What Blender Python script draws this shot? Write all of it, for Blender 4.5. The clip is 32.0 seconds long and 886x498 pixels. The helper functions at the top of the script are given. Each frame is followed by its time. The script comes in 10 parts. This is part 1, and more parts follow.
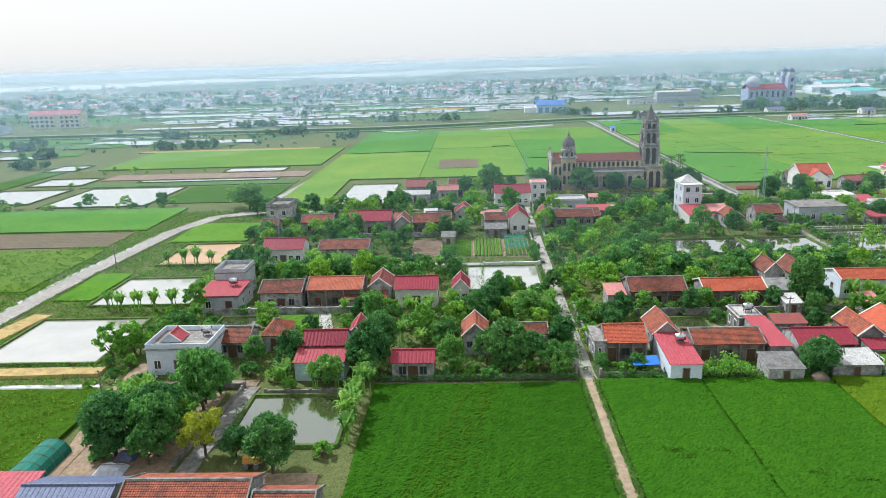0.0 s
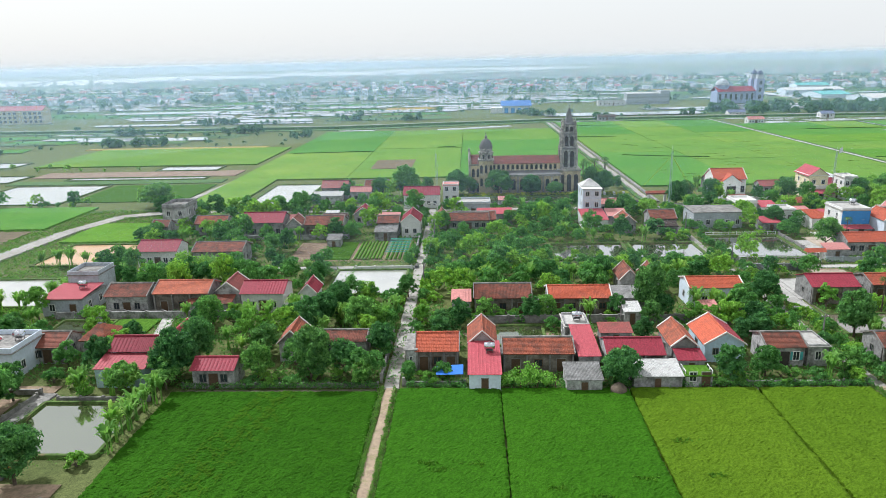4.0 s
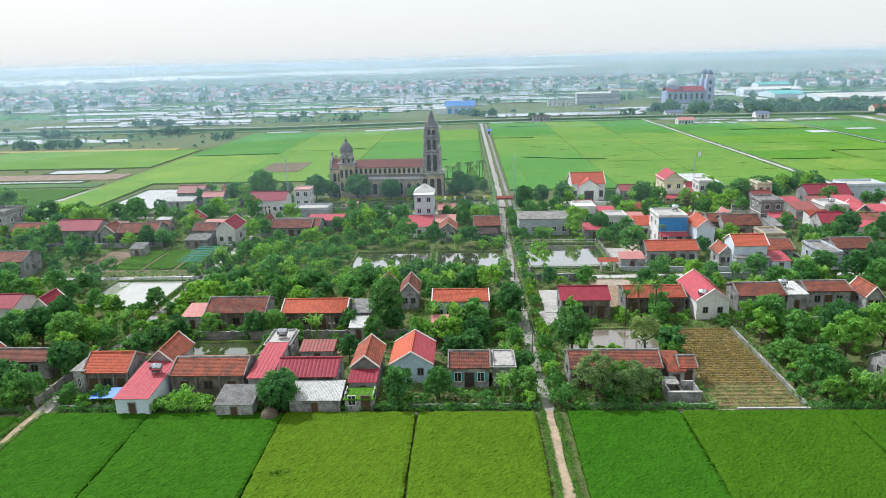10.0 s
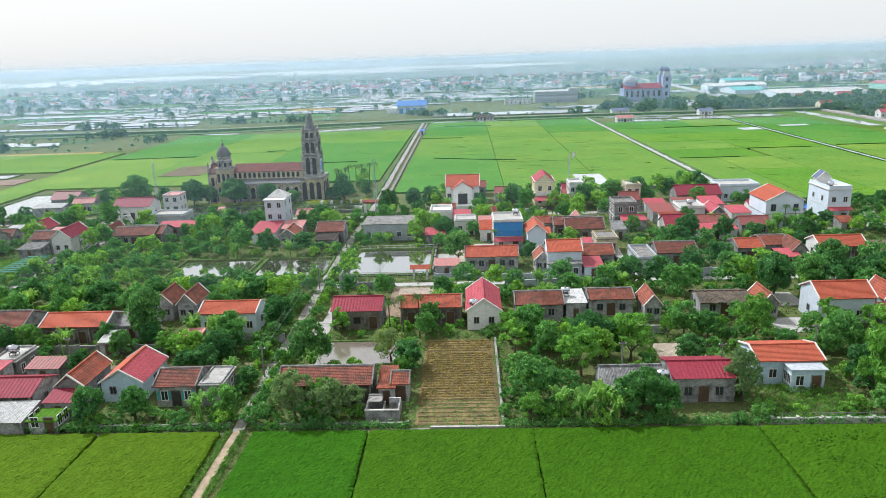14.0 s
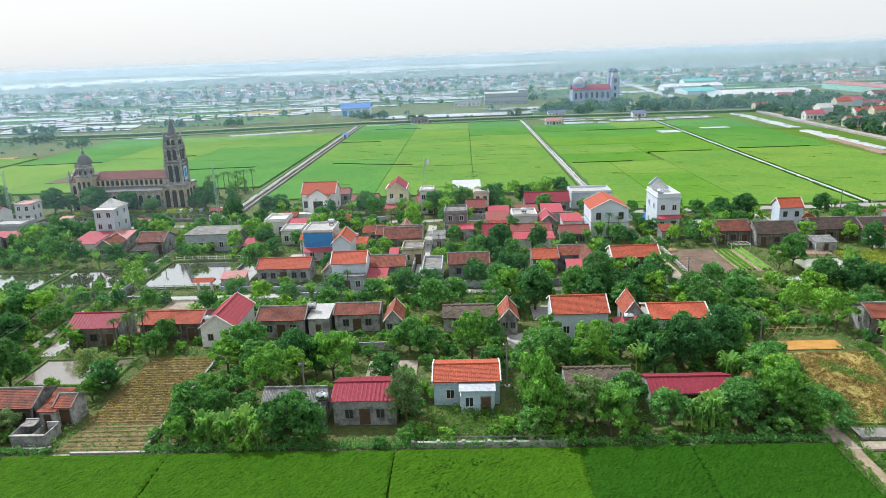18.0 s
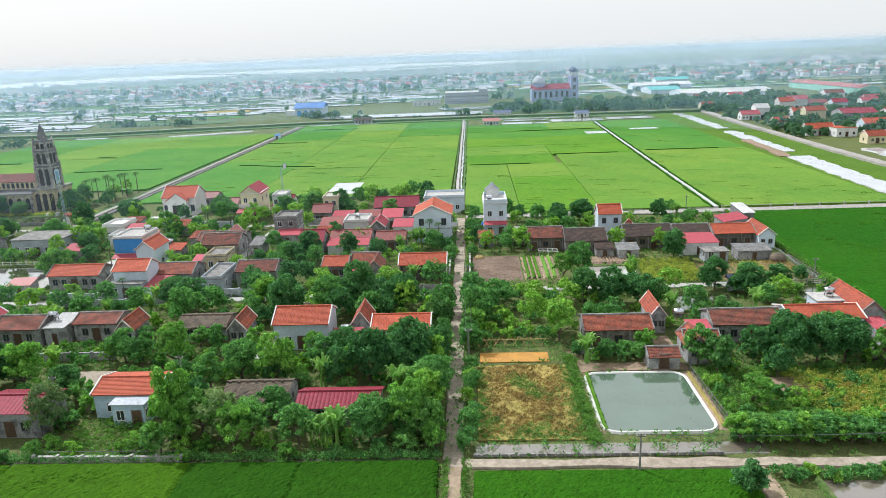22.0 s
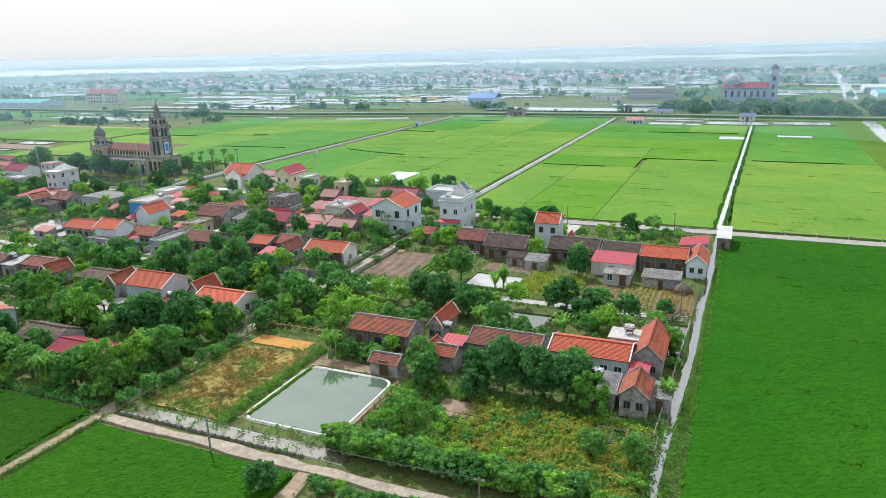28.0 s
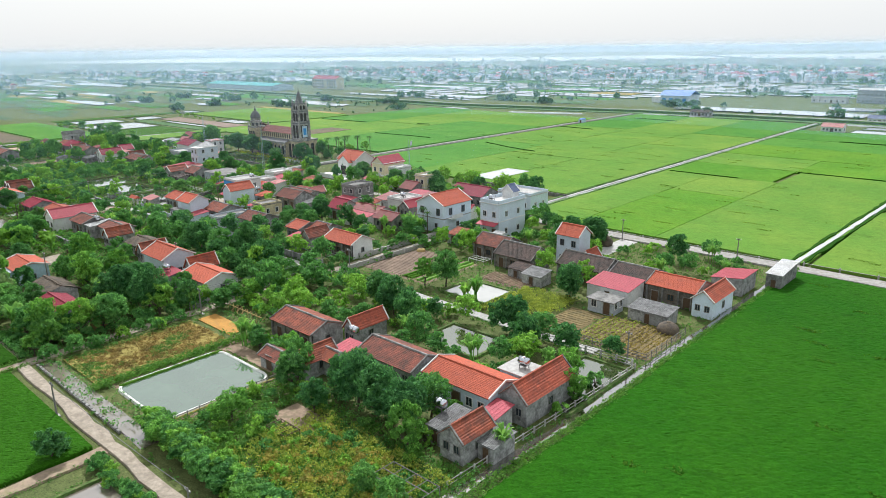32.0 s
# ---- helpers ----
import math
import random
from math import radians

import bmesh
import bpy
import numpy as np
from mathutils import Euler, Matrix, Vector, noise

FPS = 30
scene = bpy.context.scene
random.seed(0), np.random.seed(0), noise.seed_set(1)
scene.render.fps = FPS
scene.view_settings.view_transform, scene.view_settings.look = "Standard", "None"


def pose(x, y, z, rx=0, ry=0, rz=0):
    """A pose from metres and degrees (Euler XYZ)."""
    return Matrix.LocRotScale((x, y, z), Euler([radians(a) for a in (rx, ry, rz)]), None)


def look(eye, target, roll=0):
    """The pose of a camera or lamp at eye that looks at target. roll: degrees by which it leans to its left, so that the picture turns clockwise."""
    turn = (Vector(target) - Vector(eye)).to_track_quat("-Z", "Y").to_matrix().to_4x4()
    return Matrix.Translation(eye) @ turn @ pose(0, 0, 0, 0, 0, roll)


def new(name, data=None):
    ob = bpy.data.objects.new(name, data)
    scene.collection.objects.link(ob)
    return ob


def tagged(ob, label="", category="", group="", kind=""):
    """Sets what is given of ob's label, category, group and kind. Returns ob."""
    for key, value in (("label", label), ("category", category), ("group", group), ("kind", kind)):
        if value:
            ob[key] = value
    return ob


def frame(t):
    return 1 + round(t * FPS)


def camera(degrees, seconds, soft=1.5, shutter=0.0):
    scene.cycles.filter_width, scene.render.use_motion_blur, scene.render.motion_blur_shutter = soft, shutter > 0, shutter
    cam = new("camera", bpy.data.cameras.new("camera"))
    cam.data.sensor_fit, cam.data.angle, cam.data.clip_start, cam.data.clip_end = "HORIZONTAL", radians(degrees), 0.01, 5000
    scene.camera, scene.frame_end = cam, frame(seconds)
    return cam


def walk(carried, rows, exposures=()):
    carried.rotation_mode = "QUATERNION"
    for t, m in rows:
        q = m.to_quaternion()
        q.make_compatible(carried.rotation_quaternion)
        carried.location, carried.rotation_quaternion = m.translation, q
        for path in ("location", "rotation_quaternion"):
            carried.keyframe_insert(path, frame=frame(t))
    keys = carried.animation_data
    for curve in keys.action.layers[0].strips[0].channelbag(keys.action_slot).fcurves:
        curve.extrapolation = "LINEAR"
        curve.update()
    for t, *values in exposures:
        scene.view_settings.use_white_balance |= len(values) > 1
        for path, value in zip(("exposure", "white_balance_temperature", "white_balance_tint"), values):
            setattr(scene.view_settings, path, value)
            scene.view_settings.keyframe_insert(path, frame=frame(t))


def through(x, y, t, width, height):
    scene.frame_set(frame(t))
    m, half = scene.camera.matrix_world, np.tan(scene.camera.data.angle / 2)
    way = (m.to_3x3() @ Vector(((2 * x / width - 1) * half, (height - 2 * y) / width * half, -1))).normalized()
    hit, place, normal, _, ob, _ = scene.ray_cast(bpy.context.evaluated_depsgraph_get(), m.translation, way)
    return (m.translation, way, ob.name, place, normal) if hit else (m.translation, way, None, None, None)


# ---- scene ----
# ---- camera and walk ----
cam = camera(65.2, 32.0, soft=0.5)
METRES, EYE, TILT, LEAN, TURN = 300.0, 42.0, -89.05, 9.75, 0.0
ROWS = [
    (0.0, 0.0, 0.0, 0.0, -7.92, 73.83, -2.31),
    (0.5, 0.0097, -0.0017, 0.0009, -8.0, 73.81, -2.33),
    (1.0, 0.02, -0.0035, 0.0018, -8.06, 73.78, -2.35),
    (1.5, 0.0304, -0.0053, 0.0027, -8.16, 73.79, -2.35),
    (2.0, 0.0412, -0.0072, 0.0038, -8.2, 73.76, -2.32),
    (2.5, 0.0522, -0.0089, 0.0049, -8.25, 73.76, -2.28),
    (3.0, 0.0632, -0.0109, 0.0061, -8.34, 73.75, -2.27),
    (3.5, 0.0744, -0.0127, 0.0075, -8.4, 73.75, -2.25),
    (5.5, 0.1198, -0.02, 0.0145, -8.6, 73.75, -2.18),
    (6.0, 0.1312, -0.022, 0.0163, -8.63, 73.75, -2.16),
    (6.5, 0.1426, -0.0238, 0.0184, -8.68, 73.76, -2.16),
    (7.0, 0.1541, -0.0258, 0.0202, -8.67, 73.76, -2.15),
    (7.5, 0.1656, -0.0277, 0.0224, -8.71, 73.77, -2.15),
    (8.0, 0.1774, -0.0296, 0.0244, -8.64, 73.76, -2.13),
    (8.5, 0.1894, -0.0317, 0.0265, -8.61, 73.74, -2.13),
    (9.0, 0.2019, -0.0338, 0.0284, -8.55, 73.72, -2.13),
    (9.5, 0.2148, -0.0359, 0.0303, -8.5, 73.7, -2.11),
    (10.0, 0.2282, -0.038, 0.0322, -8.37, 73.67, -2.09),
    (10.5, 0.2422, -0.0402, 0.0341, -8.25, 73.66, -2.08),
    (11.0, 0.2566, -0.0427, 0.0359, -8.17, 73.62, -2.06),
    (11.5, 0.2716, -0.0451, 0.038, -8.08, 73.6, -2.04),
    (12.0, 0.2869, -0.0475, 0.0402, -8.0, 73.57, -2.02),
    (12.5, 0.3026, -0.0501, 0.0422, -7.95, 73.55, -2.01),
    (13.0, 0.3183, -0.0527, 0.0444, -7.92, 73.54, -2.0),
    (13.5, 0.3344, -0.0554, 0.0467, -7.86, 73.52, -2.0),
    (14.0, 0.3506, -0.0583, 0.0487, -7.83, 73.5, -1.98),
    (14.5, 0.3668, -0.0612, 0.0508, -7.8, 73.49, -1.94),
    (16.5, 0.4334, -0.0728, 0.0582, -7.68, 73.49, -1.79),
    (17.0, 0.45, -0.0759, 0.0593, -7.7, 73.5, -1.74),
    (17.5, 0.4669, -0.0792, 0.0603, -7.7, 73.48, -1.7),
    (18.0, 0.4838, -0.0824, 0.0612, -7.66, 73.47, -1.65),
    (18.5, 0.501, -0.0852, 0.0622, -7.64, 73.47, -1.61),
    (19.0, 0.5183, -0.0883, 0.0632, -7.6, 73.42, -1.55),
    (19.5, 0.5357, -0.0915, 0.0641, -7.58, 73.39, -1.48),
    (20.0, 0.5534, -0.0946, 0.065, -7.55, 73.37, -1.49),
    (20.5, 0.5715, -0.098, 0.0658, -7.51, 73.32, -1.59),
    (21.0, 0.5897, -0.1012, 0.0668, -7.52, 73.3, -1.73),
    (21.5, 0.6082, -0.1044, 0.0679, -7.53, 73.28, -2.02),
    (22.0, 0.6266, -0.1078, 0.0689, -7.53, 73.24, -2.45),
    (22.5, 0.6452, -0.111, 0.07, -7.55, 73.24, -3.09),
    (23.0, 0.6638, -0.1142, 0.0711, -7.59, 73.21, -3.99),
    (23.5, 0.6825, -0.1174, 0.0724, -7.61, 73.16, -5.21),
    (24.0, 0.7012, -0.1206, 0.0738, -7.62, 73.12, -6.49),
    (24.5, 0.72, -0.1238, 0.0756, -7.62, 73.08, -7.76),
    (25.0, 0.7388, -0.1269, 0.0776, -7.63, 73.04, -9.44),
    (25.5, 0.7576, -0.1299, 0.0803, -7.66, 72.98, -11.38),
    (27.5, 0.8297, -0.1422, 0.1004, -7.87, 72.6, -20.74),
    (28.0, 0.8467, -0.1449, 0.1082, -7.94, 72.52, -23.23),
    (28.5, 0.863, -0.1476, 0.1172, -7.97, 72.43, -25.72),
    (29.0, 0.8788, -0.1502, 0.1272, -7.99, 72.34, -28.27),
    (29.5, 0.8939, -0.1526, 0.1381, -7.96, 72.25, -30.82),
    (30.0, 0.9085, -0.1549, 0.1499, -7.93, 72.15, -33.19),
    (30.5, 0.9225, -0.157, 0.1624, -7.89, 72.08, -35.48),
    (31.0, 0.9355, -0.1589, 0.1758, -7.9, 71.98, -37.81),
    (31.5, 0.9476, -0.1606, 0.19, -7.94, 71.93, -40.25),
    (32.0, 0.959, -0.1622, 0.2033, -7.98, 71.88, -42.69),
]
EXPOSURE = -0.1
walk(cam, [(t, pose(0, 0, EYE, TILT, LEAN, TURN) @ pose(METRES * x, METRES * y, METRES * z, 90 + pitch, roll, yaw)) for t, x, y, z, yaw, pitch, roll in ROWS],
     exposures=[(0.0, EXPOSURE, 6050, 9), (32.0, EXPOSURE, 6050, 9)])
# ---- daylight: hazy sun from behind the village, white sky ----
SUN_WAY = Vector((-0.62, 0.55, 0.95)).normalized()
world = bpy.data.worlds.new("hazy_sky")
scene.world = world
world.use_nodes = True
wn, wl = world.node_tree.nodes, world.node_tree.links
sky = wn.new("ShaderNodeTexSky")
sky.sky_type = "NISHITA"
sky.sun_disc = False
sky.sun_elevation = math.asin(SUN_WAY.z)
sky.sun_rotation = math.atan2(SUN_WAY.x, SUN_WAY.y)
sky.air_density, sky.dust_density, sky.ozone_density = 1.0, 4.0, 1.0
haze = wn.new("ShaderNodeMix")
haze.data_type = "RGBA"
haze.inputs[0].default_value = 0.8
haze.inputs[7].default_value = (7.45, 7.38, 7.12, 1.0)
wl.new(sky.outputs[0], haze.inputs[6])
wl.new(haze.outputs[2], wn["Background"].inputs["Color"])
wn["Background"].inputs["Strength"].default_value = 0.15
sun_data = bpy.data.lights.new("sun", "SUN")
sun_data.energy, sun_data.angle, sun_data.color = 4.8, radians(1.5), (1.0, 0.965, 0.94)
sun = new("sun", sun_data)
sun.matrix_world = look(SUN_WAY * 400, (0, 0, 0))
# ---- materials ----
def nodes_of(name):
    m = bpy.data.materials.new(name)
    m.use_nodes = True
    nt = m.node_tree
    return m, nt.nodes, nt.links, nt.nodes["Principled BSDF"]


def noise_node(n, l, coord, scale, detail=3.0, rough=0.6):
    t = n.new("ShaderNodeTexNoise")
    t.inputs["Scale"].default_value, t.inputs["Detail"].default_value, t.inputs["Roughness"].default_value = scale, detail, rough
    l.new(coord, t.inputs["Vector"])
    return t.outputs["Fac"]


def ramp(n, l, fac, stops):
    r = n.new("ShaderNodeValToRGB")
    e = r.color_ramp.elements
    while len(e) < len(stops):
        e.new(0.5)
    for k, (p, c) in zip(e, stops):
        k.position, k.color = p, (*c, 1.0)
    l.new(fac, r.inputs[0])
    return r.outputs["Color"]


def mixed(n, l, fac, a, b, mode="MIX"):
    m = n.new("ShaderNodeMix")
    m.data_type, m.blend_type = "RGBA", mode
    for k, v in ((0, fac), (6, a), (7, b)):
        if isinstance(v, (int, float)):
            m.inputs[k].default_value = v
        elif isinstance(v, tuple):
            m.inputs[k].default_value = (*v, 1.0)
        else:
            l.new(v, m.inputs[k])
    return m.outputs[2]


def scaled(c, k):
    return tuple(min(1.0, v * k) for v in c)


def surface(name, colour, rough=0.8, large=0.15, grain=6.0, vary=0.35, stain=None, stain_at=0.6, bump=0.3, metal=0.0, each=0.15,
            bump_scale=None, spec=0.3):
    """A plain surface: its colour, varied at two scales, with stains, fine relief and a small difference from object to object."""
    m, n, l, b = nodes_of(name)
    at = n.new("ShaderNodeNewGeometry").outputs["Position"]
    f1, f2 = noise_node(n, l, at, large, 4.0), noise_node(n, l, at, grain, 3.0)
    base = ramp(n, l, f1, [(0.3, scaled(colour, 1 - vary * 0.6)), (0.7, scaled(colour, 1 + vary * 0.5))])
    fine = ramp(n, l, f2, [(0.3, (1 - vary,) * 3), (0.7, (1 + vary * 0.3,) * 3)])
    c = mixed(n, l, 1.0, base, fine, "MULTIPLY")
    if stain:
        f3 = noise_node(n, l, at, 0.9, 6.0, 0.7)
        k = ramp(n, l, f3, [(stain_at - 0.08, (0, 0, 0)), (stain_at + 0.1, (1, 1, 1))])
        c = mixed(n, l, k, c, stain)
    rnd = n.new("ShaderNodeObjectInfo").outputs["Random"]
    tone = ramp(n, l, rnd, [(0.0, (1 - each,) * 3), (1.0, (1.0 + each * 0.4,) * 3)])
    c = mixed(n, l, 1.0, c, tone, "MULTIPLY")
    l.new(c, b.inputs["Base Color"])
    b.inputs["Roughness"].default_value, b.inputs["Metallic"].default_value = rough, metal
    b.inputs["Specular IOR Level"].default_value = spec
    if bump:
        bu = n.new("ShaderNodeBump")
        bu.inputs["Strength"].default_value, bu.inputs["Distance"].default_value = bump, 0.05
        l.new(noise_node(n, l, at, bump_scale or grain * 2), bu.inputs["Height"])
        l.new(bu.outputs[0], b.inputs["Normal"])
    return m


def foliage(name, low, high, each=0.3, through=0.42):
    """Leaves: tones that differ from leaf to leaf and tree to tree; light shines through them."""
    m, n, l, b = nodes_of(name)
    geo = n.new("ShaderNodeNewGeometry")
    isl, rnd = geo.outputs["Random Per Island"], n.new("ShaderNodeObjectInfo").outputs["Random"]
    c = ramp(n, l, isl, [(0.0, scaled(low, 1.35)), (0.8, scaled(high, 0.9)), (1.0, scaled(high, 1.2))])
    patch = ramp(n, l, noise_node(n, l, geo.outputs["Position"], 0.7, 3.0), [(0.3, (0.6, 0.68, 0.66)), (0.7, (1.3, 1.2, 1.05))])
    c = mixed(n, l, 1.0, c, patch, "MULTIPLY")
    tone = ramp(n, l, rnd, [(0.0, (1 - each, 1 - each * 0.8, 1 - each * 0.8)), (0.5, (1, 1, 1)), (1.0, (1 + each * 0.9, 1 + each * 0.35, 0.95))])
    c = mixed(n, l, 1.0, c, tone, "MULTIPLY")
    l.new(c, b.inputs["Base Color"])
    b.inputs["Roughness"].default_value, b.inputs["Specular IOR Level"].default_value = 0.6, 0.1
    tr = n.new("ShaderNodeBsdfTranslucent")
    l.new(mixed(n, l, 1.0, c, (1.12, 1.2, 0.8), "MULTIPLY"), tr.inputs["Color"])
    mx = n.new("ShaderNodeMixShader")
    mx.inputs[0].default_value = through
    l.new(b.outputs[0], mx.inputs[1])
    l.new(tr.outputs[0], mx.inputs[2])
    l.new(mx.outputs[0], n["Material Output"].inputs["Surface"])
    return m


def crop(name, low, high, row=0.0, along=0, patch=0.06, blotch=0.0):
    """A planted field: clumps and patches of tone, with faint rows where they show."""
    m, n, l, b = nodes_of(name)
    at = n.new("ShaderNodeNewGeometry").outputs["Position"]
    clump = mixed(n, l, 0.72, noise_node(n, l, at, 1.0, 4.0, 0.75), noise_node(n, l, at, 6.5, 4.0, 0.8))
    c = ramp(n, l, clump, [(0.36, scaled(low, 0.7)), (0.55, high), (0.68, scaled(high, 1.4))])
    broad = ramp(n, l, noise_node(n, l, at, patch, 4.0, 0.6), [(0.3, (0.86, 0.9, 0.85)), (0.7, (1.1, 1.05, 1.0))])
    c = mixed(n, l, 1.0, c, broad, "MULTIPLY")
    rnd = n.new("ShaderNodeObjectInfo").outputs["Random"]
    c = mixed(n, l, 1.0, c, ramp(n, l, rnd, [(0.0, (0.86, 0.93, 0.88)), (1.0, (1.1, 1.03, 1.0))]), "MULTIPLY")
    if blotch:
        lodged = ramp(n, l, noise_node(n, l, at, 0.16, 5.0, 0.65), [(0.6, (1, 1, 1)), (0.68, (1 - blotch,) * 3)])
        yellow = ramp(n, l, noise_node(n, l, at, 0.035, 5.0, 0.7), [(0.42, (0.86, 0.95, 0.9)), (0.6, (1.12, 1.03, 1.0))])
        c = mixed(n, l, 1.0, mixed(n, l, 1.0, c, lodged, "MULTIPLY"), yellow, "MULTIPLY")
    if row:
        w = n.new("ShaderNodeTexWave")
        w.bands_direction = "XYZ"[along]
        w.inputs["Scale"].default_value, w.inputs["Distortion"].default_value, w.inputs["Detail"].default_value = 0.314 / row, 1.5, 2.0
        l.new(at, w.inputs["Vector"])
        c = mixed(n, l, 1.0, c, ramp(n, l, w.outputs["Fac"], [(0.2, (0.82, 0.85, 0.82)), (0.8, (1, 1, 1))]), "MULTIPLY")
    l.new(c, b.inputs["Base Color"])
    b.inputs["Roughness"].default_value, b.inputs["Specular IOR Level"].default_value = 0.85, 0.04
    bu = n.new("ShaderNodeBump")
    bu.inputs["Strength"].default_value, bu.inputs["Distance"].default_value = 0.45, 0.2
    l.new(noise_node(n, l, at, 5.0, 5.0, 0.7), bu.inputs["Height"])
    l.new(bu.outputs[0], b.inputs["Normal"])
    return m


def water(name, colour, rough=0.06, ripple=0.03, mirror=0.4):
    """Still, silty water: a base colour under a mirror-like skin."""
    m, n, l, b = nodes_of(name)
    at = n.new("ShaderNodeNewGeometry").outputs["Position"]
    c = ramp(n, l, noise_node(n, l, at, 0.15, 4.0), [(0.3, scaled(colour, 0.85)), (0.7, scaled(colour, 1.1))])
    l.new(c, b.inputs["Base Color"])
    b.inputs["Roughness"].default_value, b.inputs["IOR"].default_value = rough, 1.33
    bu = n.new("ShaderNodeBump")
    bu.inputs["Strength"].default_value, bu.inputs["Distance"].default_value = ripple, 0.05
    l.new(noise_node(n, l, at, 2.0, 3.0), bu.inputs["Height"])
    l.new(bu.outputs[0], b.inputs["Normal"])
    gl, mx = n.new("ShaderNodeBsdfGlossy"), n.new("ShaderNodeMixShader")
    gl.inputs["Roughness"].default_value = rough
    l.new(bu.outputs[0], gl.inputs["Normal"])
    mx.inputs[0].default_value = mirror
    l.new(b.outputs[0], mx.inputs[1])
    l.new(gl.outputs[0], mx.inputs[2])
    l.new(mx.outputs[0], n["Material Output"].inputs["Surface"])
    return m


def roofing(name, colour, stain, amount=0.55, col=0.24, rough=0.75, groove=0.6, each=0.15, spec=0.25):
    """Roof cover: channels that run down the slope, weathered in blotches, each course a little different."""
    m, n, l, b = nodes_of(name)
    at = n.new("ShaderNodeTexCoord").outputs["Object"]
    geo = n.new("ShaderNodeNewGeometry")
    blot = noise_node(n, l, geo.outputs["Position"], 0.8, 6.0, 0.72)
    c = ramp(n, l, noise_node(n, l, geo.outputs["Position"], 6.5, 4.0, 0.75), [(0.34, scaled(colour, 0.55)), (0.66, scaled(colour, 1.32))])
    k = ramp(n, l, blot, [(amount - 0.1, (0, 0, 0)), (amount + 0.14, (1, 1, 1))])
    c = mixed(n, l, k, c, stain)
    isl = ramp(n, l, noise_node(n, l, geo.outputs["Position"], 2.2, 2.0), [(0.3, (0.84,) * 3), (0.7, (1.1,) * 3)])
    c = mixed(n, l, 1.0, c, isl, "MULTIPLY")
    rnd = n.new("ShaderNodeObjectInfo").outputs["Random"]
    c = mixed(n, l, 1.0, c, ramp(n, l, rnd, [(0.0, (1 - each,) * 3), (1.0, (1 + each * 0.5,) * 3)]), "MULTIPLY")
    l.new(c, b.inputs["Base Color"])
    b.inputs["Roughness"].default_value, b.inputs["Specular IOR Level"].default_value = rough, spec
    w = n.new("ShaderNodeTexWave")
    w.bands_direction = "X"
    w.inputs["Scale"].default_value = 0.314 / col
    l.new(at, w.inputs["Vector"])
    bu = n.new("ShaderNodeBump")
    bu.inputs["Strength"].default_value, bu.inputs["Distance"].default_value = groove, 0.06
    l.new(w.outputs["Fac"], bu.inputs["Height"])
    l.new(bu.outputs[0], b.inputs["Normal"])
    return m


M = {}
M["orange"] = roofing("orange_tile", (0.5, 0.115, 0.06), (0.33, 0.09, 0.06), 0.6)
M["orangeold"] = roofing("faded_orange_tile", (0.5, 0.15, 0.085), (0.32, 0.11, 0.08), 0.57)
M["brownorange"] = roofing("worn_orange_tile", (0.42, 0.1, 0.055), (0.2, 0.065, 0.045), 0.53)
M["brownred"] = roofing("weathered_red_tile", (0.36, 0.10, 0.055), (0.13, 0.055, 0.04), 0.52)
M["brown"] = roofing("weathered_brown_tile", (0.27, 0.085, 0.055), (0.095, 0.05, 0.038), 0.5)
M["dark"] = roofing("mossy_dark_tile", (0.12, 0.08, 0.065), (0.05, 0.042, 0.036), 0.48)
M["maroon"] = roofing("maroon_sheet_metal", (0.27, 0.035, 0.055), (0.21, 0.04, 0.055), 0.64, 0.5, 0.6, 0.4, spec=0.15)
M["maroonold"] = roofing("rusted_maroon_sheet", (0.27, 0.07, 0.062), (0.16, 0.06, 0.05), 0.56, 0.5, 0.55, 0.4)
M["pink"] = roofing("faded_red_sheet", (0.43, 0.085, 0.105), (0.34, 0.09, 0.10), 0.62, 0.5, 0.6, 0.3, spec=0.15)
M["pinkold"] = roofing("dusty_pink_sheet", (0.52, 0.22, 0.2), (0.4, 0.18, 0.16), 0.6, 0.5, 0.6, 0.3)
M["cement"] = roofing("grey_cement_sheet", (0.30, 0.30, 0.29), (0.13, 0.13, 0.125), 0.52, 0.18, 0.85, 0.9)
M["whitesheet"] = roofing("pale_cement_sheet", (0.62, 0.62, 0.6), (0.36, 0.35, 0.33), 0.6, 0.18, 0.8, 0.8)
M["bluesheet"] = roofing("blue_sheet_metal", (0.06, 0.2, 0.55), (0.07, 0.17, 0.42), 0.7, 0.5, 0.45, 0.3)
M["slate"] = roofing("blue_grey_sheet", (0.13, 0.16, 0.26), (0.1, 0.13, 0.2), 0.65, 0.5, 0.5, 0.3)
M["tealsheet"] = roofing("teal_sheet_metal", (0.1, 0.42, 0.4), (0.1, 0.34, 0.33), 0.7, 0.5, 0.5, 0.3)
M["churchroof"] = roofing("old_church_tiles", (0.24, 0.08, 0.065), (0.12, 0.06, 0.05), 0.52)
M["thatch"] = surface("straw_thatch", (0.17, 0.135, 0.10), 0.95, 0.5, 14.0, 0.5, (0.08, 0.07, 0.06), 0.55, 0.9)
M["grey"] = surface("mouldy_render", (0.42, 0.42, 0.41), 0.9, 0.4, 3.0, 0.35, (0.15, 0.15, 0.145), 0.54, 0.4, each=0.35)
M["bluegrey"] = surface("blue_grey_render", (0.48, 0.52, 0.56), 0.9, 0.4, 3.0, 0.25, (0.28, 0.29, 0.3), 0.62, 0.3)
M["white"] = surface("white_lime_wash", (0.72, 0.72, 0.70), 0.85, 0.4, 3.0, 0.18, (0.42, 0.41, 0.39), 0.66, 0.2)
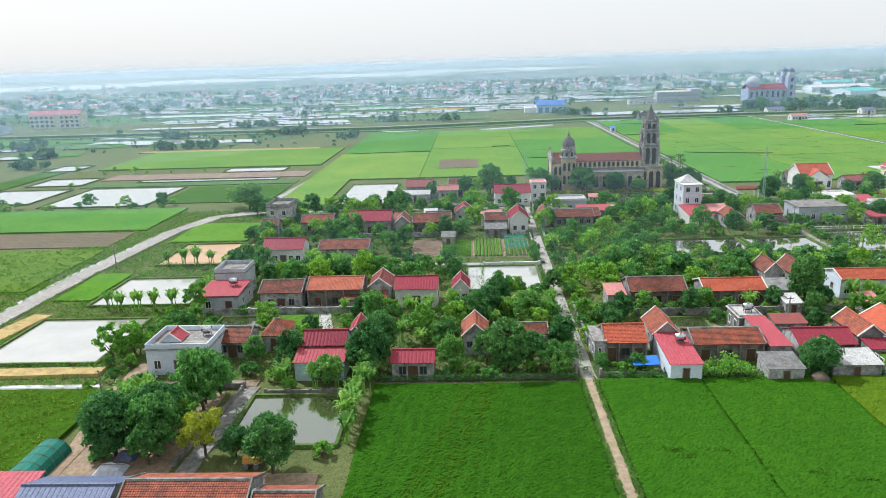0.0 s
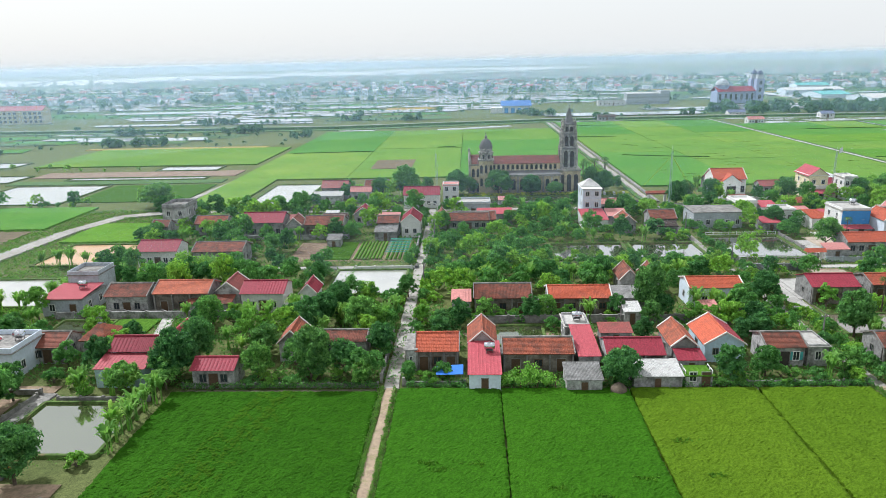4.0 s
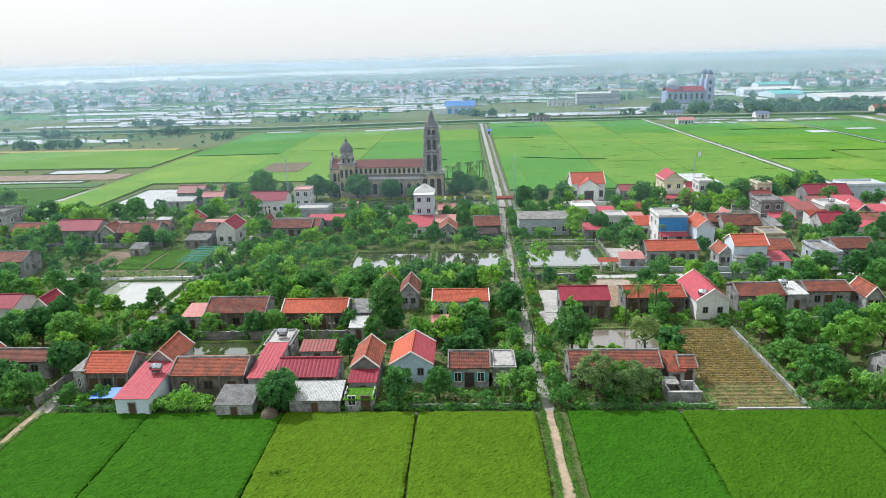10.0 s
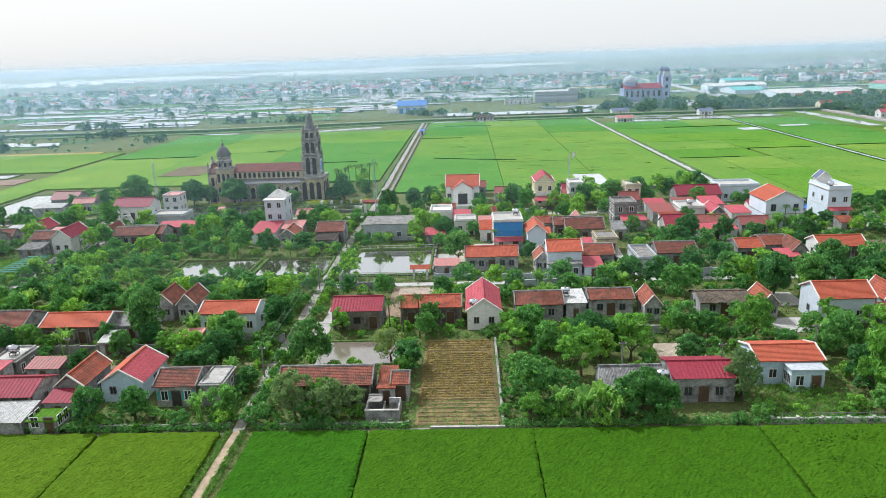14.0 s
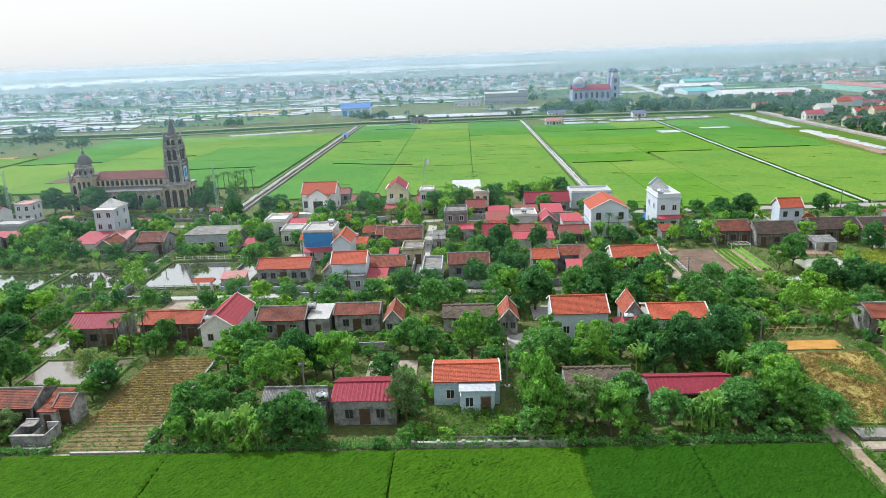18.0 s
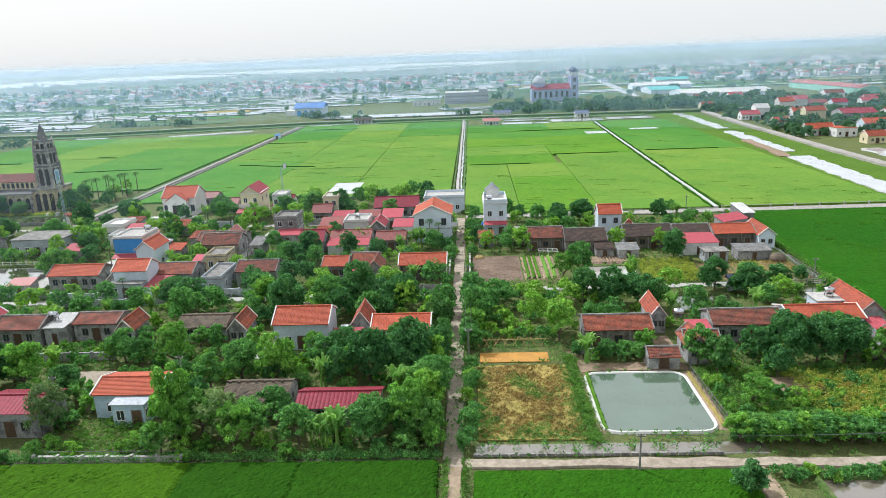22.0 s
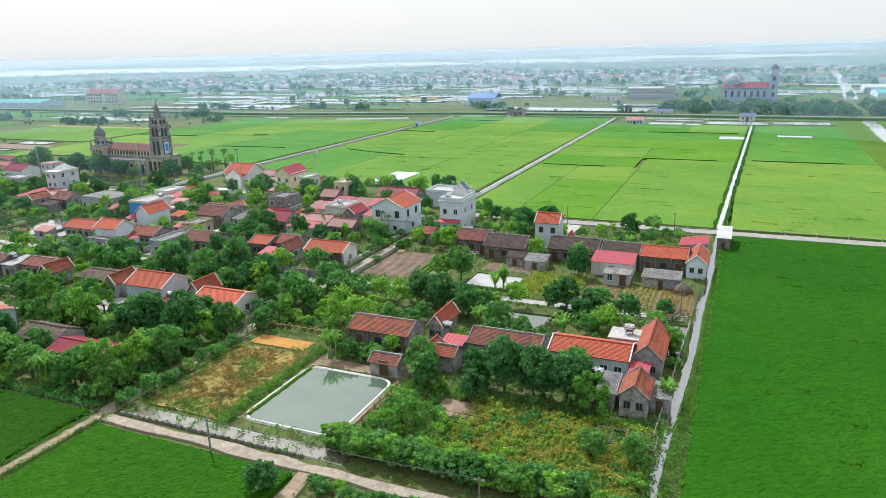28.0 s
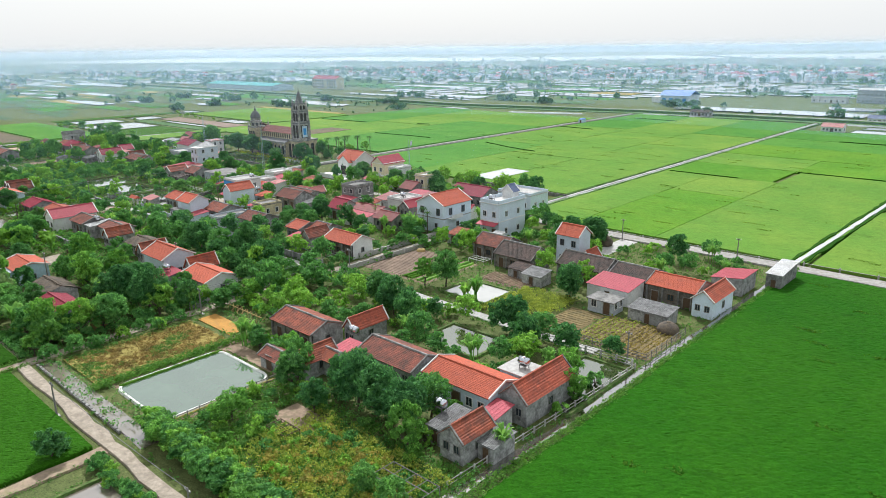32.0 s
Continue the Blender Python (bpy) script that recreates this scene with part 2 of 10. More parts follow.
M["bluew"] = surface("pale_blue_white_wall", (0.62, 0.70, 0.78), 0.8, 0.4, 3.0, 0.14, (0.42, 0.46, 0.5), 0.7, 0.15)
M["blue"] = surface("sky_blue_paint", (0.50, 0.64, 0.74), 0.8, 0.4, 3.0, 0.18, (0.3, 0.36, 0.4), 0.66, 0.2)
M["lavender"] = surface("lavender_paint", (0.36, 0.42, 0.6), 0.85, 0.3, 2.0, 0.15, (0.26, 0.3, 0.42), 0.66, 0.2)
M["mint"] = surface("mint_paint", (0.3, 0.55, 0.45), 0.85, 0.3, 2.0, 0.15, (0.2, 0.36, 0.3), 0.66, 0.2)
M["brightblue"] = surface("bright_blue_paint", (0.05, 0.27, 0.62), 0.6, 0.4, 3.0, 0.12, None, 0.6, 0.1)
M["cream"] = surface("cream_paint", (0.74, 0.66, 0.44), 0.8, 0.3, 3.0, 0.2, (0.45, 0.38, 0.25), 0.64, 0.2)
M["ochre"] = surface("old_ochre_plaster", (0.62, 0.53, 0.34), 0.9, 0.3, 3.0, 0.3, (0.28, 0.25, 0.2), 0.58, 0.4)
M["churchgrey"] = surface("sooty_church_stone", (0.5, 0.48, 0.43), 0.9, 0.4, 2.5, 0.35, (0.17, 0.165, 0.16), 0.51, 0.5)
M["churchdark"] = surface("blackened_stone", (0.2, 0.2, 0.2), 0.9, 0.4, 3.0, 0.4, None, 0.5, 0.5)
M["glass"] = surface("dark_window", (0.035, 0.045, 0.055), 0.25, 0.6, 3.0, 0.3, bump=0, spec=0.6)
# Near-black panel colour for openings: the shade inside them, painted.
M["opening"] = surface("painted_opening_shade", (0.05, 0.045, 0.04), 0.9, 0.5, 3.0, 0.3, bump=0)
# Veranda back walls: darker than the house walls, with darker blotches.
M["veranda"] = surface("dark_mottled_plaster", (0.24, 0.215, 0.18), 0.92, 0.5, 3.0, 0.35, (0.1, 0.09, 0.075), 0.52, 0.3, each=0.3)
M["wood"] = surface("dark_wood", (0.12, 0.075, 0.045), 0.7, 0.8, 9.0, 0.4)
M["turquoise"] = surface("turquoise_shutter_paint", (0.08, 0.38, 0.38), 0.6, 0.8, 6.0, 0.2)
M["concrete"] = surface("pale_concrete", (0.46, 0.45, 0.42), 0.9, 0.25, 2.0, 0.25, (0.28, 0.26, 0.24), 0.6, 0.2)
M["oldconcrete"] = surface("stained_concrete", (0.30, 0.29, 0.27), 0.92, 0.3, 2.0, 0.35, (0.12, 0.12, 0.11), 0.54, 0.3)
M["whiteconcrete"] = surface("fresh_white_concrete", (0.72, 0.71, 0.67), 0.85, 0.3, 2.0, 0.15, (0.5, 0.48, 0.44), 0.66, 0.15)
M["road"] = surface("concrete_road", (0.38, 0.365, 0.335), 0.92, 0.12, 1.4, 0.3, (0.27, 0.24, 0.2), 0.55, 0.2)
M["dirt"] = surface("bare_earth", (0.33, 0.24, 0.165), 0.95, 0.2, 1.5, 0.35, (0.16, 0.15, 0.08), 0.58, 0.5)
M["path"] = surface("earth_track", (0.37, 0.285, 0.2), 0.95, 0.35, 1.6, 0.3, (0.2, 0.2, 0.08), 0.6, 0.4)
M["plough"] = surface("ploughed_soil", (0.26, 0.19, 0.14), 0.95, 0.3, 3.0, 0.4, None, 0.5, 0.8)
M["straw"] = surface("dry_straw", (0.5, 0.37, 0.15), 0.95, 0.4, 5.0, 0.35, (0.26, 0.2, 0.09), 0.56, 0.6)
M["orangestraw"] = surface("drying_rice", (0.55, 0.29, 0.07), 0.95, 0.4, 5.0, 0.25, (0.4, 0.22, 0.08), 0.6, 0.5)
M["steel"] = surface("stainless_steel", (0.6, 0.62, 0.65), 0.25, 0.5, 2.0, 0.1, bump=0, metal=1.0)
M["pole"] = surface("weathered_pole", (0.22, 0.21, 0.2), 0.8, 0.5, 4.0, 0.3)
M["lattice"] = surface("galvanised_steel", (0.42, 0.55, 0.55), 0.5, 0.5, 4.0, 0.2, bump=0, metal=0.3)
M["bluetarp"] = surface("blue_tarpaulin", (0.03, 0.17, 0.62), 0.5, 0.6, 3.0, 0.2)
M["whitetarp"] = surface("white_plastic_sheet", (0.62, 0.65, 0.72), 0.5, 0.6, 3.0, 0.25)
M["greennet"] = surface("green_shade_net", (0.02, 0.2, 0.14), 0.8, 0.6, 5.0, 0.3)
M["trunk"] = surface("tree_bark", (0.14, 0.11, 0.085), 0.95, 0.6, 6.0, 0.4)
M["soilbank"] = surface("grassy_bank", (0.09, 0.16, 0.035), 0.95, 0.3, 2.0, 0.5, (0.2, 0.16, 0.09), 0.6, 0.6)
M["leaf"] = foliage("broad_leaf", (0.05, 0.145, 0.048), (0.2, 0.46, 0.135))
M["leafdark"] = foliage("dark_glossy_leaf", (0.034, 0.108, 0.044), (0.135, 0.345, 0.12))
M["leaflight"] = foliage("young_leaf", (0.08, 0.2, 0.04), (0.27, 0.55, 0.115))
M["leafyellow"] = foliage("yellow_green_leaf", (0.24, 0.28, 0.03), (0.5, 0.55, 0.08), 0.1)
M["leafgrey"] = foliage("feathery_grey_leaf", (0.12, 0.2, 0.085), (0.28, 0.4, 0.185))
M["banana"] = foliage("banana_leaf", (0.13, 0.29, 0.07), (0.3, 0.52, 0.15), 0.2)
M["palm"] = foliage("palm_frond", (0.05, 0.12, 0.04), (0.12, 0.24, 0.08))
M["rice"] = crop("rice_deep_green", (0.02285, 0.08516, 0.004343), (0.03713, 0.1284, 0.006825))
M["ricemid"] = crop("rice_green", (0.03223, 0.09202, 0.004522), (0.05222, 0.1333, 0.00678))
M["ricedark"] = crop("rice_dark_green", (0.01408, 0.05625, 0.003443), (0.02336, 0.08624, 0.00516))
M["ricelight"] = crop("rice_ripening", (0.05141, 0.1098, 0.0054), (0.07895, 0.1568, 0.00945))
M["ricefar"] = crop("rice_yellow_green", (0.108, 0.215, 0.029), (0.153, 0.283, 0.05), patch=0.03, blotch=0.25)
M["ricefar3"] = crop("rice_mid_green", (0.078, 0.195, 0.016), (0.115, 0.262, 0.029), patch=0.03, blotch=0.2)
M["ricefar2"] = crop("rice_fresh_green", (0.06, 0.186, 0.027), (0.094, 0.248, 0.045), patch=0.03, blotch=0.2)
M["grass"] = crop("rough_grass", (0.05, 0.11, 0.015), (0.11, 0.2, 0.03))
M["veg"] = crop("vegetable_bed", (0.04, 0.12, 0.015), (0.11, 0.24, 0.03), 0.7, 0)
M["dryveg"] = crop("dry_weeds", (0.2, 0.17, 0.05), (0.37, 0.31, 0.11))
# Far plots: grass greyed and blued, distance haze put into its colour.
M["fargrass"] = crop("far_grass_hazed", (0.05, 0.105, 0.045), (0.1, 0.17, 0.075))
M["dryleaf"] = foliage("withered_stalks", (0.13, 0.085, 0.04), (0.36, 0.27, 0.1), 0.0, 0.2)
M["ground"] = crop("village_ground", (0.06, 0.085, 0.034), (0.135, 0.165, 0.066), patch=0.12)
M["pond"] = water("pond_water", (0.13, 0.125, 0.08), mirror=0.72)
M["greenpond"] = water("green_pond_water", (0.06, 0.08, 0.03), mirror=0.32)
M["paleponds"] = water("fish_pond_water", (0.095, 0.145, 0.1), 0.05, mirror=0.22)
M["ditchwater"] = water("dark_ditch_water", (0.075, 0.065, 0.045), 0.08, 0.06, 0.5)
M["mudpond"] = water("muddy_water", (0.19, 0.16, 0.125), 0.12, mirror=0.28)
M["orangepond"] = water("silty_orange_water", (0.46, 0.26, 0.1), 0.3, mirror=0.12)
# Far water: the sky's white reflection is painted into the base colour.
M["farwater"] = water("far_water_sky_white", (0.66, 0.67, 0.66), 0.12, 0.02, 0.5)
M["ricetuft"] = foliage("rice_blades_deep", (0.034, 0.12, 0.009), (0.066, 0.2, 0.015), 0.05, 0.25)
M["ricetuftbig"] = foliage("rice_blades_wide_field", (0.036, 0.118, 0.008), (0.066, 0.19, 0.013), 0.05, 0.25)
M["ricetuftdark"] = foliage("rice_blades_dark", (0.014, 0.062, 0.006), (0.034, 0.125, 0.01), 0.05, 0.25)
M["ricetuftmid"] = foliage("rice_blades", (0.045, 0.125, 0.009), (0.085, 0.215, 0.016), 0.05, 0.25)
M["ricetuftlight"] = foliage("rice_blades_ripening", (0.08, 0.145, 0.01), (0.19, 0.305, 0.026), 0.05, 0.25)
M["wild"] = foliage("wild_herbs", (0.058, 0.145, 0.039), (0.15, 0.32, 0.078), 0.0)
# Far trees: the leaf colour carries the blue of distance haze.
M["farleaf"] = foliage("distant_wood_hazed", (0.045, 0.115, 0.068), (0.105, 0.21, 0.12), 0.0)


# Veil sheets imitate haze; its pale blue is put into their tone.
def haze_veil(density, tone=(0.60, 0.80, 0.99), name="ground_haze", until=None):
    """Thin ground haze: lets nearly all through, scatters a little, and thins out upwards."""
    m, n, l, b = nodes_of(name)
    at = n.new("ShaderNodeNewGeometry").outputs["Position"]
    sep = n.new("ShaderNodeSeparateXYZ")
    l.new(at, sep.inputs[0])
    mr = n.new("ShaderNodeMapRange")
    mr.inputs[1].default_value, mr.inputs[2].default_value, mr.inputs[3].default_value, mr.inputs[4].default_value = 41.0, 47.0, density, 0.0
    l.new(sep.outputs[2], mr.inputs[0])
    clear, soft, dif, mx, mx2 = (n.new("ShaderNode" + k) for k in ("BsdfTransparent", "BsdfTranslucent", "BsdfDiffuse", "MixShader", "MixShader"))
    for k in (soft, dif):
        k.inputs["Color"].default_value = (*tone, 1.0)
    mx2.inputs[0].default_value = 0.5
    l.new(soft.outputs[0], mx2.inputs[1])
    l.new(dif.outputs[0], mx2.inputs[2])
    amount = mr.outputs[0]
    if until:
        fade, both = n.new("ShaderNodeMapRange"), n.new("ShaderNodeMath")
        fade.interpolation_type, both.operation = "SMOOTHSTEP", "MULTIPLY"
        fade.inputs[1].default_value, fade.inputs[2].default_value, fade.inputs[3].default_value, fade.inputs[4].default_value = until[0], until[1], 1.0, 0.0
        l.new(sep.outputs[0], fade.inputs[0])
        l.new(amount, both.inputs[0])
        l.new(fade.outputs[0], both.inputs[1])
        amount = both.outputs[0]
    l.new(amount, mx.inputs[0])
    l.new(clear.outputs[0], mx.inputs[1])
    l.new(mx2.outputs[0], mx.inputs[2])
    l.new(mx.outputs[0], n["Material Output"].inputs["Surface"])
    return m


# Bright ponds: the mirrored sky's white is mixed into a silty base colour.
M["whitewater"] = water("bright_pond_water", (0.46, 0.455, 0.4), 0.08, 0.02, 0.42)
M["ploughrow"] = crop("ploughed_ridges", (0.11, 0.095, 0.07), (0.2, 0.165, 0.125), 1.7, 1)
M["herbleaf"] = foliage("garden_herbs", (0.19, 0.25, 0.045), (0.42, 0.48, 0.1), 0.0)
M["lushgrass"] = foliage("lush_bank_grass", (0.07, 0.17, 0.036), (0.17, 0.34, 0.072), 0.0)
M["stubbleleaf"] = foliage("maize_stubble", (0.16, 0.13, 0.035), (0.4, 0.325, 0.095), 0.0, 0.2)
M["ochresoil"] = surface("ochre_garden_soil", (0.25, 0.19, 0.085), 0.95, 0.4, 3.0, 0.4, (0.13, 0.11, 0.055), 0.55, 0.7)
M["amberleaf"] = foliage("turning_leaves", (0.24, 0.2, 0.05), (0.42, 0.38, 0.1), 0.0, 0.2)
M["ricebig"] = crop("rice_wide_field", (0.01886, 0.08541, 0.00402), (0.02974, 0.1265, 0.00603), patch=0.02, blotch=0.22)
# Bank grass: made bluish to carry the haze of the far banks.
M["bankgrass"] = crop("bank_grass", (0.055, 0.12, 0.045), (0.1, 0.185, 0.07))
# Backdrop shore glows; the haze over it is put into its emission colour.
M["farshore"], fn, fl, fb = nodes_of("far_shore_haze_glow")
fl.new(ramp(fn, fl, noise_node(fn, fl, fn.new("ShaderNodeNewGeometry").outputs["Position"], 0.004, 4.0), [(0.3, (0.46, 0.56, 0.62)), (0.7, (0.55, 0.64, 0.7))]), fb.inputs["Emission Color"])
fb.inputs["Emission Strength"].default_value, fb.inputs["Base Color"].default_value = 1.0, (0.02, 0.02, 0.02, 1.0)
# River: white of the reflected sky put into its base colour.
M["river"] = water("broad_river_sky_white", (0.8, 0.81, 0.8), 0.2, 0.02, 0.5)
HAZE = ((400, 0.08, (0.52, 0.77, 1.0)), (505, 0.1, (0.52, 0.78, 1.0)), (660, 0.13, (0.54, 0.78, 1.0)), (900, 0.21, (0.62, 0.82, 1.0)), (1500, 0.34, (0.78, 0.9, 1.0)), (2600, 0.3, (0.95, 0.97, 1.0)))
M["tanconcrete"] = surface("dusty_concrete", (0.43, 0.365, 0.285), 0.92, 0.35, 2.0, 0.35, (0.27, 0.225, 0.165), 0.58, 0.2)
# ---- building tools ----
class Geo:
    """Vertices and faces of one mesh."""

    def __init__(self):
        self.v, self.f = [], []

    def add(self, pts, faces):
        k = len(self.v)
        self.v += [tuple(p) for p in pts]
        self.f += [tuple(k + i for i in f) for f in faces]
        return self

    def box(self, x0, x1, y0, y1, z0, z1):
        return self.add([(x0, y0, z0), (x1, y0, z0), (x1, y1, z0), (x0, y1, z0), (x0, y0, z1), (x1, y0, z1), (x1, y1, z1), (x0, y1, z1)],
                        [(3, 2, 1, 0), (4, 5, 6, 7), (0, 1, 5, 4), (1, 2, 6, 5), (2, 3, 7, 6), (3, 0, 4, 7)])

    def slab(self, a, b, c, d, thick):
        """A board with its upper face a, b, c, d (counter-clockwise from above)."""
        p = [Vector(q) for q in (a, b, c, d)]
        n = (p[1] - p[0]).cross(p[3] - p[0]).normalized() * thick
        return self.add([q - n for q in p] + p, [(3, 2, 1, 0), (4, 5, 6, 7), (0, 1, 5, 4), (1, 2, 6, 5), (2, 3, 7, 6), (3, 0, 4, 7)])

    def prism(self, pts, axis_from, axis_to, axis):
        """A flat outline (two coordinates) drawn out along an axis."""
        def at(p, s):
            return (s, *p) if axis == 0 else (p[0], s, p[1]) if axis == 1 else (*p, s)
        n = len(pts)
        k = [at(p, axis_from) for p in pts] + [at(p, axis_to) for p in pts]
        return self.add(k, [tuple(range(n - 1, -1, -1)), tuple(range(n, 2 * n))] + [(i, (i + 1) % n, n + (i + 1) % n, n + i) for i in range(n)])

    def rod(self, a, b, r0, r1=None, sides=6):
        a, b = Vector(a), Vector(b)
        r1 = r0 if r1 is None else r1
        w = (b - a).normalized()
        u = w.orthogonal().normalized()
        q = w.cross(u)
        ring = [(u * math.cos(2 * math.pi * i / sides) + q * math.sin(2 * math.pi * i / sides)) for i in range(sides)]
        self.add([a + d * r0 for d in ring] + [b + d * r1 for d in ring],
                 [(i, (i + 1) % sides, sides + (i + 1) % sides, sides + i) for i in range(sides)] + [tuple(range(sides - 1, -1, -1)), tuple(range(sides, 2 * sides))])
        return self

    def tube(self, line, r, sides=6):
        """A bent rod along a line of points."""
        p = [Vector(q) for q in line]
        k = len(self.v)
        for i, q in enumerate(p):
            w = (p[min(i + 1, len(p) - 1)] - p[max(i - 1, 0)]).normalized()
            u = w.cross(Vector((0.3, 0.9, 0.2))).normalized()
            t = w.cross(u)
            self.v += [tuple(q + (u * math.cos(2 * math.pi * j / sides) + t * math.sin(2 * math.pi * j / sides)) * r) for j in range(sides)]
        for i in range(len(p) - 1):
            a, b = k + i * sides, k + (i + 1) * sides
            self.f += [(a + j, a + (j + 1) % sides, b + (j + 1) % sides, b + j) for j in range(sides)]
        return self

    def lathe(self, x, y, rings, sides=12, turn=0.0):
        """Rings of (radius, height) round an upright axis."""
        k = len(self.v)
        for r, z in rings:
            self.v += [(x + r * math.cos(turn + 2 * math.pi * i / sides), y + r * math.sin(turn + 2 * math.pi * i / sides), z) for i in range(sides)]
        for j in range(len(rings) - 1):
            a, b = k + j * sides, k + (j + 1) * sides
            self.f += [(a + i, a + (i + 1) % sides, b + (i + 1) % sides, b + i) for i in range(sides)]
        self.f += [tuple(range(k + sides - 1, k - 1, -1)), tuple(range(k + (len(rings) - 1) * sides, k + len(rings) * sides))]
        return self

    def mesh(self, name, mat, smooth=False):
        me = bpy.data.meshes.new(name)
        me.from_pydata(self.v, [], self.f)
        me.materials.append(mat)
        if smooth:
            me.polygons.foreach_set("use_smooth", [True] * len(me.polygons))
        me.update()
        return me


def part(name, geo, mat, parent=None, label="", smooth=False):
    ob = new(name, geo if isinstance(geo, bpy.types.Mesh) else geo.mesh(name, M[mat] if isinstance(mat, str) else mat, smooth))
    ob.parent = parent
    if label:
        ob["label"] = label
    return ob


def thing(name, x, y, label, category, group="", z=0.0, turn=0.0, kind=""):
    ob = new(name)
    ob.empty_display_size = 0.5
    ob.matrix_world = pose(x, y, z, 0, 0, turn)
    return tagged(ob, label, category, group, kind)


blocked = []


def keep_clear(x0, x1, y0, y1, pad=0.3):
    blocked.append((min(x0, x1) - pad, max(x0, x1) + pad, min(y0, y1) - pad, max(y0, y1) + pad))


def free_at(x, y, r=0.0):
    return all(not (a - r < x < b + r and c - r < y < d + r) for a, b, c, d in blocked)


def strip(name, pts, width, z0, z1, mat, label="", category="road", kind="structure", wob=0.0, seed=1, clear=True):
    """A lane along a line of (x, y) points with a slightly uneven edge."""
    g, rnd = Geo(), random.Random(seed)
    line = []
    for (ax, ay), (bx, by) in zip(pts, pts[1:]):
        n = max(1, int(math.hypot(bx - ax, by - ay) / 3.0))
        line += [(ax + (bx - ax) * i / n, ay + (by - ay) * i / n) for i in range(n)]
        if clear:
            for i in range(n + 1):
                px, py = ax + (bx - ax) * i / n, ay + (by - ay) * i / n
                keep_clear(px - width / 2, px + width / 2, py - width / 2, py + width / 2, 0.1)
    line.append(pts[-1])
    v = []
    for i, (x, y) in enumerate(line):
        a, b = line[max(0, i - 1)], line[min(len(line) - 1, i + 1)]
        d = Vector((b[0] - a[0], b[1] - a[1])).normalized()
        nx, ny = -d.y, d.x
        w0, w1 = width / 2 + rnd.uniform(-wob, wob), width / 2 + rnd.uniform(-wob, wob)
        v += [(x + nx * w0, y + ny * w0, z0), (x + nx * (w0 - 0.1), y + ny * (w0 - 0.1), z1), (x - nx * (w1 - 0.1), y - ny * (w1 - 0.1), z1), (x - nx * w1, y - ny * w1, z0)]
    f = []
    for i in range(len(line) - 1):
        for k in range(3):
            f.append((4 * i + k, 4 * i + k + 1, 4 * i + 5 + k, 4 * i + 4 + k))
    f += [(3, 2, 1, 0), tuple(len(v) - 4 + k for k in range(4))]
    g.add(v, [tuple(reversed(q)) for q in f])
    return tagged(part(name, g, mat), label, category, "", kind)


def sheet(name, x0, x1, y0, y1, z, mat, label="", category="field", kind="structure", step=2.0, rough=0.0, skirt=0.0, seed=3, clear=True, slope=0.0):
    """A patch of ground or crop: a fine grid with a lumpy top and, if wanted, sides that go down to the soil."""
    nx, ny = max(1, int((x1 - x0) / step)), max(1, int((y1 - y0) / step))
    xs, ys = np.linspace(x0, x1, nx + 1), np.linspace(y0, y1, ny + 1)
    rng = np.random.default_rng(seed)
    gx, gy = np.meshgrid(xs, ys)
    gz = np.full(gx.shape, z) + rng.uniform(-rough, rough, gx.shape)
    gx[1:-1, 1:-1] += rng.uniform(-0.25, 0.25, gx[1:-1, 1:-1].shape) * step
    gy[1:-1, 1:-1] += rng.uniform(-0.25, 0.25, gy[1:-1, 1:-1].shape) * step
    v = np.stack([gx.ravel(), gy.ravel(), gz.ravel()], 1)
    i = np.arange(nx * ny)
    a = (i // nx) * (nx + 1) + i % nx
    f = np.stack([a, a + 1, a + nx + 2, a + nx + 1], 1)
    g = Geo()
    g.v, g.f = [tuple(p) for p in v.tolist()], [tuple(q) for q in f.tolist()]
    if skirt:
        edge = list(range(nx + 1)) + [(nx + 1) * k + nx for k in range(1, ny + 1)] + [(nx + 1) * ny + k for k in range(nx - 1, -1, -1)] + [(nx + 1) * k for k in range(ny - 1, 0, -1)]
        base = len(g.v)
        g.v += [(g.v[e][0], g.v[e][1], z - skirt) for e in edge]
        n = len(edge)
        g.f += [(base + k, base + (k + 1) % n, edge[(k + 1) % n], edge[k]) for k in range(n)]
    if clear:
        keep_clear(x0, x1, y0, y1, 0.2)
    return tagged(part(name, g, mat), label, category, "", kind)


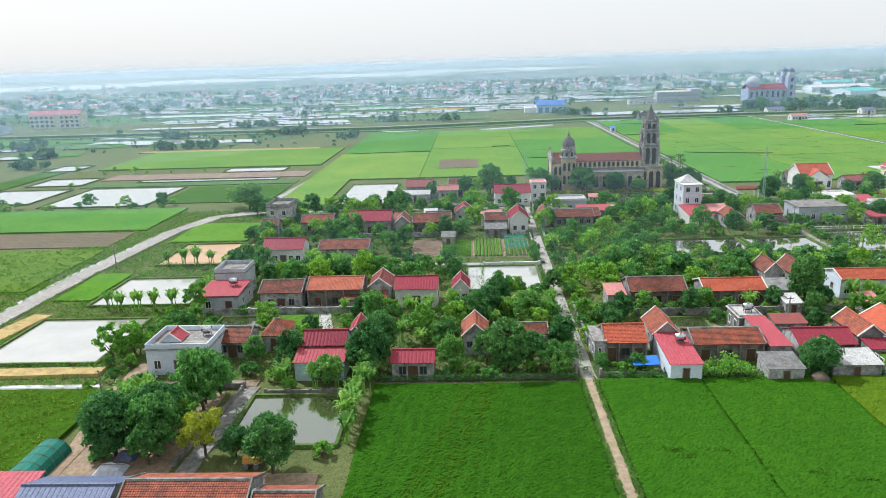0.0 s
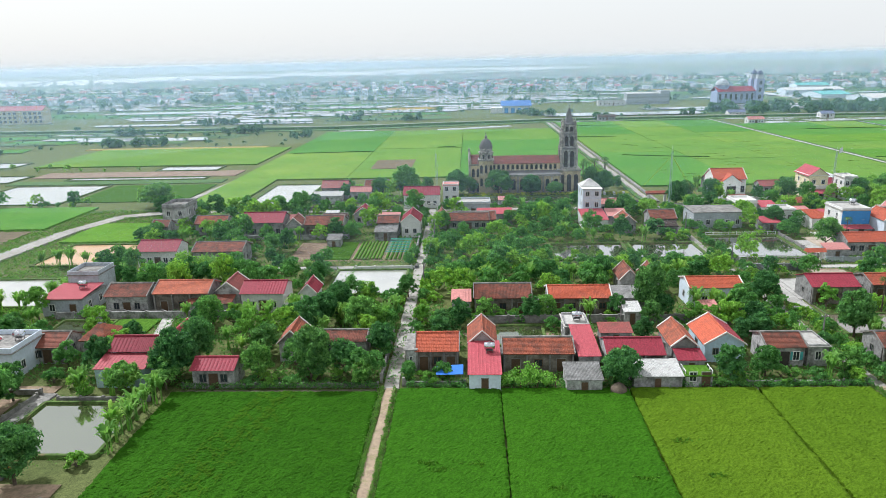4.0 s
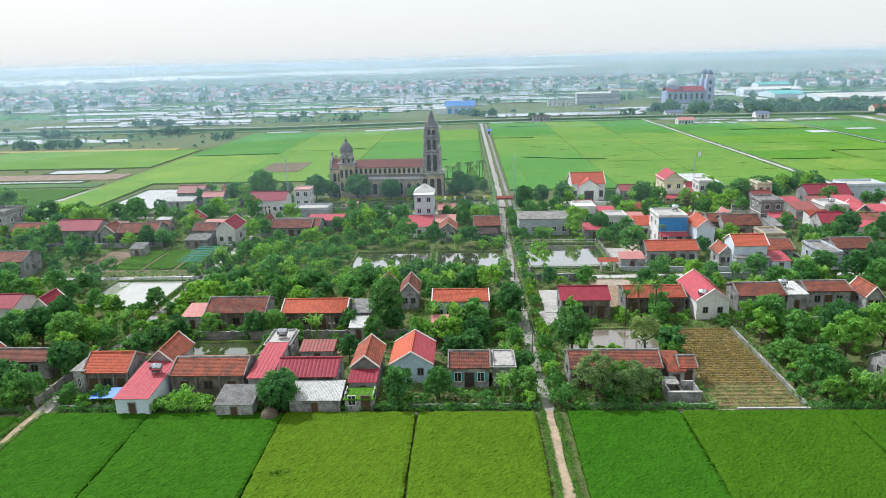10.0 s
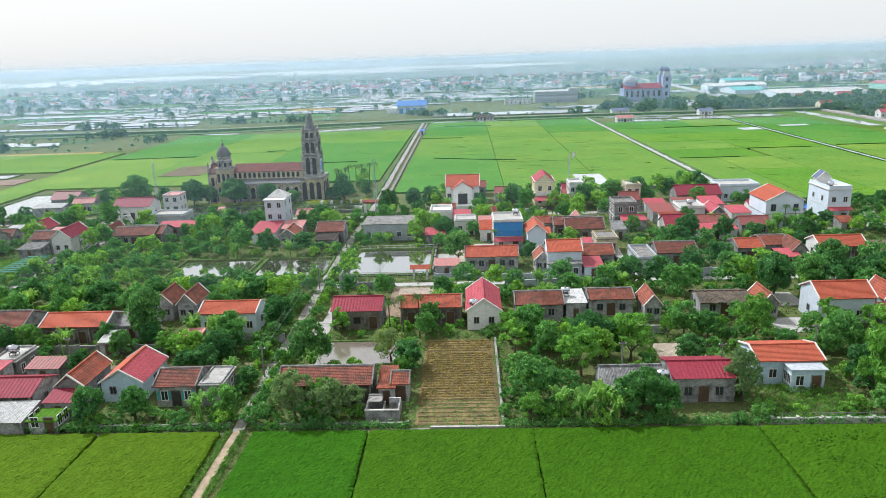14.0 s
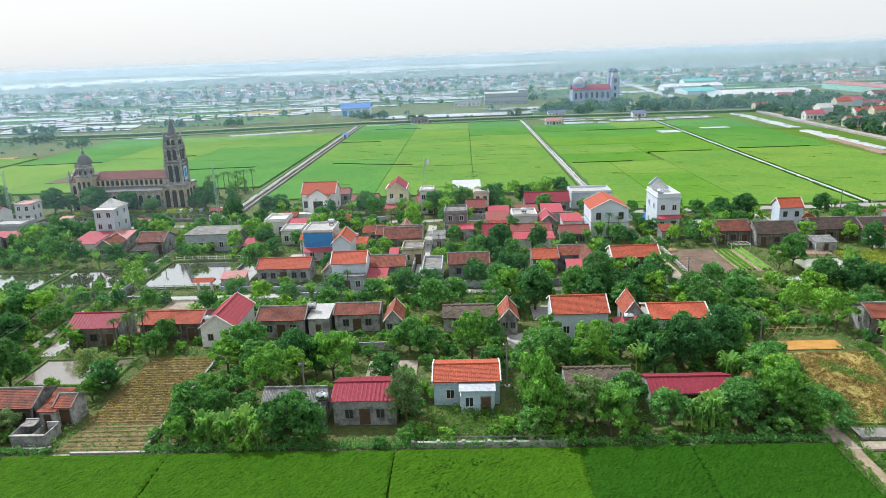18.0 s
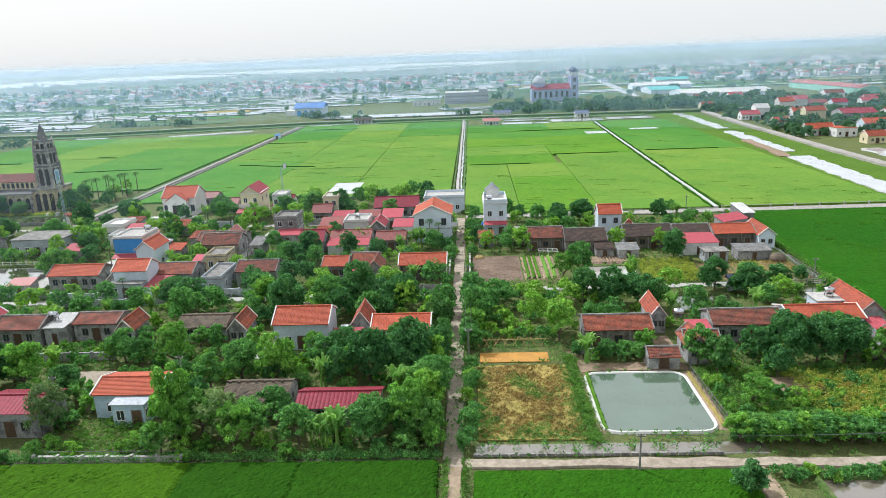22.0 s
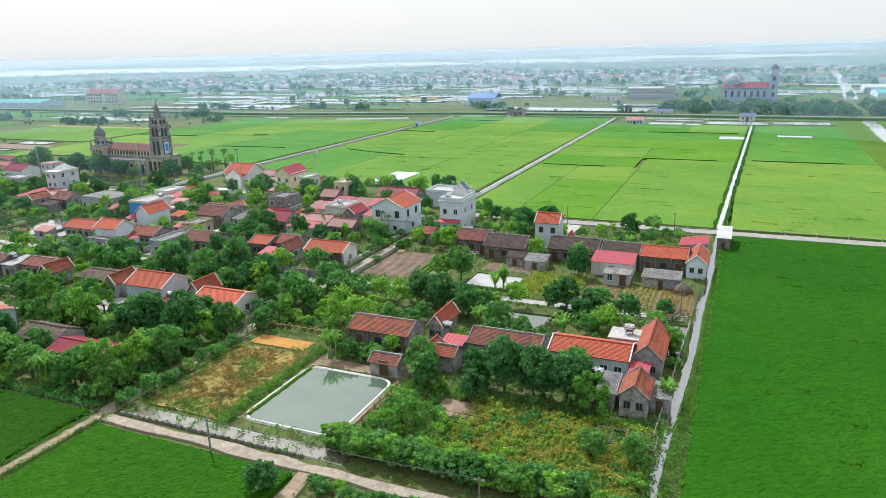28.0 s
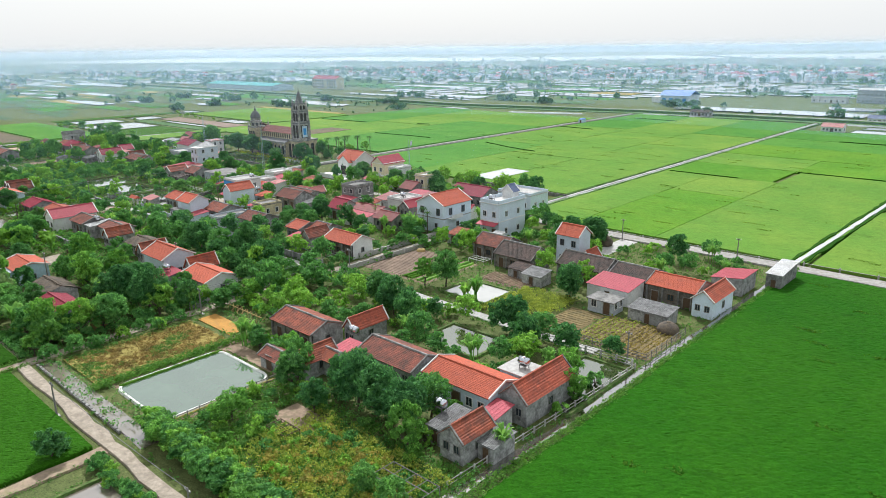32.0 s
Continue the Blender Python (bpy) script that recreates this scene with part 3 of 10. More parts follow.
def pond(x0, x1, y0, y1, mat, label, bank="soilbank", width=0.55, high=0.4, corner=0.0, level=0.12, name="pond"):
    """Water inside a low bank with rounded corners."""
    def outline(grow):
        r, p = max(corner + grow, 0.05), []
        for cx, cy, a0 in ((x1 - corner, y1 - corner, 0), (x0 + corner, y1 - corner, 90), (x0 + corner, y0 + corner, 180), (x1 - corner, y0 + corner, 270)):
            for k in range(5):
                a = radians(a0 + 22.5 * k)
                p.append((cx + r * math.cos(a), cy + r * math.sin(a)))
        return p
    top = thing(name, (x0 + x1) / 2, (y0 + y1) / 2, label, "pond", kind="structure")
    cx, cy = (x0 + x1) / 2, (y0 + y1) / 2
    loops = [(outline(width * 1.4), -0.02), (outline(width), high), (outline(0.15), high), (outline(-0.1), 0.02)]
    g, n = Geo(), 20
    for pts, z in loops:
        g.v += [(px - cx, py - cy, z) for px, py in pts]
    for j in range(3):
        g.f += [(j * n + i, j * n + (i + 1) % n, (j + 1) * n + (i + 1) % n, (j + 1) * n + i) for i in range(n)]
    part("bank", g, bank, top)
    w = Geo()
    w.v = [(px - cx, py - cy, level) for px, py in outline(0.1)]
    w.f = [tuple(range(n))]
    part("water", w, mat, top)
    keep_clear(x0, x1, y0, y1, width * 1.2)
    return top


def drawn(g, left, right):
    """A closed sheet between two alike outlines."""
    n = len(left)
    g.add(list(left) + list(right), [tuple(range(n - 1, -1, -1)), tuple(range(n, 2 * n))] + [(i, (i + 1) % n, n + (i + 1) % n, n + i) for i in range(n)])
    return g


def courses(g, a, b, c, d, rows, lift=0.05, thick=0.12):
    """A roof slope from the eave a-b up to the ridge d-c, laid in courses that overlap like steps."""
    a, b, c, d = Vector(a), Vector(b), Vector(c), Vector(d)
    n = (b - a).cross(d - a).normalized()

    def side(lo, hi):
        p = [lo - n * thick]
        for r in range(rows):
            p += [lo.lerp(hi, r / rows) + n * lift, lo.lerp(hi, (r + 1) / rows)]
        return [*p, hi - n * thick][::-1]
    return drawn(g, side(a, d), side(b, c))


def ribbed(g, a, b, c, d, pitch=0.6, lift=0.06, thick=0.05):
    """A sheet-metal slope with raised ribs from eave a-b to ridge d-c, in one piece."""
    a, b, c, d = Vector(a), Vector(b), Vector(c), Vector(d)
    n = (b - a).cross(d - a).normalized()
    k = max(2, int((b - a).length / pitch))

    def side(lo, hi):
        p = [lo - n * thick]
        for i in range(k):
            for f, z in ((0.0, 0.0), (0.7, 0.0), (0.76, lift), (0.94, lift)):
                p.append(lo.lerp(hi, (i + f) / k) + n * z)
        return [*p, hi, hi - n * thick]
    return drawn(g, side(a, b), side(d, c))


def shaggy(g, a, b, c, d, thick=0.3):
    """A thatched slope from eave a-b to ridge d-c: a lumpy, sagging skin with a thick ragged eave."""
    a, b, c, d = (Vector(p) for p in (a, b, c, d))
    nrm, rnd = (b - a).cross(d - a).normalized(), random.Random(17)
    nu, nv = max(6, int((b - a).length / 0.28)), max(6, int((d - a).length / 0.28))
    k = len(g.v)
    for j in range(nv + 1):
        for i in range(nu + 1):
            p = a.lerp(b, i / nu).lerp(d.lerp(c, i / nu), j / nv)
            bulge = 0.16 * math.sin(math.pi * j / nv) + rnd.uniform(-0.05, 0.06)
            down = (a - d).normalized() * (rnd.uniform(0, 0.25) if j == 0 else 0)
            g.v.append(tuple(p + nrm * bulge + down))
    g.f += [(k + j * (nu + 1) + i, k + j * (nu + 1) + i + 1, k + (j + 1) * (nu + 1) + i + 1, k + (j + 1) * (nu + 1) + i) for j in range(nv) for i in range(nu)]
    m = len(g.v)
    g.v += [tuple(Vector(g.v[k + i]) - nrm * thick) for i in range(nu + 1)]
    g.f += [(m + i, m + i + 1, k + i + 1, k + i) for i in range(nu)]
    return g


TILED = {"orange", "orangeold", "brownorange", "brownred", "brown", "dark", "churchroof"}
ROOF_WORDS = {"orange": "bright orange clay-tile", "orangeold": "faded orange clay-tile", "brownorange": "worn orange-brown tile", "brownred": "weathered red-brown tile",
              "brown": "weathered brown clay-tile", "dark": "dark mossy tile", "maroon": "maroon sheet-metal", "maroonold": "rusted maroon sheet", "pink": "faded red sheet-metal",
              "pinkold": "dusty pink sheet", "cement": "grey cement-sheet", "whitesheet": "pale cement-sheet", "thatch": "dark straw-thatched", "bluesheet": "blue sheet-metal",
              "slate": "blue-grey sheet-metal", "tealsheet": "teal sheet-metal"}
WALL_WORDS = {"grey": "mould-stained grey walls", "bluegrey": "blue-grey walls", "white": "whitewashed walls", "bluew": "pale blue-white walls", "blue": "light blue walls",
              "cream": "cream walls", "ochre": "ochre walls", "brightblue": "bright blue walls"}


def slope(name, top, roof, a, b, c, d):
    g = Geo()
    if roof in TILED:
        courses(g, a, b, c, d, max(3, int((Vector(d) - Vector(a)).length / 0.24)), 0.035)
    elif roof == "thatch":
        shaggy(g, a, b, c, d)
    else:
        ribbed(g, a, b, c, d, 0.28 if roof in ("cement", "whitesheet") else 0.5, 0.032)
    return part(name, g, roof, top)


def window(top, x, y, z, w, h, face, pane="glass", frame="white", shutters=None):
    """A window on a wall that faces -y ('f'), +y ('b'), -x ('l') or +x ('r')."""
    def put(g, u0, u1, z0, z1, d0, d1):
        if face == "f":
            g.box(x + u0, x + u1, y - d1, y - d0, z0, z1)
        elif face == "b":
            g.box(x + u0, x + u1, y + d0, y + d1, z0, z1)
        elif face == "l":
            g.box(x - d1, x - d0, y + u0, y + u1, z0, z1)
        else:
            g.box(x + d0, x + d1, y + u0, y + u1, z0, z1)
        return g
    fr = Geo()
    t = 0.09
    put(fr, -w / 2 - t, -w / 2, z - t, z + h + t, 0.0, 0.08)
    put(fr, w / 2, w / 2 + t, z - t, z + h + t, 0.0, 0.08)
    put(fr, -w / 2, w / 2, z + h, z + h + t, 0.0, 0.08)
    put(fr, -w / 2, w / 2, z - t, z, 0.0, 0.12)
    put(fr, -0.03, 0.03, z, z + h, 0.03, 0.06)
    ob = part("window", fr, frame, top)
    part("pane", put(Geo(), -w / 2, w / 2, z, z + h, 0.005, 0.03), pane, ob)
    if shutters:
        part("shutter", put(Geo(), -w - t, -w / 2 - t, z, z + h, 0.02, 0.07), shutters, ob)
        part("shutter", put(Geo(), w / 2 + t, w + t, z, z + h, 0.02, 0.07), shutters, ob)
    return ob


def door(top, x, y, z, w, h, face, mat="wood"):
    g, f = Geo(), Geo()
    if face == "f":
        g.box(x - w / 2, x + w / 2, y - 0.03, y - 0.004, z, z + h)
        f.box(x - w / 2 - 0.1, x - w / 2, y - 0.08, y, z, z + h + 0.1).box(x + w / 2, x + w / 2 + 0.1, y - 0.08, y, z, z + h + 0.1).box(x - w / 2, x + w / 2, y - 0.08, y, z + h, z + h + 0.1)
    else:
        s = -1 if face == "l" else 1
        g.box(min(x + s * 0.004, x + s * 0.03), max(x + s * 0.004, x + s * 0.03), y - w / 2, y + w / 2, z, z + h)
        lo, hi = min(x, x + s * 0.08), max(x, x + s * 0.08)
        f.box(lo, hi, y - w / 2 - 0.1, y - w / 2, z, z + h + 0.1).box(lo, hi, y + w / 2, y + w / 2 + 0.1, z, z + h + 0.1).box(lo, hi, y - w / 2, y + w / 2, z + h, z + h + 0.1)
    ob = part("door", g, mat, top)
    part("door_frame", f, "oldconcrete", ob)
    return ob


def house_name(roof, wall):
    return f"one-storey village house with {ROOF_WORDS.get(roof, roof)} roof and {WALL_WORDS.get(wall, 'plastered walls')}"


def gable(x0, x1, yf, d, eave, ridge, roof, wall, look_="", front="wall", name="house", verge="oldconcrete", pitch_off=0.0, hip=False, category="house"):
    """A house whose ridge runs along x; the numbers are those of its roof's edge."""
    top = thing(name, (x0 + x1) / 2, yf + d / 2, look_ or house_name(roof, wall), category)
    w, h, o = (x1 - x0) / 2, d / 2, 0.45
    rise = ridge - eave
    wl, hl = w - 0.22, h - o
    we = eave + rise * o / h - 0.06
    g = Geo().prism([(-hl, 0), (hl, 0), (hl, we), (0, ridge - 0.1), (-hl, we)] if not hip else [(-hl, 0), (hl, 0), (hl, we), (-hl, we)], -wl, wl, 0)
    part("wall", g, wall, top)
    rw = w if not hip else max(0.3, w - h * 0.8)
    slope("roof_slope", top, roof, (-w, -h, eave), (w, -h, eave), (rw, 0, ridge), (-rw, 0, ridge))
    slope("roof_slope", top, roof, (w, h, eave), (-w, h, eave), (-rw, 0, ridge), (rw, 0, ridge))
    if hip:
        slope("roof_slope", top, roof, (w, -h, eave), (w, h, eave), (rw, 0.02, ridge), (rw, -0.02, ridge))
        slope("roof_slope", top, roof, (-w, h, eave), (-w, -h, eave), (-rw, -0.02, ridge), (-rw, 0.02, ridge))
    g = Geo().prism([(-0.2, ridge - 0.05), (0.2, ridge - 0.05), (0.12, ridge + 0.14), (-0.12, ridge + 0.14)], -rw, rw, 0)
    if roof == "thatch":
        for k in range(int(rw * 2 / 1.1)):
            g.rod((-rw + 0.5 + k * 1.1, -0.35, ridge), (-rw + 0.5 + k * 1.1, 0.35, ridge), 0.16)
    part("ridge_cap", g, roof if roof not in TILED else ("oldconcrete" if roof in ("brown", "dark", "brownred") else roof), top)
    if verge and not hip and (roof in TILED):
        for sx in (-1, 1):
            g = Geo()
            a, b = (-w - 0.02, -w + 0.14) if sx < 0 else (w - 0.14, w + 0.02)
            g.prism([(-h, eave - 0.1), (-h, eave + 0.14), (0, ridge + 0.2), (0, ridge - 0.05)], a, b, 0)
            g.prism([(h, eave - 0.1), (0, ridge - 0.05), (0, ridge + 0.2), (h, eave + 0.14)], a, b, 0)
            part("gable_verge", g, verge, top)
    fy = -hl
    if front == "open":
        n = max(3, int(w * 2 / 2.6))
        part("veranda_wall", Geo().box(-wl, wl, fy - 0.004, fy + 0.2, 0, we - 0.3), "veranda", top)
        for k in range(n):
            x = -wl + 0.12 + (2 * wl - 0.24) * (k + 0.5) / n
            if k % 2 == 0:
                door(top, x, fy - 0.004, 0.1, 1.2, 2.0, "f")
            else:
                window(top, x, fy - 0.004, 1.0, 1.0, 1.0, "f", frame="wood")
        for k in range(n + 1):
            x = -wl + 0.12 + (2 * wl - 0.24) * k / n
            part("post", Geo().box(x - 0.12, x + 0.12, fy - 0.3, fy - 0.06, 0, we - 0.1), "oldconcrete", top)
    elif front == "wall":
        door(top, 0, fy, 0.1, 1.3, 2.1, "f")
        k = 1 if w > 2.4 else 0
        for j in range(1, 1 + (2 if w > 4.5 else k)):
            for s in (-1, 1):
                window(top, s * wl * (0.5 if w <= 4.5 else 0.35 * j + 0.05), fy, 1.0, 0.9, 1.1, "f", frame="oldconcrete" if wall == "grey" else "white")
    if d > 4.5:
        window(top, -wl, 0.0, 1.2, 0.7, 0.9, "l", frame="oldconcrete")
        window(top, wl, 0.0, 1.2, 0.7, 0.9, "r", frame="oldconcrete")
    keep_clear(x0, x1, yf, yf + d)
    return top


def cross_gable(x0, x1, yf, d, eave, ridge, roof, wall, look_="", name="house", windows=2, category="house", verge="whiteconcrete", roof_b=None):
    """A house whose ridge runs along y, with its gable towards the fields."""
    top = thing(name, (x0 + x1) / 2, yf + d / 2, look_ or house_name(roof, wall), category)
    w, h, o = (x1 - x0) / 2, d / 2, 0.3
    wl, hl = w - o, h - 0.3
    we = eave + (ridge - eave) * o / w - 0.06
    part("wall", Geo().prism([(-wl, 0), (wl, 0), (wl, we), (0, ridge - 0.1), (-wl, we)], -hl, hl, 1), wall, top)
    slope("roof_slope", top, roof_b or roof, (w, -h, eave), (w, h, eave), (0, h, ridge), (0, -h, ridge))
    slope("roof_slope", top, roof, (-w, h, eave), (-w, -h, eave), (0, -h, ridge), (0, h, ridge))
    part("ridge_cap", Geo().prism([(-0.18, ridge - 0.05), (0.18, ridge - 0.05), (0.1, ridge + 0.12), (-0.1, ridge + 0.12)], -h, h, 1), roof, top)
    for a, b in ((-h - 0.02, -h + 0.18), (h - 0.18, h + 0.02)):
        g = Geo().prism([(-w, eave - 0.1), (0, ridge - 0.05), (0, ridge + 0.18), (-w, eave + 0.12)], a, b, 1)
        g.prism([(w, eave - 0.1), (w, eave + 0.12), (0, ridge + 0.18), (0, ridge - 0.05)], a, b, 1)
        part("gable_verge", g, verge, top)
    for k in range(windows):
        window(top, (-0.45 + 0.9 * k) * wl if windows > 1 else 0, -hl, 1.2, 0.7, 0.9, "f", frame="oldconcrete")
    window(top, -wl, 0.0, 1.1, 0.8, 1.0, "l", frame="oldconcrete")
    window(top, wl, 0.0, 1.1, 0.8, 1.0, "r", frame="oldconcrete")
    keep_clear(x0, x1, yf, yf + d)
    return top


def flat_house(x0, x1, yf, d, high, wall, look_, storeys=1, roofmat="oldconcrete", parapet=0.6, name="house", cols=3, pane="glass", category="house", canopy=None):
    """A box house with a flat roof behind a parapet."""
    top = thing(name, (x0 + x1) / 2, yf + d / 2, look_, category)
    w, h = (x1 - x0) / 2, d / 2
    part("wall", Geo().box(-w, w, -h, h, 0, high), wall, top)
    part("roof_slab", Geo().box(-w - 0.25, w + 0.25, -h - 0.25, h + 0.25, high, high + 0.14), roofmat, top)
    if parapet:
        z0, z1, t = high + 0.14, high + 0.14 + parapet, 0.15
        for b in ((-w, w, -h, -h + t), (-w, w, h - t, h), (-w, -w + t, -h + t, h - t), (w - t, w, -h + t, h - t)):
            part("parapet", Geo().box(*b, z0, z1), wall, top)
    fh = high / storeys
    for s in range(storeys):
        if s:
            part("band", Geo().box(-w - 0.06, w + 0.06, -h - 0.06, h + 0.06, s * fh - 0.1, s * fh + 0.08), "white", top)
        for k in range(cols):
            x = -w + 2 * w * (k + 0.5) / cols
            if s == 0 and k == cols // 2 and cols > 1:
                door(top, x, -h, 0.1, 1.1, 2.1, "f")
            else:
                window(top, x, -h, s * fh + 1.0, min(0.9, w * 0.5), 1.2, "f", pane)
        for y in (-h * 0.45, h * 0.45):
            window(top, -w, y, s * fh + 1.0, 0.8, 1.2, "l", pane)
            window(top, w, y, s * fh + 1.0, 0.8, 1.2, "r", pane)
    if canopy:
        part("canopy", Geo().slab((-w, -h - 1.8, fh - 0.7), (w, -h - 1.8, fh - 0.7), (w, -h, fh - 0.2), (-w, -h, fh - 0.2), 0.06), canopy, top)
    keep_clear(x0, x1, yf, yf + d)
    return top


def shed(x0, x1, yf, d, low, high, roof, wall, look_="", name="shed", category="shed", side="f"):
    """A lean-to with a single slope that falls towards the fields ('f'), or to -x or +x."""
    top = thing(name, (x0 + x1) / 2, yf + d / 2, look_ or f"small lean-to shed with {ROOF_WORDS.get(roof, roof)} roof and {WALL_WORDS.get(wall, 'plain walls')}", category)
    w, h, o = (x1 - x0) / 2, d / 2, 0.2
    if side == "f":
        part("wall", Geo().prism([(-h + o, 0), (h - o, 0), (h - o, high - 0.12), (-h + o, low - 0.1)], -w + o, w - o, 0), wall, top)
        slope("roof_slope", top, roof, (-w, -h, low), (w, -h, low), (w, h, high), (-w, h, high))
    elif side == "l":
        part("wall", Geo().prism([(-w + o, 0), (w - o, 0), (w - o, high - 0.12), (-w + o, low - 0.1)], -h + o, h - o, 1), wall, top)
        slope("roof_slope", top, roof, (-w, h, low), (-w, -h, low), (w, -h, high), (w, h, high))
    else:
        part("wall", Geo().prism([(-w + o, 0), (w - o, 0), (w - o, low - 0.1), (-w + o, high - 0.12)], -h + o, h - o, 1), wall, top)
        slope("roof_slope", top, roof, (w, -h, low), (w, h, low), (-w, h, high), (-w, -h, high))
    if w > 0.9:
        door(top, 0, -h + o, 0.05, 0.8, min(1.9, low - 0.4), "f")
    keep_clear(x0, x1, yf, yf + d)
    return top


def water_tank(x, y, z, label="stainless-steel water tank on a small stand"):
    top = thing("water_tank", x, y, label, "water tank", "rooftop water tanks", z)
    g = Geo()
    for a in (-0.45, 0.45):
        for b in (-0.4, 0.4):
            g.box(a - 0.04, a + 0.04, b - 0.04, b + 0.04, 0, 0.5)
    part("stand", g.box(-0.5, 0.5, -0.45, 0.45, 0.45, 0.5), "pole", top)
    g = Geo()
    rings = [(0.2, -0.75), (0.5, -0.68), (0.5, -0.35), (0.53, -0.33), (0.5, -0.3), (0.5, 0.3), (0.53, 0.33), (0.5, 0.36), (0.5, 0.68), (0.2, 0.75)]
    n = 14
    for r, u in rings:
        g.v += [(u, r * math.cos(2 * math.pi * i / n), 1.0 + r * math.sin(2 * math.pi * i / n)) for i in range(n)]
    for j in range(len(rings) - 1):
        g.f += [(j * n + (i + 1) % n, j * n + i, (j + 1) * n + i, (j + 1) * n + (i + 1) % n) for i in range(n)]
    g.f += [tuple(range(n)), tuple(range(len(g.v) - 1, len(g.v) - n - 1, -1))]
    part("drum", g, "steel", top, smooth=True)
    part("lid", Geo().lathe(0, 0, [(0.16, 1.48), (0.16, 1.58), (0.05, 1.6)], 8), "steel", top)
    return top


def garden_wall(x0, y0, x1, y1, high=1.2, mat="oldconcrete", label="low mould-stained concrete garden wall", thick=0.2, posts=3.0, name="garden_wall"):
    """A wall between two points, with a coping and posts."""
    length = math.hypot(x1 - x0, y1 - y0)
    top = thing(name, x0, y0, label, "wall", turn=math.degrees(math.atan2(y1 - y0, x1 - x0)))
    part("panel", Geo().box(0, length, -thick / 2, thick / 2, 0, high), mat, top)
    part("coping", Geo().box(0, length, -thick / 2 - 0.05, thick / 2 + 0.05, high, high + 0.08), mat, top)
    if posts:
        n = max(1, int(length / posts))
        for k in range(n + 1):
            x = length * k / n
            part("post", Geo().box(x - 0.16, x + 0.16, -thick / 2 - 0.07, thick / 2 + 0.07, 0, high + 0.25), mat, top)
    return top
# ---- the land: one sheet to the horizon, fields, lanes, water ----
g = Geo()
ring = [-5200, -2500, -1200, -600, -300, -100, 50, 200, 350, 600, 1100, 2400, 5200]
for y in ring:
    g.v += [(x, y, -0.06) for x in ring]
n = len(ring)
g.f = [(j * n + i, j * n + i + 1, (j + 1) * n + i + 1, (j + 1) * n + i) for j in range(n - 1) for i in range(n - 1)]
tagged(part("ground", g, "ground"), "green delta land with bare earth and rough grass", "ground", "", "structure")

# rice in front of the village, parcel by parcel
def paddy(x0, x1, y0, y1, mat, label="deep green rice paddy with a dense even crop", high=0.55, fine=0.26, rough=0.06, seed=1):
    """A paddy whose crop is a lumpy canopy, finest where it is seen from near."""
    near = 55.0 if y0 < 55.0 < y1 else y0
    rows = np.concatenate([np.linspace(y0, near, 24)[:-1] if near > y0 else [], np.linspace(near, y1, int((y1 - near) / fine) + 1)])
    cols = np.linspace(x0, x1, int((x1 - x0) / fine) + 1)
    rng = np.random.default_rng(seed)
    gx, gy = np.meshgrid(cols, rows)
    gz = high + rng.uniform(-rough, rough, gx.shape) + 0.022 * np.sin(gx * 2.1 + 3 * np.sin(gy * 0.23)) * np.sin(gy * 0.9)
    gx[1:-1, 1:-1] += rng.uniform(-0.3, 0.3, gx[1:-1, 1:-1].shape) * fine
    gy[1:-1, 1:-1] += rng.uniform(-0.3, 0.3, gy[1:-1, 1:-1].shape) * fine
    for edge, way in ((0, -1), (-1, 1)):
        gx[:, edge] += way * (0.06 + rng.gamma(1.5, 0.035, len(rows)) - 0.05 * np.sin(gy[:, edge] * 0.31 + seed))
        gz[:, edge] -= rng.uniform(0.05, 0.25, len(rows))
    nx, ny = len(cols) - 1, len(rows) - 1
    i = np.arange(nx * ny)
    a = (i // nx) * (nx + 1) + i % nx
    g = Geo()
    g.v = [tuple(p) for p in np.stack([gx.ravel(), gy.ravel(), gz.ravel()], 1).tolist()]
    g.f = [tuple(q) for q in np.stack([a, a + 1, a + nx + 2, a + nx + 1], 1).tolist()]
    edge = list(range(nx + 1)) + [(nx + 1) * k + nx for k in range(1, ny + 1)] + [(nx + 1) * ny + k for k in range(nx - 1, -1, -1)] + [(nx + 1) * k for k in range(ny - 1, 0, -1)]
    base, n = len(g.v), len(edge)
    g.v += [(g.v[e][0], g.v[e][1], -0.05) for e in edge]
    g.f += [(base + k, base + (k + 1) % n, edge[(k + 1) % n], edge[k]) for k in range(n)]
    keep_clear(x0, x1, y0, y1, 0.2)
    return tagged(part("rice_field", g, mat), label, "rice field", "", "structure")


FRONT = 85.0
paddy(-13.6, 13.6, -60, 84.4, "rice", "deep green rice paddy with wheel ruts through the crop", seed=2)
for i, (a, b, m) in enumerate([(16.4, 29.5, "rice"), (29.9, 46.1, "rice"), (46.5, 62.4, "ricelight"), (62.9, 77.0, "ricelight"), (81.0, 94.2, "rice"), (94.6, 113.2, "ricemid"),
                               (113.5, 138.5, "ricemid"), (138.9, 158.9, "ricemid"), (159.1, 171.0, "ricedark"), (171.2, 186.0, "ricedark")]):
    paddy(a, b, -60, 85.3, m, {"rice": "deep green rice paddy with a dense even crop", "ricedark": "dark green rice paddy with a dense crop", "ricemid": "mid green rice paddy", "ricelight": "yellow-green ripening rice paddy"}[m], seed=10 + i)
paddy(190.0, 217.6, -60, 83.2, "rice", seed=31)
paddy(255.4, 312, 80, 197.5, "ricebig", "wide flat green rice field beside a ditch", fine=0.4, rough=0.06, seed=33)
paddy(255.4, 312, -120, 79.7, "ricebig", "wide flat green rice field beside a ditch", fine=4.0, seed=34)
paddy(312.3, 620, -120, 197.5, "ricebig", "wide flat green rice field beside a ditch", fine=4.0, seed=35)

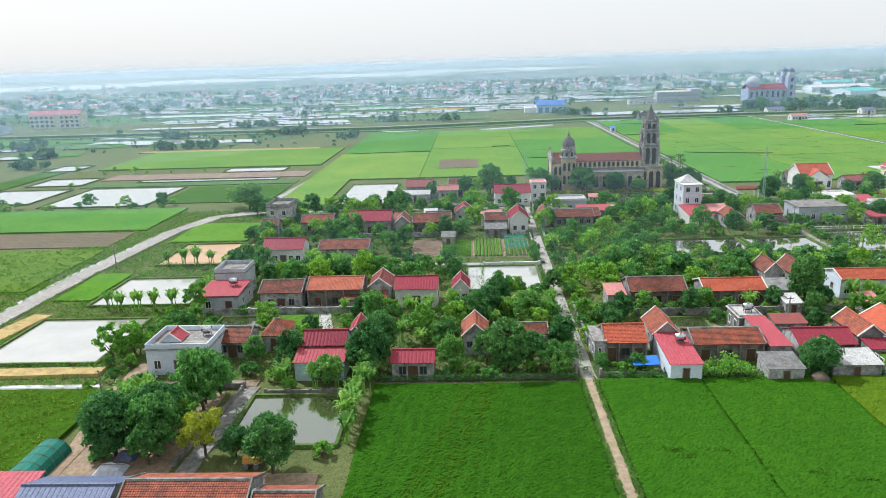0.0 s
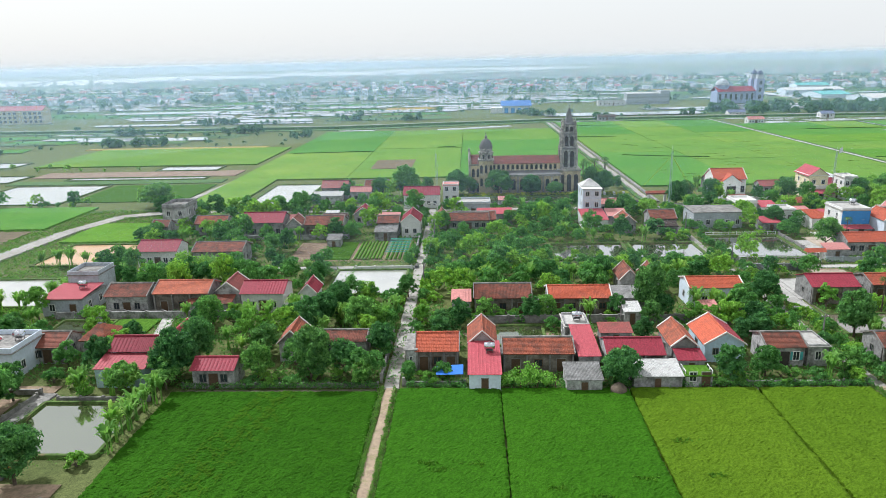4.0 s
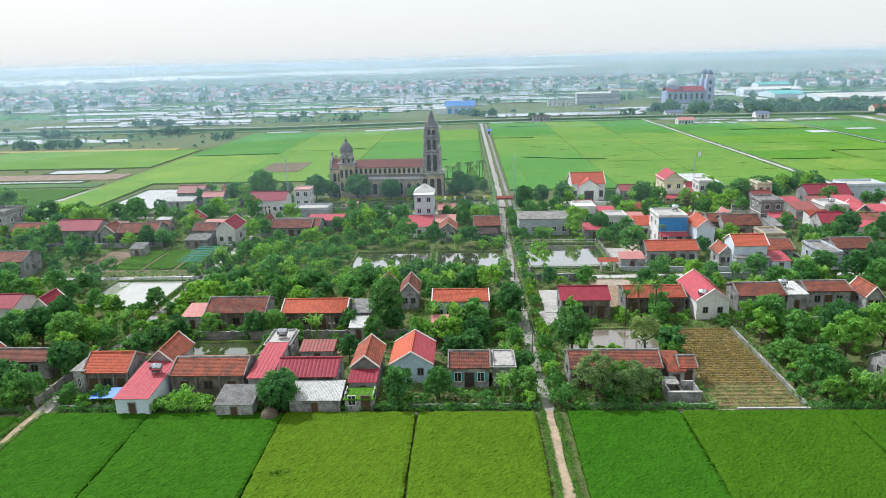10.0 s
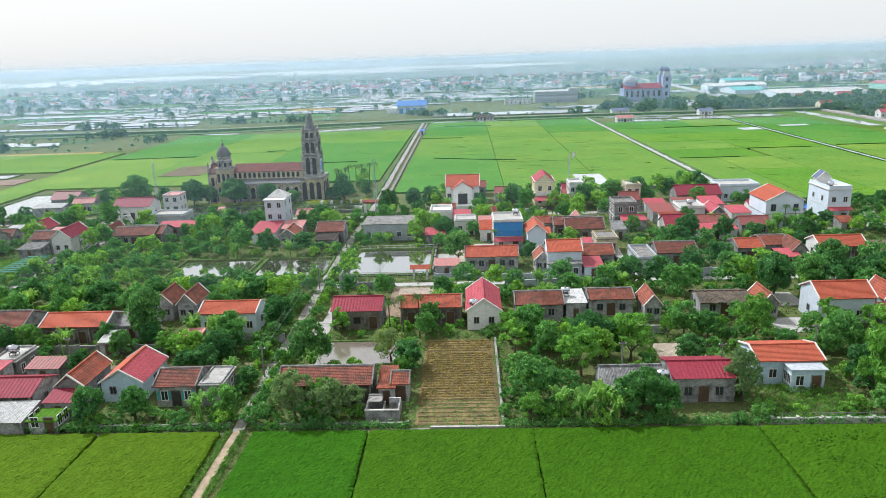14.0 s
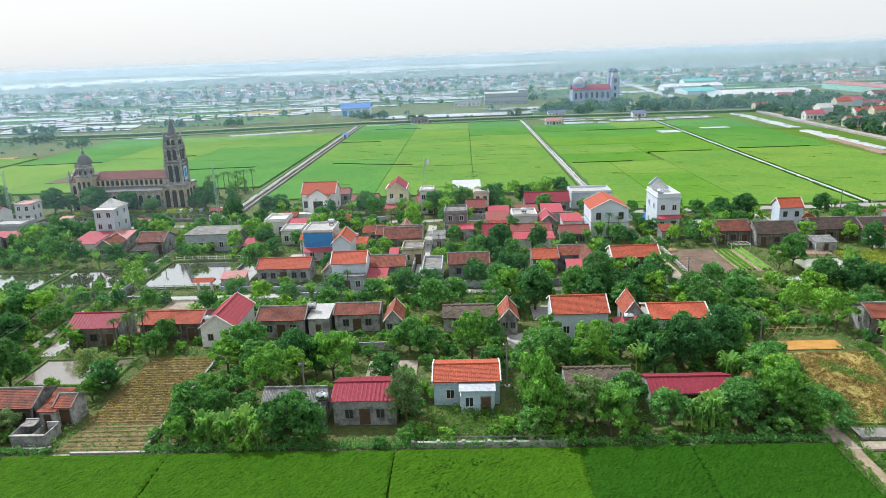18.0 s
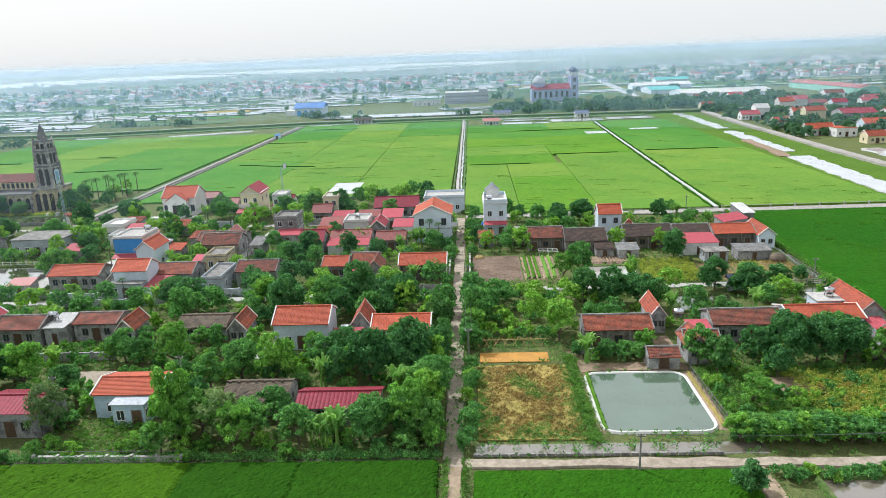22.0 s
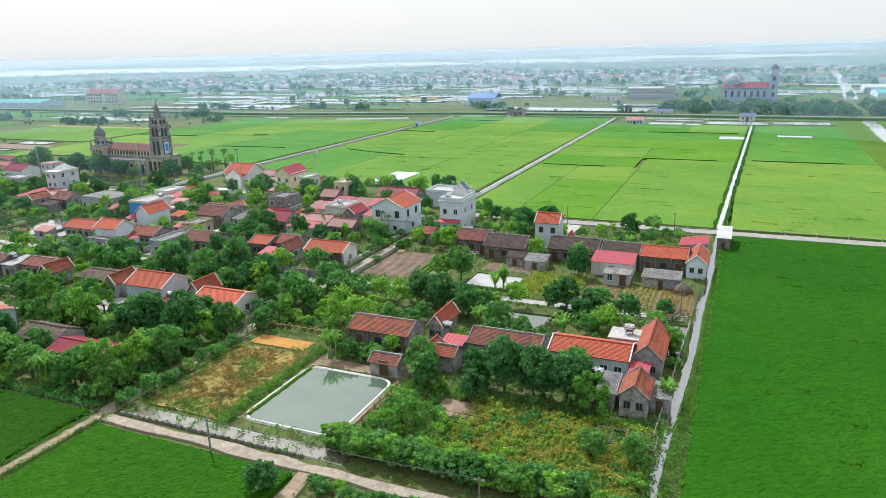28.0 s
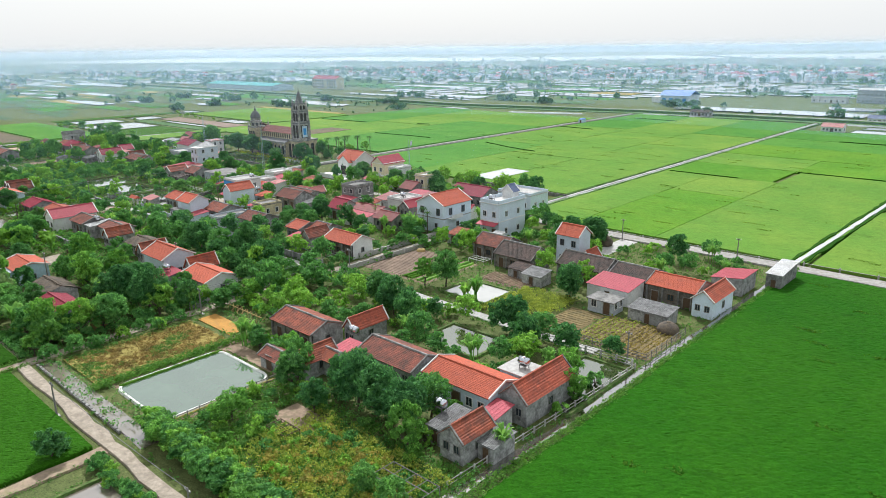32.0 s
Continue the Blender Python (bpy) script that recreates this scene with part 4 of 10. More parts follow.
# rice behind the village
BACK = [(-62, -20, "ricefar"), (-20, 22, "ricefar"), (22, 75, "ricefar2"), (82.5, 118, "ricefar2"), (118, 150, "ricefar"), (150, 183, "ricefar")]
random.seed(5)
for i, (a, b, m) in enumerate(BACK):
    y = 256.0 if a < 75 else 232.0
    end = 432 if a < 70 else 470
    while y < end - 8:
        e = min(end, y + random.uniform(45, 95))
        if end - e < 25:
            e = end
        mm = random.choice([m, m, m, "ricefar", "ricefar2"])
        sheet("rice_field", a + 0.12, b - 0.12, y, e - random.choice([0.15, 0.2, 0.9]), 0.5, mm, "bright yellow-green rice field behind the village", "rice field", "structure", 6.0, 0.05, 0.55, 100 + i)
        y = e
for i, (x0, x1, y0, y1, m) in enumerate(((187.6, 202.9, 204, 287, "ricefar"), (203.1, 224.4, 204, 258, "ricefar3"), (203.1, 224.4, 258.2, 287, "ricefar"), (224.6, 256.4, 204, 309.5, "ricefar"), (187.4, 222.6, 287.3, 312, "ricefar3"), (187.3, 222.6, 312.2, 340, "ricefar"),
                                       (222.8, 257.4, 309.8, 340, "ricefar3"), (187.2, 259, 340.3, 372, "ricefar3"), (187.1, 259.6, 372.2, 400, "ricefar2"), (187, 232, 400.4, 438, "ricefar2"), (232.2, 260.4, 400.4, 440, "ricefar"), (257.2, 303, 204, 262, "ricefar"), (258.2, 303, 262.2, 313, "ricefar"),
                                       (259.2, 303, 313.4, 356, "ricefar2"), (260.4, 303, 356.2, 440, "ricefar2"))):
    sheet("rice_field", x0, x1, y0, y1, 0.5 + 0.012 * (i % 4), m, "rice field of ripening yellow-green plots behind the village" if m == "ricefar" else "fresh green rice plot behind the village", "rice field", "structure", 6.0, 0.05, 0.55, 240 + i)
sheet("rice_field", -165, -66, 298, 358, 0.45, "ricefar", "bright green rice field beside a ditch", "rice field", "structure", 6.0, 0.05, 0.5, 150)
sheet("rice_field", -62, -46, 205, 256, 0.5, "ricefar", "bright green rice field", "rice field", "structure", 4.0, 0.05, 0.5, 151)

# lanes
strip("village_lane", [(15.2, 86), (15.2, 200)], 2.1, -0.02, 0.14, "road", "pale concrete village lane", wob=0.12, seed=1)
strip("field_path", [(14.8, -60), (15.1, 86)], 1.4, -0.02, 0.2, "path", "sandy earth path with grass along its edges", wob=0.18, seed=2)
strip("village_lane", [(78.8, 86), (78.3, 104), (78.1, 128), (77.9, 155), (78.6, 205)], 1.6, -0.02, 0.14, "road", "pale concrete lane through the village", wob=0.15, seed=3)
strip("field_path", [(78.8, -60), (78.8, 86)], 1.3, -0.02, 0.2, "path", "narrow earth path between rice fields", wob=0.18, seed=4)
strip("field_road", [(79.0, 205), (77.6, 470)], 1.7, -0.02, 0.5, "road", "straight grey field road", wob=0.2, seed=5)
strip("road_verge", [(77.3, 206), (75.8, 470)], 1.2, -0.02, 0.42, "bankgrass", "weedy verge between the rice and a field road", "bank", wob=0.3, seed=505)
strip("village_lane", [(187.6, 86), (186.8, 200)], 2.2, -0.02, 0.14, "tanconcrete", "dusty concrete lane between garden walls", wob=0.15, seed=6)
strip("field_path", [(188.0, -60), (187.8, 86)], 1.6, -0.02, 0.2, "path", "pale earth path between rice fields", wob=0.18, seed=7)
strip("field_road", [(185.0, 205), (184.1, 476)], 1.1, -0.02, 0.5, "concrete", "narrow pale field path", wob=0.15, seed=8)
strip("field_canal", [(186.2, 206), (185.3, 470)], 0.7, -0.02, 0.42, "farwater", "thin bright water channel beside a field path", wob=0.25, seed=508)
strip("road_verge", [(187.2, 206), (186.3, 476)], 0.9, -0.02, 0.62, "bankgrass", "weedy bank along a field channel", "bank", wob=0.35, seed=506)
strip("road_verge", [(183.9, 206), (183.0, 476)], 0.7, -0.02, 0.6, "bankgrass", "weedy bank along a field path", "bank", wob=0.3, seed=507)
strip("back_road", [(188, 200.5), (640, 201.5)], 4.0, -0.02, 0.3, "road", "concrete road behind the village", wob=0.15, seed=9)
strip("back_lane", [(-70, 200), (79, 199), (186, 196)], 2.6, -0.02, 0.12, "road", "narrow lane along the back gardens", wob=0.2, seed=10)
strip("concrete_road", [(-84.5, -40), (-84.2, 112), (-83.5, 140), (-80, 178), (-74, 195), (-60, 200.5)], 4.2, -0.02, 0.35, "road", "wide pale concrete road past the ponds", wob=0.1, seed=11)
strip("field_canal", [(254.6, 203.5), (257.5, 300), (262.0, 440)], 1.2, -0.02, 0.7, "farwater", "bright irrigation channel across the rice", wob=0.15, seed=12)
for k, side in enumerate((-1.1, 1.2)):
    strip("canal_bank", [(254.6 + side, 203.5), (257.5 + side, 300), (262.0 + side, 440)], 0.9, -0.02, 0.74, "ricedark", "dark grassy bank of a field channel", "bank", wob=0.3, seed=512 + k)
strip("field_canal", [(-65.5, 205), (-47, 405)], 2.6, -0.02, 0.4, "road", "pale field track with a channel", wob=0.2, seed=13)
strip("field_canal", [(20, 255), (21, 430)], 1.0, -0.02, 0.35, "farwater", "thin water channel between fields", wob=0.15, seed=14)
strip("field_canal", [(81.4, 206), (80.4, 470)], 1.0, -0.02, 0.5, "oldconcrete", "stained concrete canal beside the field road", wob=0.05, seed=15)
strip("concrete_path", [(187, 85.2), (246, 84.8), (262, 60)], 1.75, -0.02, 0.22, "tanconcrete", "dusty concrete path along a ditch", wob=0.32, seed=16)
strip("side_path", [(218.9, 84), (219.6, 60)], 1.9, -0.02, 0.2, "path", "sandy side path", wob=0.2, seed=17)
strip("cross_lane", [(188, 141.8), (246, 141.8)], 2.2, -0.02, 0.14, "concrete", "narrow concrete lane between gardens", wob=0.15, seed=18)
strip("cross_lane", [(16, 104.5), (78, 104.5)], 1.6, -0.02, 0.1, "dirt", "narrow earth lane behind houses", wob=0.2, seed=19)
strip("cross_lane", [(80, 139.5), (186, 139.5)], 2.2, -0.02, 0.12, "concrete", "narrow concrete lane between gardens", wob=0.15, seed=20)
strip("cross_lane", [(-45, 142), (15, 142)], 1.8, -0.02, 0.14, "concrete", "narrow concrete lane beside a pond", wob=0.1, seed=21)
strip("cross_lane", [(137.5, 142), (138.5, 192)], 2.2, -0.02, 0.12, "concrete", "narrow concrete lane between houses", wob=0.15, seed=22)

# dark ridges across the rice behind the village
for k, line in enumerate(([(82.6, 381), (104, 379)], [(93, 444), (121, 441.5)], [(92, 306), (112, 299), (126, 296)], [(214, 400.2), (256, 401.5)], [(223.6, 309.6), (250, 309.8)], [(10, 345), (19, 346)], [(24, 300), (60, 303)], [(-58, 330), (-20, 333)], [(262, 313.2), (292, 313.2)], [(189, 287.1), (212, 287.2)])):
    strip("field_ridge", line, 0.5, -0.02, 0.78, "ricedark", "dark grassy ridge between rice plots", "bank", wob=0.3, seed=540 + k, clear=False)

# ditch along the big field
# Strips added for the dark shadow band along the front gardens' ditch.
strip("ditch", [(-13, 85.55), (13.4, 85.6)], 0.9, -0.05, 0.04, "mudpond", "ditch strip that also carries the shadow band before the gardens", "ditch", wob=0.1, seed=25)
strip("ditch", [(17, 86.0), (77.5, 86.1)], 0.9, -0.05, 0.04, "mudpond", "ditch strip that also carries the shadow band before the gardens", "ditch", wob=0.1, seed=26)
strip("ditch", [(81, 86.1), (186, 86.2)], 0.9, -0.05, 0.04, "mudpond", "ditch strip that also carries the shadow band before the gardens", "ditch", wob=0.1, seed=27)
DITCH = [(250.4, 60), (251.8, 80), (252.5, 92), (252.85, 104), (253.1, 111), (253.75, 123), (253.95, 132), (253.9, 144), (254.5, 168), (254.8, 203)]
strip("ditch", DITCH, 1.45, -0.05, 0.06, "ditchwater", "muddy ditch with ragged edges along the rice field", "ditch", wob=0.28, seed=23)
strip("ditch", [(190, 88.0), (221.5, 88.0)], 2.2, -0.05, 0.08, "mudpond", "brown ditch beside the concrete path", "ditch", wob=0.1, seed=24)

# fields and strips beside the concrete road
sheet("rice_field", -190, -89, 180, 209, 0.4, "ricefar2", "fresh green rice strip beside the road", "rice field", "structure", 4.0, 0.05, 0.45, 160)
sheet("ploughed_field", -190, -91, 163, 178, 0.12, "ploughrow", "grey-brown ploughed field strip", "field", "structure", 3.0, 0.06, 0.15, 161)
sheet("weedy_field", -190, -90, 128, 160, 0.2, "grass", "weedy green and brown field strip", "field", "structure", 3.0, 0.1, 0.22, 162)
sheet("rice_field", -79, -49.5, 40, 84.2, 0.45, "ricemid", "weedy green rice plot beside the yard", "rice field", "structure", 1.5, 0.08, 0.5, 163)
for i, (x0, x1, y0, y1, m, lab) in enumerate(((-148, -66, 252.5, 260, "bankgrass", "weedy strip between ponds"), (-148, -66, 268.5, 282, "plough", "brown fallow strip between ponds"), (-103, -66, 218, 249, "ricemid", "fresh green plot behind the road"), (-190, -178, 218, 296, "ricemid", "fresh green plot beside a pond"), (-176, -80, 360, 366, "dryveg", "tan strip behind the rice"))):
    sheet("field_strip", x0, x1, y0, y1, 0.22, m, lab, "field", "structure", 3.0, 0.06, 0.26, 170 + i)
sheet("rice_plot", -76.5, -57, 166, 186, 0.3, "ricefar3", "bright green plot beside the road bend", "field", "structure", 2.0, 0.07, 0.35, 191)
sheet("rice_plot", -80.4, -73, 122, 139, 0.3, "ricefar3", "small bright green plot beside a pond", "field", "structure", 1.5, 0.07, 0.35, 192)
strip("straw_bank", [(-80, 89.5), (-54, 90.0)], 2.6, -0.02, 0.5, "straw", "pale straw-coloured bank below a pond", "bank", wob=0.2, seed=41)
strip("stubble_strip", [(-80, 99), (-77.5, 114)], 4.0, -0.02, 0.4, "straw", "stubble strip along a pond", "bank", wob=0.3, seed=42)
strip("white_ditch", [(-80, 85.8), (-52, 85.8)], 1.0, -0.05, 0.1, "farwater", "thin bright ditch beside the rice", "ditch", wob=0.1, seed=43)
strip("yard_lane", [(-46.5, 60), (-46.5, 70), (-49.0, 84), (-48.6, 93)], 2.8, -0.02, 0.1, "dirt", "bare earth lane to the yard", wob=0.3, seed=44)
strip("yard_lane", [(-49, 86.2), (-30, 86.2)], 2.4, -0.02, 0.12, "dirt", "bare earth lane in front of the houses", wob=0.3, seed=45)
strip("yard_lane", [(-32.0, 60), (-31.6, 68), (-30.4, 85)], 2.2, -0.02, 0.12, "oldconcrete", "stained concrete lane beside the green pond", wob=0.15, seed=46)
sheet("yard", -46, -17, 60.0, 64.5, 0.05, "dirt", "bare earth yard with scattered straw", "yard", "structure", 2.0, 0.02, 0.06, 47)
strip("field_track", [(-87.2, 100), (-86.6, 140), (-83, 176), (-77, 196)], 1.0, -0.03, 0.1, "farwater", "narrow water channel beside the road", "ditch", wob=0.1, seed=48)
sheet("earth_patch", -14, 2.5, 277, 302, 0.62, "ploughrow", "small grey burial plot among the rice", "burial plot", "structure", 2.0, 0.05, 0.66, 49, clear=False)
for x0, x1, y0, y1 in ((248, 259.3, 378, 388), (273, 287.5, 391, 397), (142.8, 152.3, 236, 256)):
    sheet("flooded_patch", x0, x1, y0, y1, 0.62, "farwater", "bright flooded patch in the rice", "water", "structure", 3.0, 0.0, 0.1, 50, clear=False)
# ---- ponds ----
pond(204.9, 217.6, 91.4, 106.1, "paleponds", "fish pond with a white concrete rim and pale green water", "whiteconcrete", 0.36, 0.26, 1.6, 0.14, "fish_pond")
pond(44.5, 60.5, 146.5, 158.5, "pond", "still village pond that mirrors the sky")
pond(62.5, 76.6, 146.5, 158.5, "pond", "still village pond that mirrors the sky")
pond(82.0, 98.0, 146.0, 164.0, "pond", "fenced pond that mirrors the white sky")
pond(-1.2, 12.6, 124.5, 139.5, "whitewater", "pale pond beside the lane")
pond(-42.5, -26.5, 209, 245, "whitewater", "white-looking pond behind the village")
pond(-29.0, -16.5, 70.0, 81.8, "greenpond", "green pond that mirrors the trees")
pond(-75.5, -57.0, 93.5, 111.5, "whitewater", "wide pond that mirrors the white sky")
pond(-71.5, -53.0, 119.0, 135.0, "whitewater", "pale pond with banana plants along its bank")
pond(-70.5, -53.6, 145.4, 163, "orangepond", "pond with silty orange water")
pond(212.2, 221.5, 146.6, 154, "whitewater", "small bright pond between vegetable beds", high=0.3)
pond(224.5, 234, 72.0, 81.6, "mudpond", "muddy pond beside the side path")
pond(224, 234, 129, 136, "greenpond", "green pond behind the tiled houses", high=0.3)
pond(246, 252.5, 124, 139, "greenpond", "narrow green pond beside the ditch", high=0.3)
pond(24, 57, 206.2, 216.5, "greenpond", "long dark pond in front of the church")
pond(59, 75, 206.2, 216.0, "greenpond", "dark pond in front of the church")
pond(27, 37, 100.5, 108, "greenpond", "small dark pond behind a tiled house", high=0.3)
pond(84, 97, 104, 112, "mudpond", "murky garden pond", high=0.3)
pond(-43.6, -35.0, 106.6, 111.6, "greenpond", "small dark garden pond", high=0.3)
sheet("lawn", -34.2, -27.2, 106.0, 112.4, 0.22, "veg", "bright green grass plot behind a low wall", "lawn", "structure", 0.8, 0.06, 0.24, 193)
strip("yard_path", [(-26.4, 113.4), (-24.2, 104.6)], 2.2, -0.02, 0.1, "concrete", "pale concrete path into a yard", wob=0.12, seed=194)
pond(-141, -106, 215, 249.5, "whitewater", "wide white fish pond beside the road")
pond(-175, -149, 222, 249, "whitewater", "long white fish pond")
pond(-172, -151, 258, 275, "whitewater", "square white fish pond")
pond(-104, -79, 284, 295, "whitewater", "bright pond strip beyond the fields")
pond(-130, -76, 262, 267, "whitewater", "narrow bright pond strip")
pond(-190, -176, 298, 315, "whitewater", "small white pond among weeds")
# ---- tiled and sheet-roofed houses, row by row ----
gable(-46.3, -37.1, 143.7, 7.0, 3.60, 5.34, "maroon", "white")
gable(-53.7, -49.1, 167.5, 5.0, 3.40, 4.80, "brown", "grey")
gable(-31.6, -20.7, 169.1, 8.0, 3.80, 5.66, "maroon", "grey")
gable(-15.3, -5.4, 167.9, 7.0, 3.40, 5.02, "brown", "grey", front="open")
gable(-21.4, -12.8, 218.0, 7.0, 3.60, 5.46, "maroonold", "grey")
gable(-7.8, -0.3, 219.2, 7.0, 3.60, 5.28, "brown", "grey")
gable(21.3, 32.5, 173.9, 7.0, 2.8, 4.26, "brown", "grey", front="open")
gable(-30.0, -19.8, 115.5, 7.0, 3.60, 5.00, "orangeold", "grey", front="open")
gable(-38.4, -30.5, 114.8, 7.0, 3.40, 4.78, "brown", "grey")
gable(-14.3, -6.4, 115.0, 7.0, 3.60, 4.97, "maroon", "white", verge="whiteconcrete")
gable(-39.2, -33.6, 94.2, 6.0, 2.7, 4.13, "brown", "grey")
gable(-24.7, -18.3, 90.1, 5.0, 3.8, 5.19, "maroon", "blue")
gable(-11.7, -5.6, 86.0, 5.0, 2.8, 3.70, "maroon", "grey")
gable(2.7, 10.8, 95.6, 5.0, 2.8, 3.70, "brown", "grey")
gable(-33.8, -22.6, 143.1, 7.0, 3.60, 4.92, "brown", "grey")
gable(18.0, 24.3, 91.4, 6.0, 3.0, 4.69, "orange", "grey", front="open")
gable(30.1, 40.1, 90.4, 6.5, 3.0, 4.20, "brownred", "grey", front="open")
gable(44.2, 52.2, 89.8, 6.5, 3.0, 4.24, "maroon", "grey", front="open", verge="whiteconcrete")
top = gable(66.3, 71.9, 92.1, 6.0, 3.0, 4.16, "brown", "grey", "mouldy grey house with turquoise shutters and a brown tile roof", front="none")
for x in (-1.5, 1.5):
    window(top, x, -2.56, 1.0, 0.8, 1.2, "f", frame="white", shutters="turquoise")
door(top, 0, -2.56, 0.1, 1.2, 2.1, "f", "opening")
gable(96.2, 98.7, 92.6, 4.0, 2.6, 3.50, "brownred", "grey")
gable(26.3, 36.3, 113.3, 7.0, 3.0, 4.57, "brown", "grey", front="open")
gable(38.8, 49.6, 113.1, 6.5, 3.0, 4.24, "orange", "grey", front="open", verge="whiteconcrete")
gable(63.0, 72.5, 116.1, 6.5, 3.6, 4.61, "orange", "bluew", verge="whiteconcrete")
gable(84.1, 92.4, 117.1, 7.0, 3.2, 4.54, "maroon", "grey", front="open", verge="whiteconcrete")
gable(94.9, 105.1, 118.7, 6.5, 3.0, 4.04, "brownorange", "grey", front="open")
gable(20.4, 30.7, 173.0, 7.0, 2.8, 4.18, "brown", "grey")
gable(70.2, 77.0, 171.4, 7.0, 3.0, 4.62, "brown", "grey", front="open")
gable(128.3, 137.4, 168.1, 7.0, 3.0, 4.83, "brown", "grey", front="open")
gable(105.4, 116.3, 147.1, 6.5, 3.0, 4.37, "orange", "grey")
gable(127.2, 135.2, 146.7, 7.0, 3.0, 4.40, "brownred", "grey")
gable(143.3, 151.6, 147.0, 7.0, 3.0, 4.40, "brown", "grey")
gable(126.1, 137.1, 172.0, 7.0, 3.0, 4.29, "brown", "grey", front="open")
gable(113.5, 121.5, 119.0, 6.5, 3.0, 4.26, "brown", "grey")
gable(125.5, 133.1, 120.9, 6.0, 3.0, 3.91, "brown", "grey")
gable(159.6, 168.4, 115.8, 7.0, 4.2, 5.90, "orange", "bluew", verge="whiteconcrete")
gable(174.4, 183.6, 116.0, 7.0, 3.0, 4.20, "orange", "white", verge="whiteconcrete")
gable(142.4, 151.0, 95.8, 6.5, 3.4, 4.30, "orange", "blue", verge="whiteconcrete")
gable(130.6, 138.5, 91.3, 6.5, 3.4, 4.30, "maroon", "grey")
gable(122.1, 130.0, 91.0, 6.0, 2.2, 4.05, "cement", "grey")
gable(158.9, 167.3, 95.4, 6.0, 2.4, 3.7, "thatch", "grey")
gable(168.6, 178.8, 93.1, 5.5, 2.6, 3.50, "maroon", "grey")
gable(159.9, 165.4, 149.3, 6.5, 3.0, 4.16, "orange", "grey")
gable(175.3, 184.9, 148.1, 6.5, 3.2, 4.68, "orange", "white", front="open", verge="whiteconcrete")
gable(201.8, 209.8, 166.7, 7.0, 3.0, 4.68, "brown", "grey", front="open")
gable(209.5, 218.7, 164.0, 7.0, 2.8, 4.80, "dark", "grey", front="open")
gable(157.2, 166.8, 171.5, 6.0, 3.0, 4.12, "maroonold", "grey")
gable(150.8, 156.5, 168.4, 6.5, 3.0, 5.07, "maroon", "grey")
gable(205.9, 216.1, 114.2, 6.5, 3.0, 4.24, "brownred", "grey", front="open")
gable(224.6, 235.2, 115.3, 6.5, 3.0, 4.33, "brown", "grey")
gable(236.0, 247.0, 116.3, 6.5, 3.2, 4.28, "orange", "bluew", verge="whiteconcrete")
gable(233.5, 241.5, 167.0, 7.0, 3.0, 4.36, "dark", "grey", front="open")
gable(241.3, 250.4, 165.6, 7.0, 3.2, 4.52, "orange", "white", front="open")
gable(213.4, 218.0, 107.0, 3.6, 1.9, 2.8, "brown", "grey", "low hut with a dark tile roof by the fish pond")
gable(143.0, 151.3, 119.7, 6.0, 2.6, 3.50, "thatch", "grey")
gable(165.4, 171.0, 151.2, 6.5, 3.0, 4.27, "brownred", "grey")
gable(-32.6, -28.4, 96.4, 6.0, 2.8, 4.5, "brownred", "grey", hip=True, verge=None)
gable(82.0, 94.1, 92.2, 6.0, 2.8, 4.1, "brown", "grey", "long low house with a weathered brown tile roof, overgrown in front", front="open")
gable(121.2, 128.2, 142.7, 6.0, 5.0, 6.6, "orange", "bluew", "tall grey-white house with an orange tile roof beside the lane", verge="whiteconcrete")
gable(6.2, 17.1, 201.6, 8.0, 4.00, 5.90, "maroon", "white", "village hall with a maroon sheet roof and white front", verge="whiteconcrete")
gable(163.1, 175.4, 201.9, 8.0, 3.2, 5.35, "maroon", "grey")
gable(-11.1, -4.4, 211.8, 4.0, 3.40, 4.70, "pinkold", "grey")
gable(2.7, 8.4, 168.9, 6.0, 3.40, 4.70, "brown", "grey")

# houses with the gable towards the fields
cross_gable(25.3, 29.6, 94.0, 7.0, 3.0, 4.9, "brownred", "grey")
cross_gable(53.4, 57.4, 92.5, 7.5, 3.0, 4.6, "brownred", "grey", "small house with a red-brown tile roof and dark gable")
cross_gable(58.4, 64.4, 93.8, 8.0, 2.7, 4.5, "orange", "blue", "light blue house with an orange and red roof", roof_b="pink")
cross_gable(52.6, 56.4, 122.5, 6.5, 3.0, 4.9, "brown", "grey")
cross_gable(57.0, 60.6, 122.0, 6.5, 3.0, 4.9, "brown", "grey")
cross_gable(105.6, 111.4, 116.0, 11.0, 3.2, 5.2, "pink", "white", "white house with a faded red roof and small gable windows")
cross_gable(-2.2, 2.0, 94.5, 6.0, 3.0, 4.9, "brownred", "grey")
cross_gable(8.7, 13.8, 167.3, 9.0, 3.80, 5.80, "maroon", "white", "white house with a maroon roof beside the lane")
cross_gable(16.8, 20.0, 175.5, 6.5, 2.8, 4.6, "brown", "grey")
cross_gable(-19.8, -15.7, 167.8, 6.0, 3.40, 5.20, "brown", "grey")
cross_gable(246.6, 251.0, 118.2, 10.5, 3.0, 5.0, "brownorange", "grey", "old house with an orange-brown roof beside the ditch", verge="oldconcrete")
cross_gable(246.8, 250.6, 107.6, 5.6, 2.7, 4.3, "brownred", "grey", "small outbuilding with a red-brown tile roof", verge="oldconcrete")
cross_gable(118.6, 123.0, 157.5, 8.0, 5.0, 6.8, "orange", "bluew", "two-storey pale blue house with an orange gable roof")
cross_gable(-4.2, -0.8, 115.9, 5.5, 3.20, 4.90, "maroon", "white")
cross_gable(-19.2, -14.9, 116.9, 6.5, 3.50, 5.10, "maroonold", "grey")
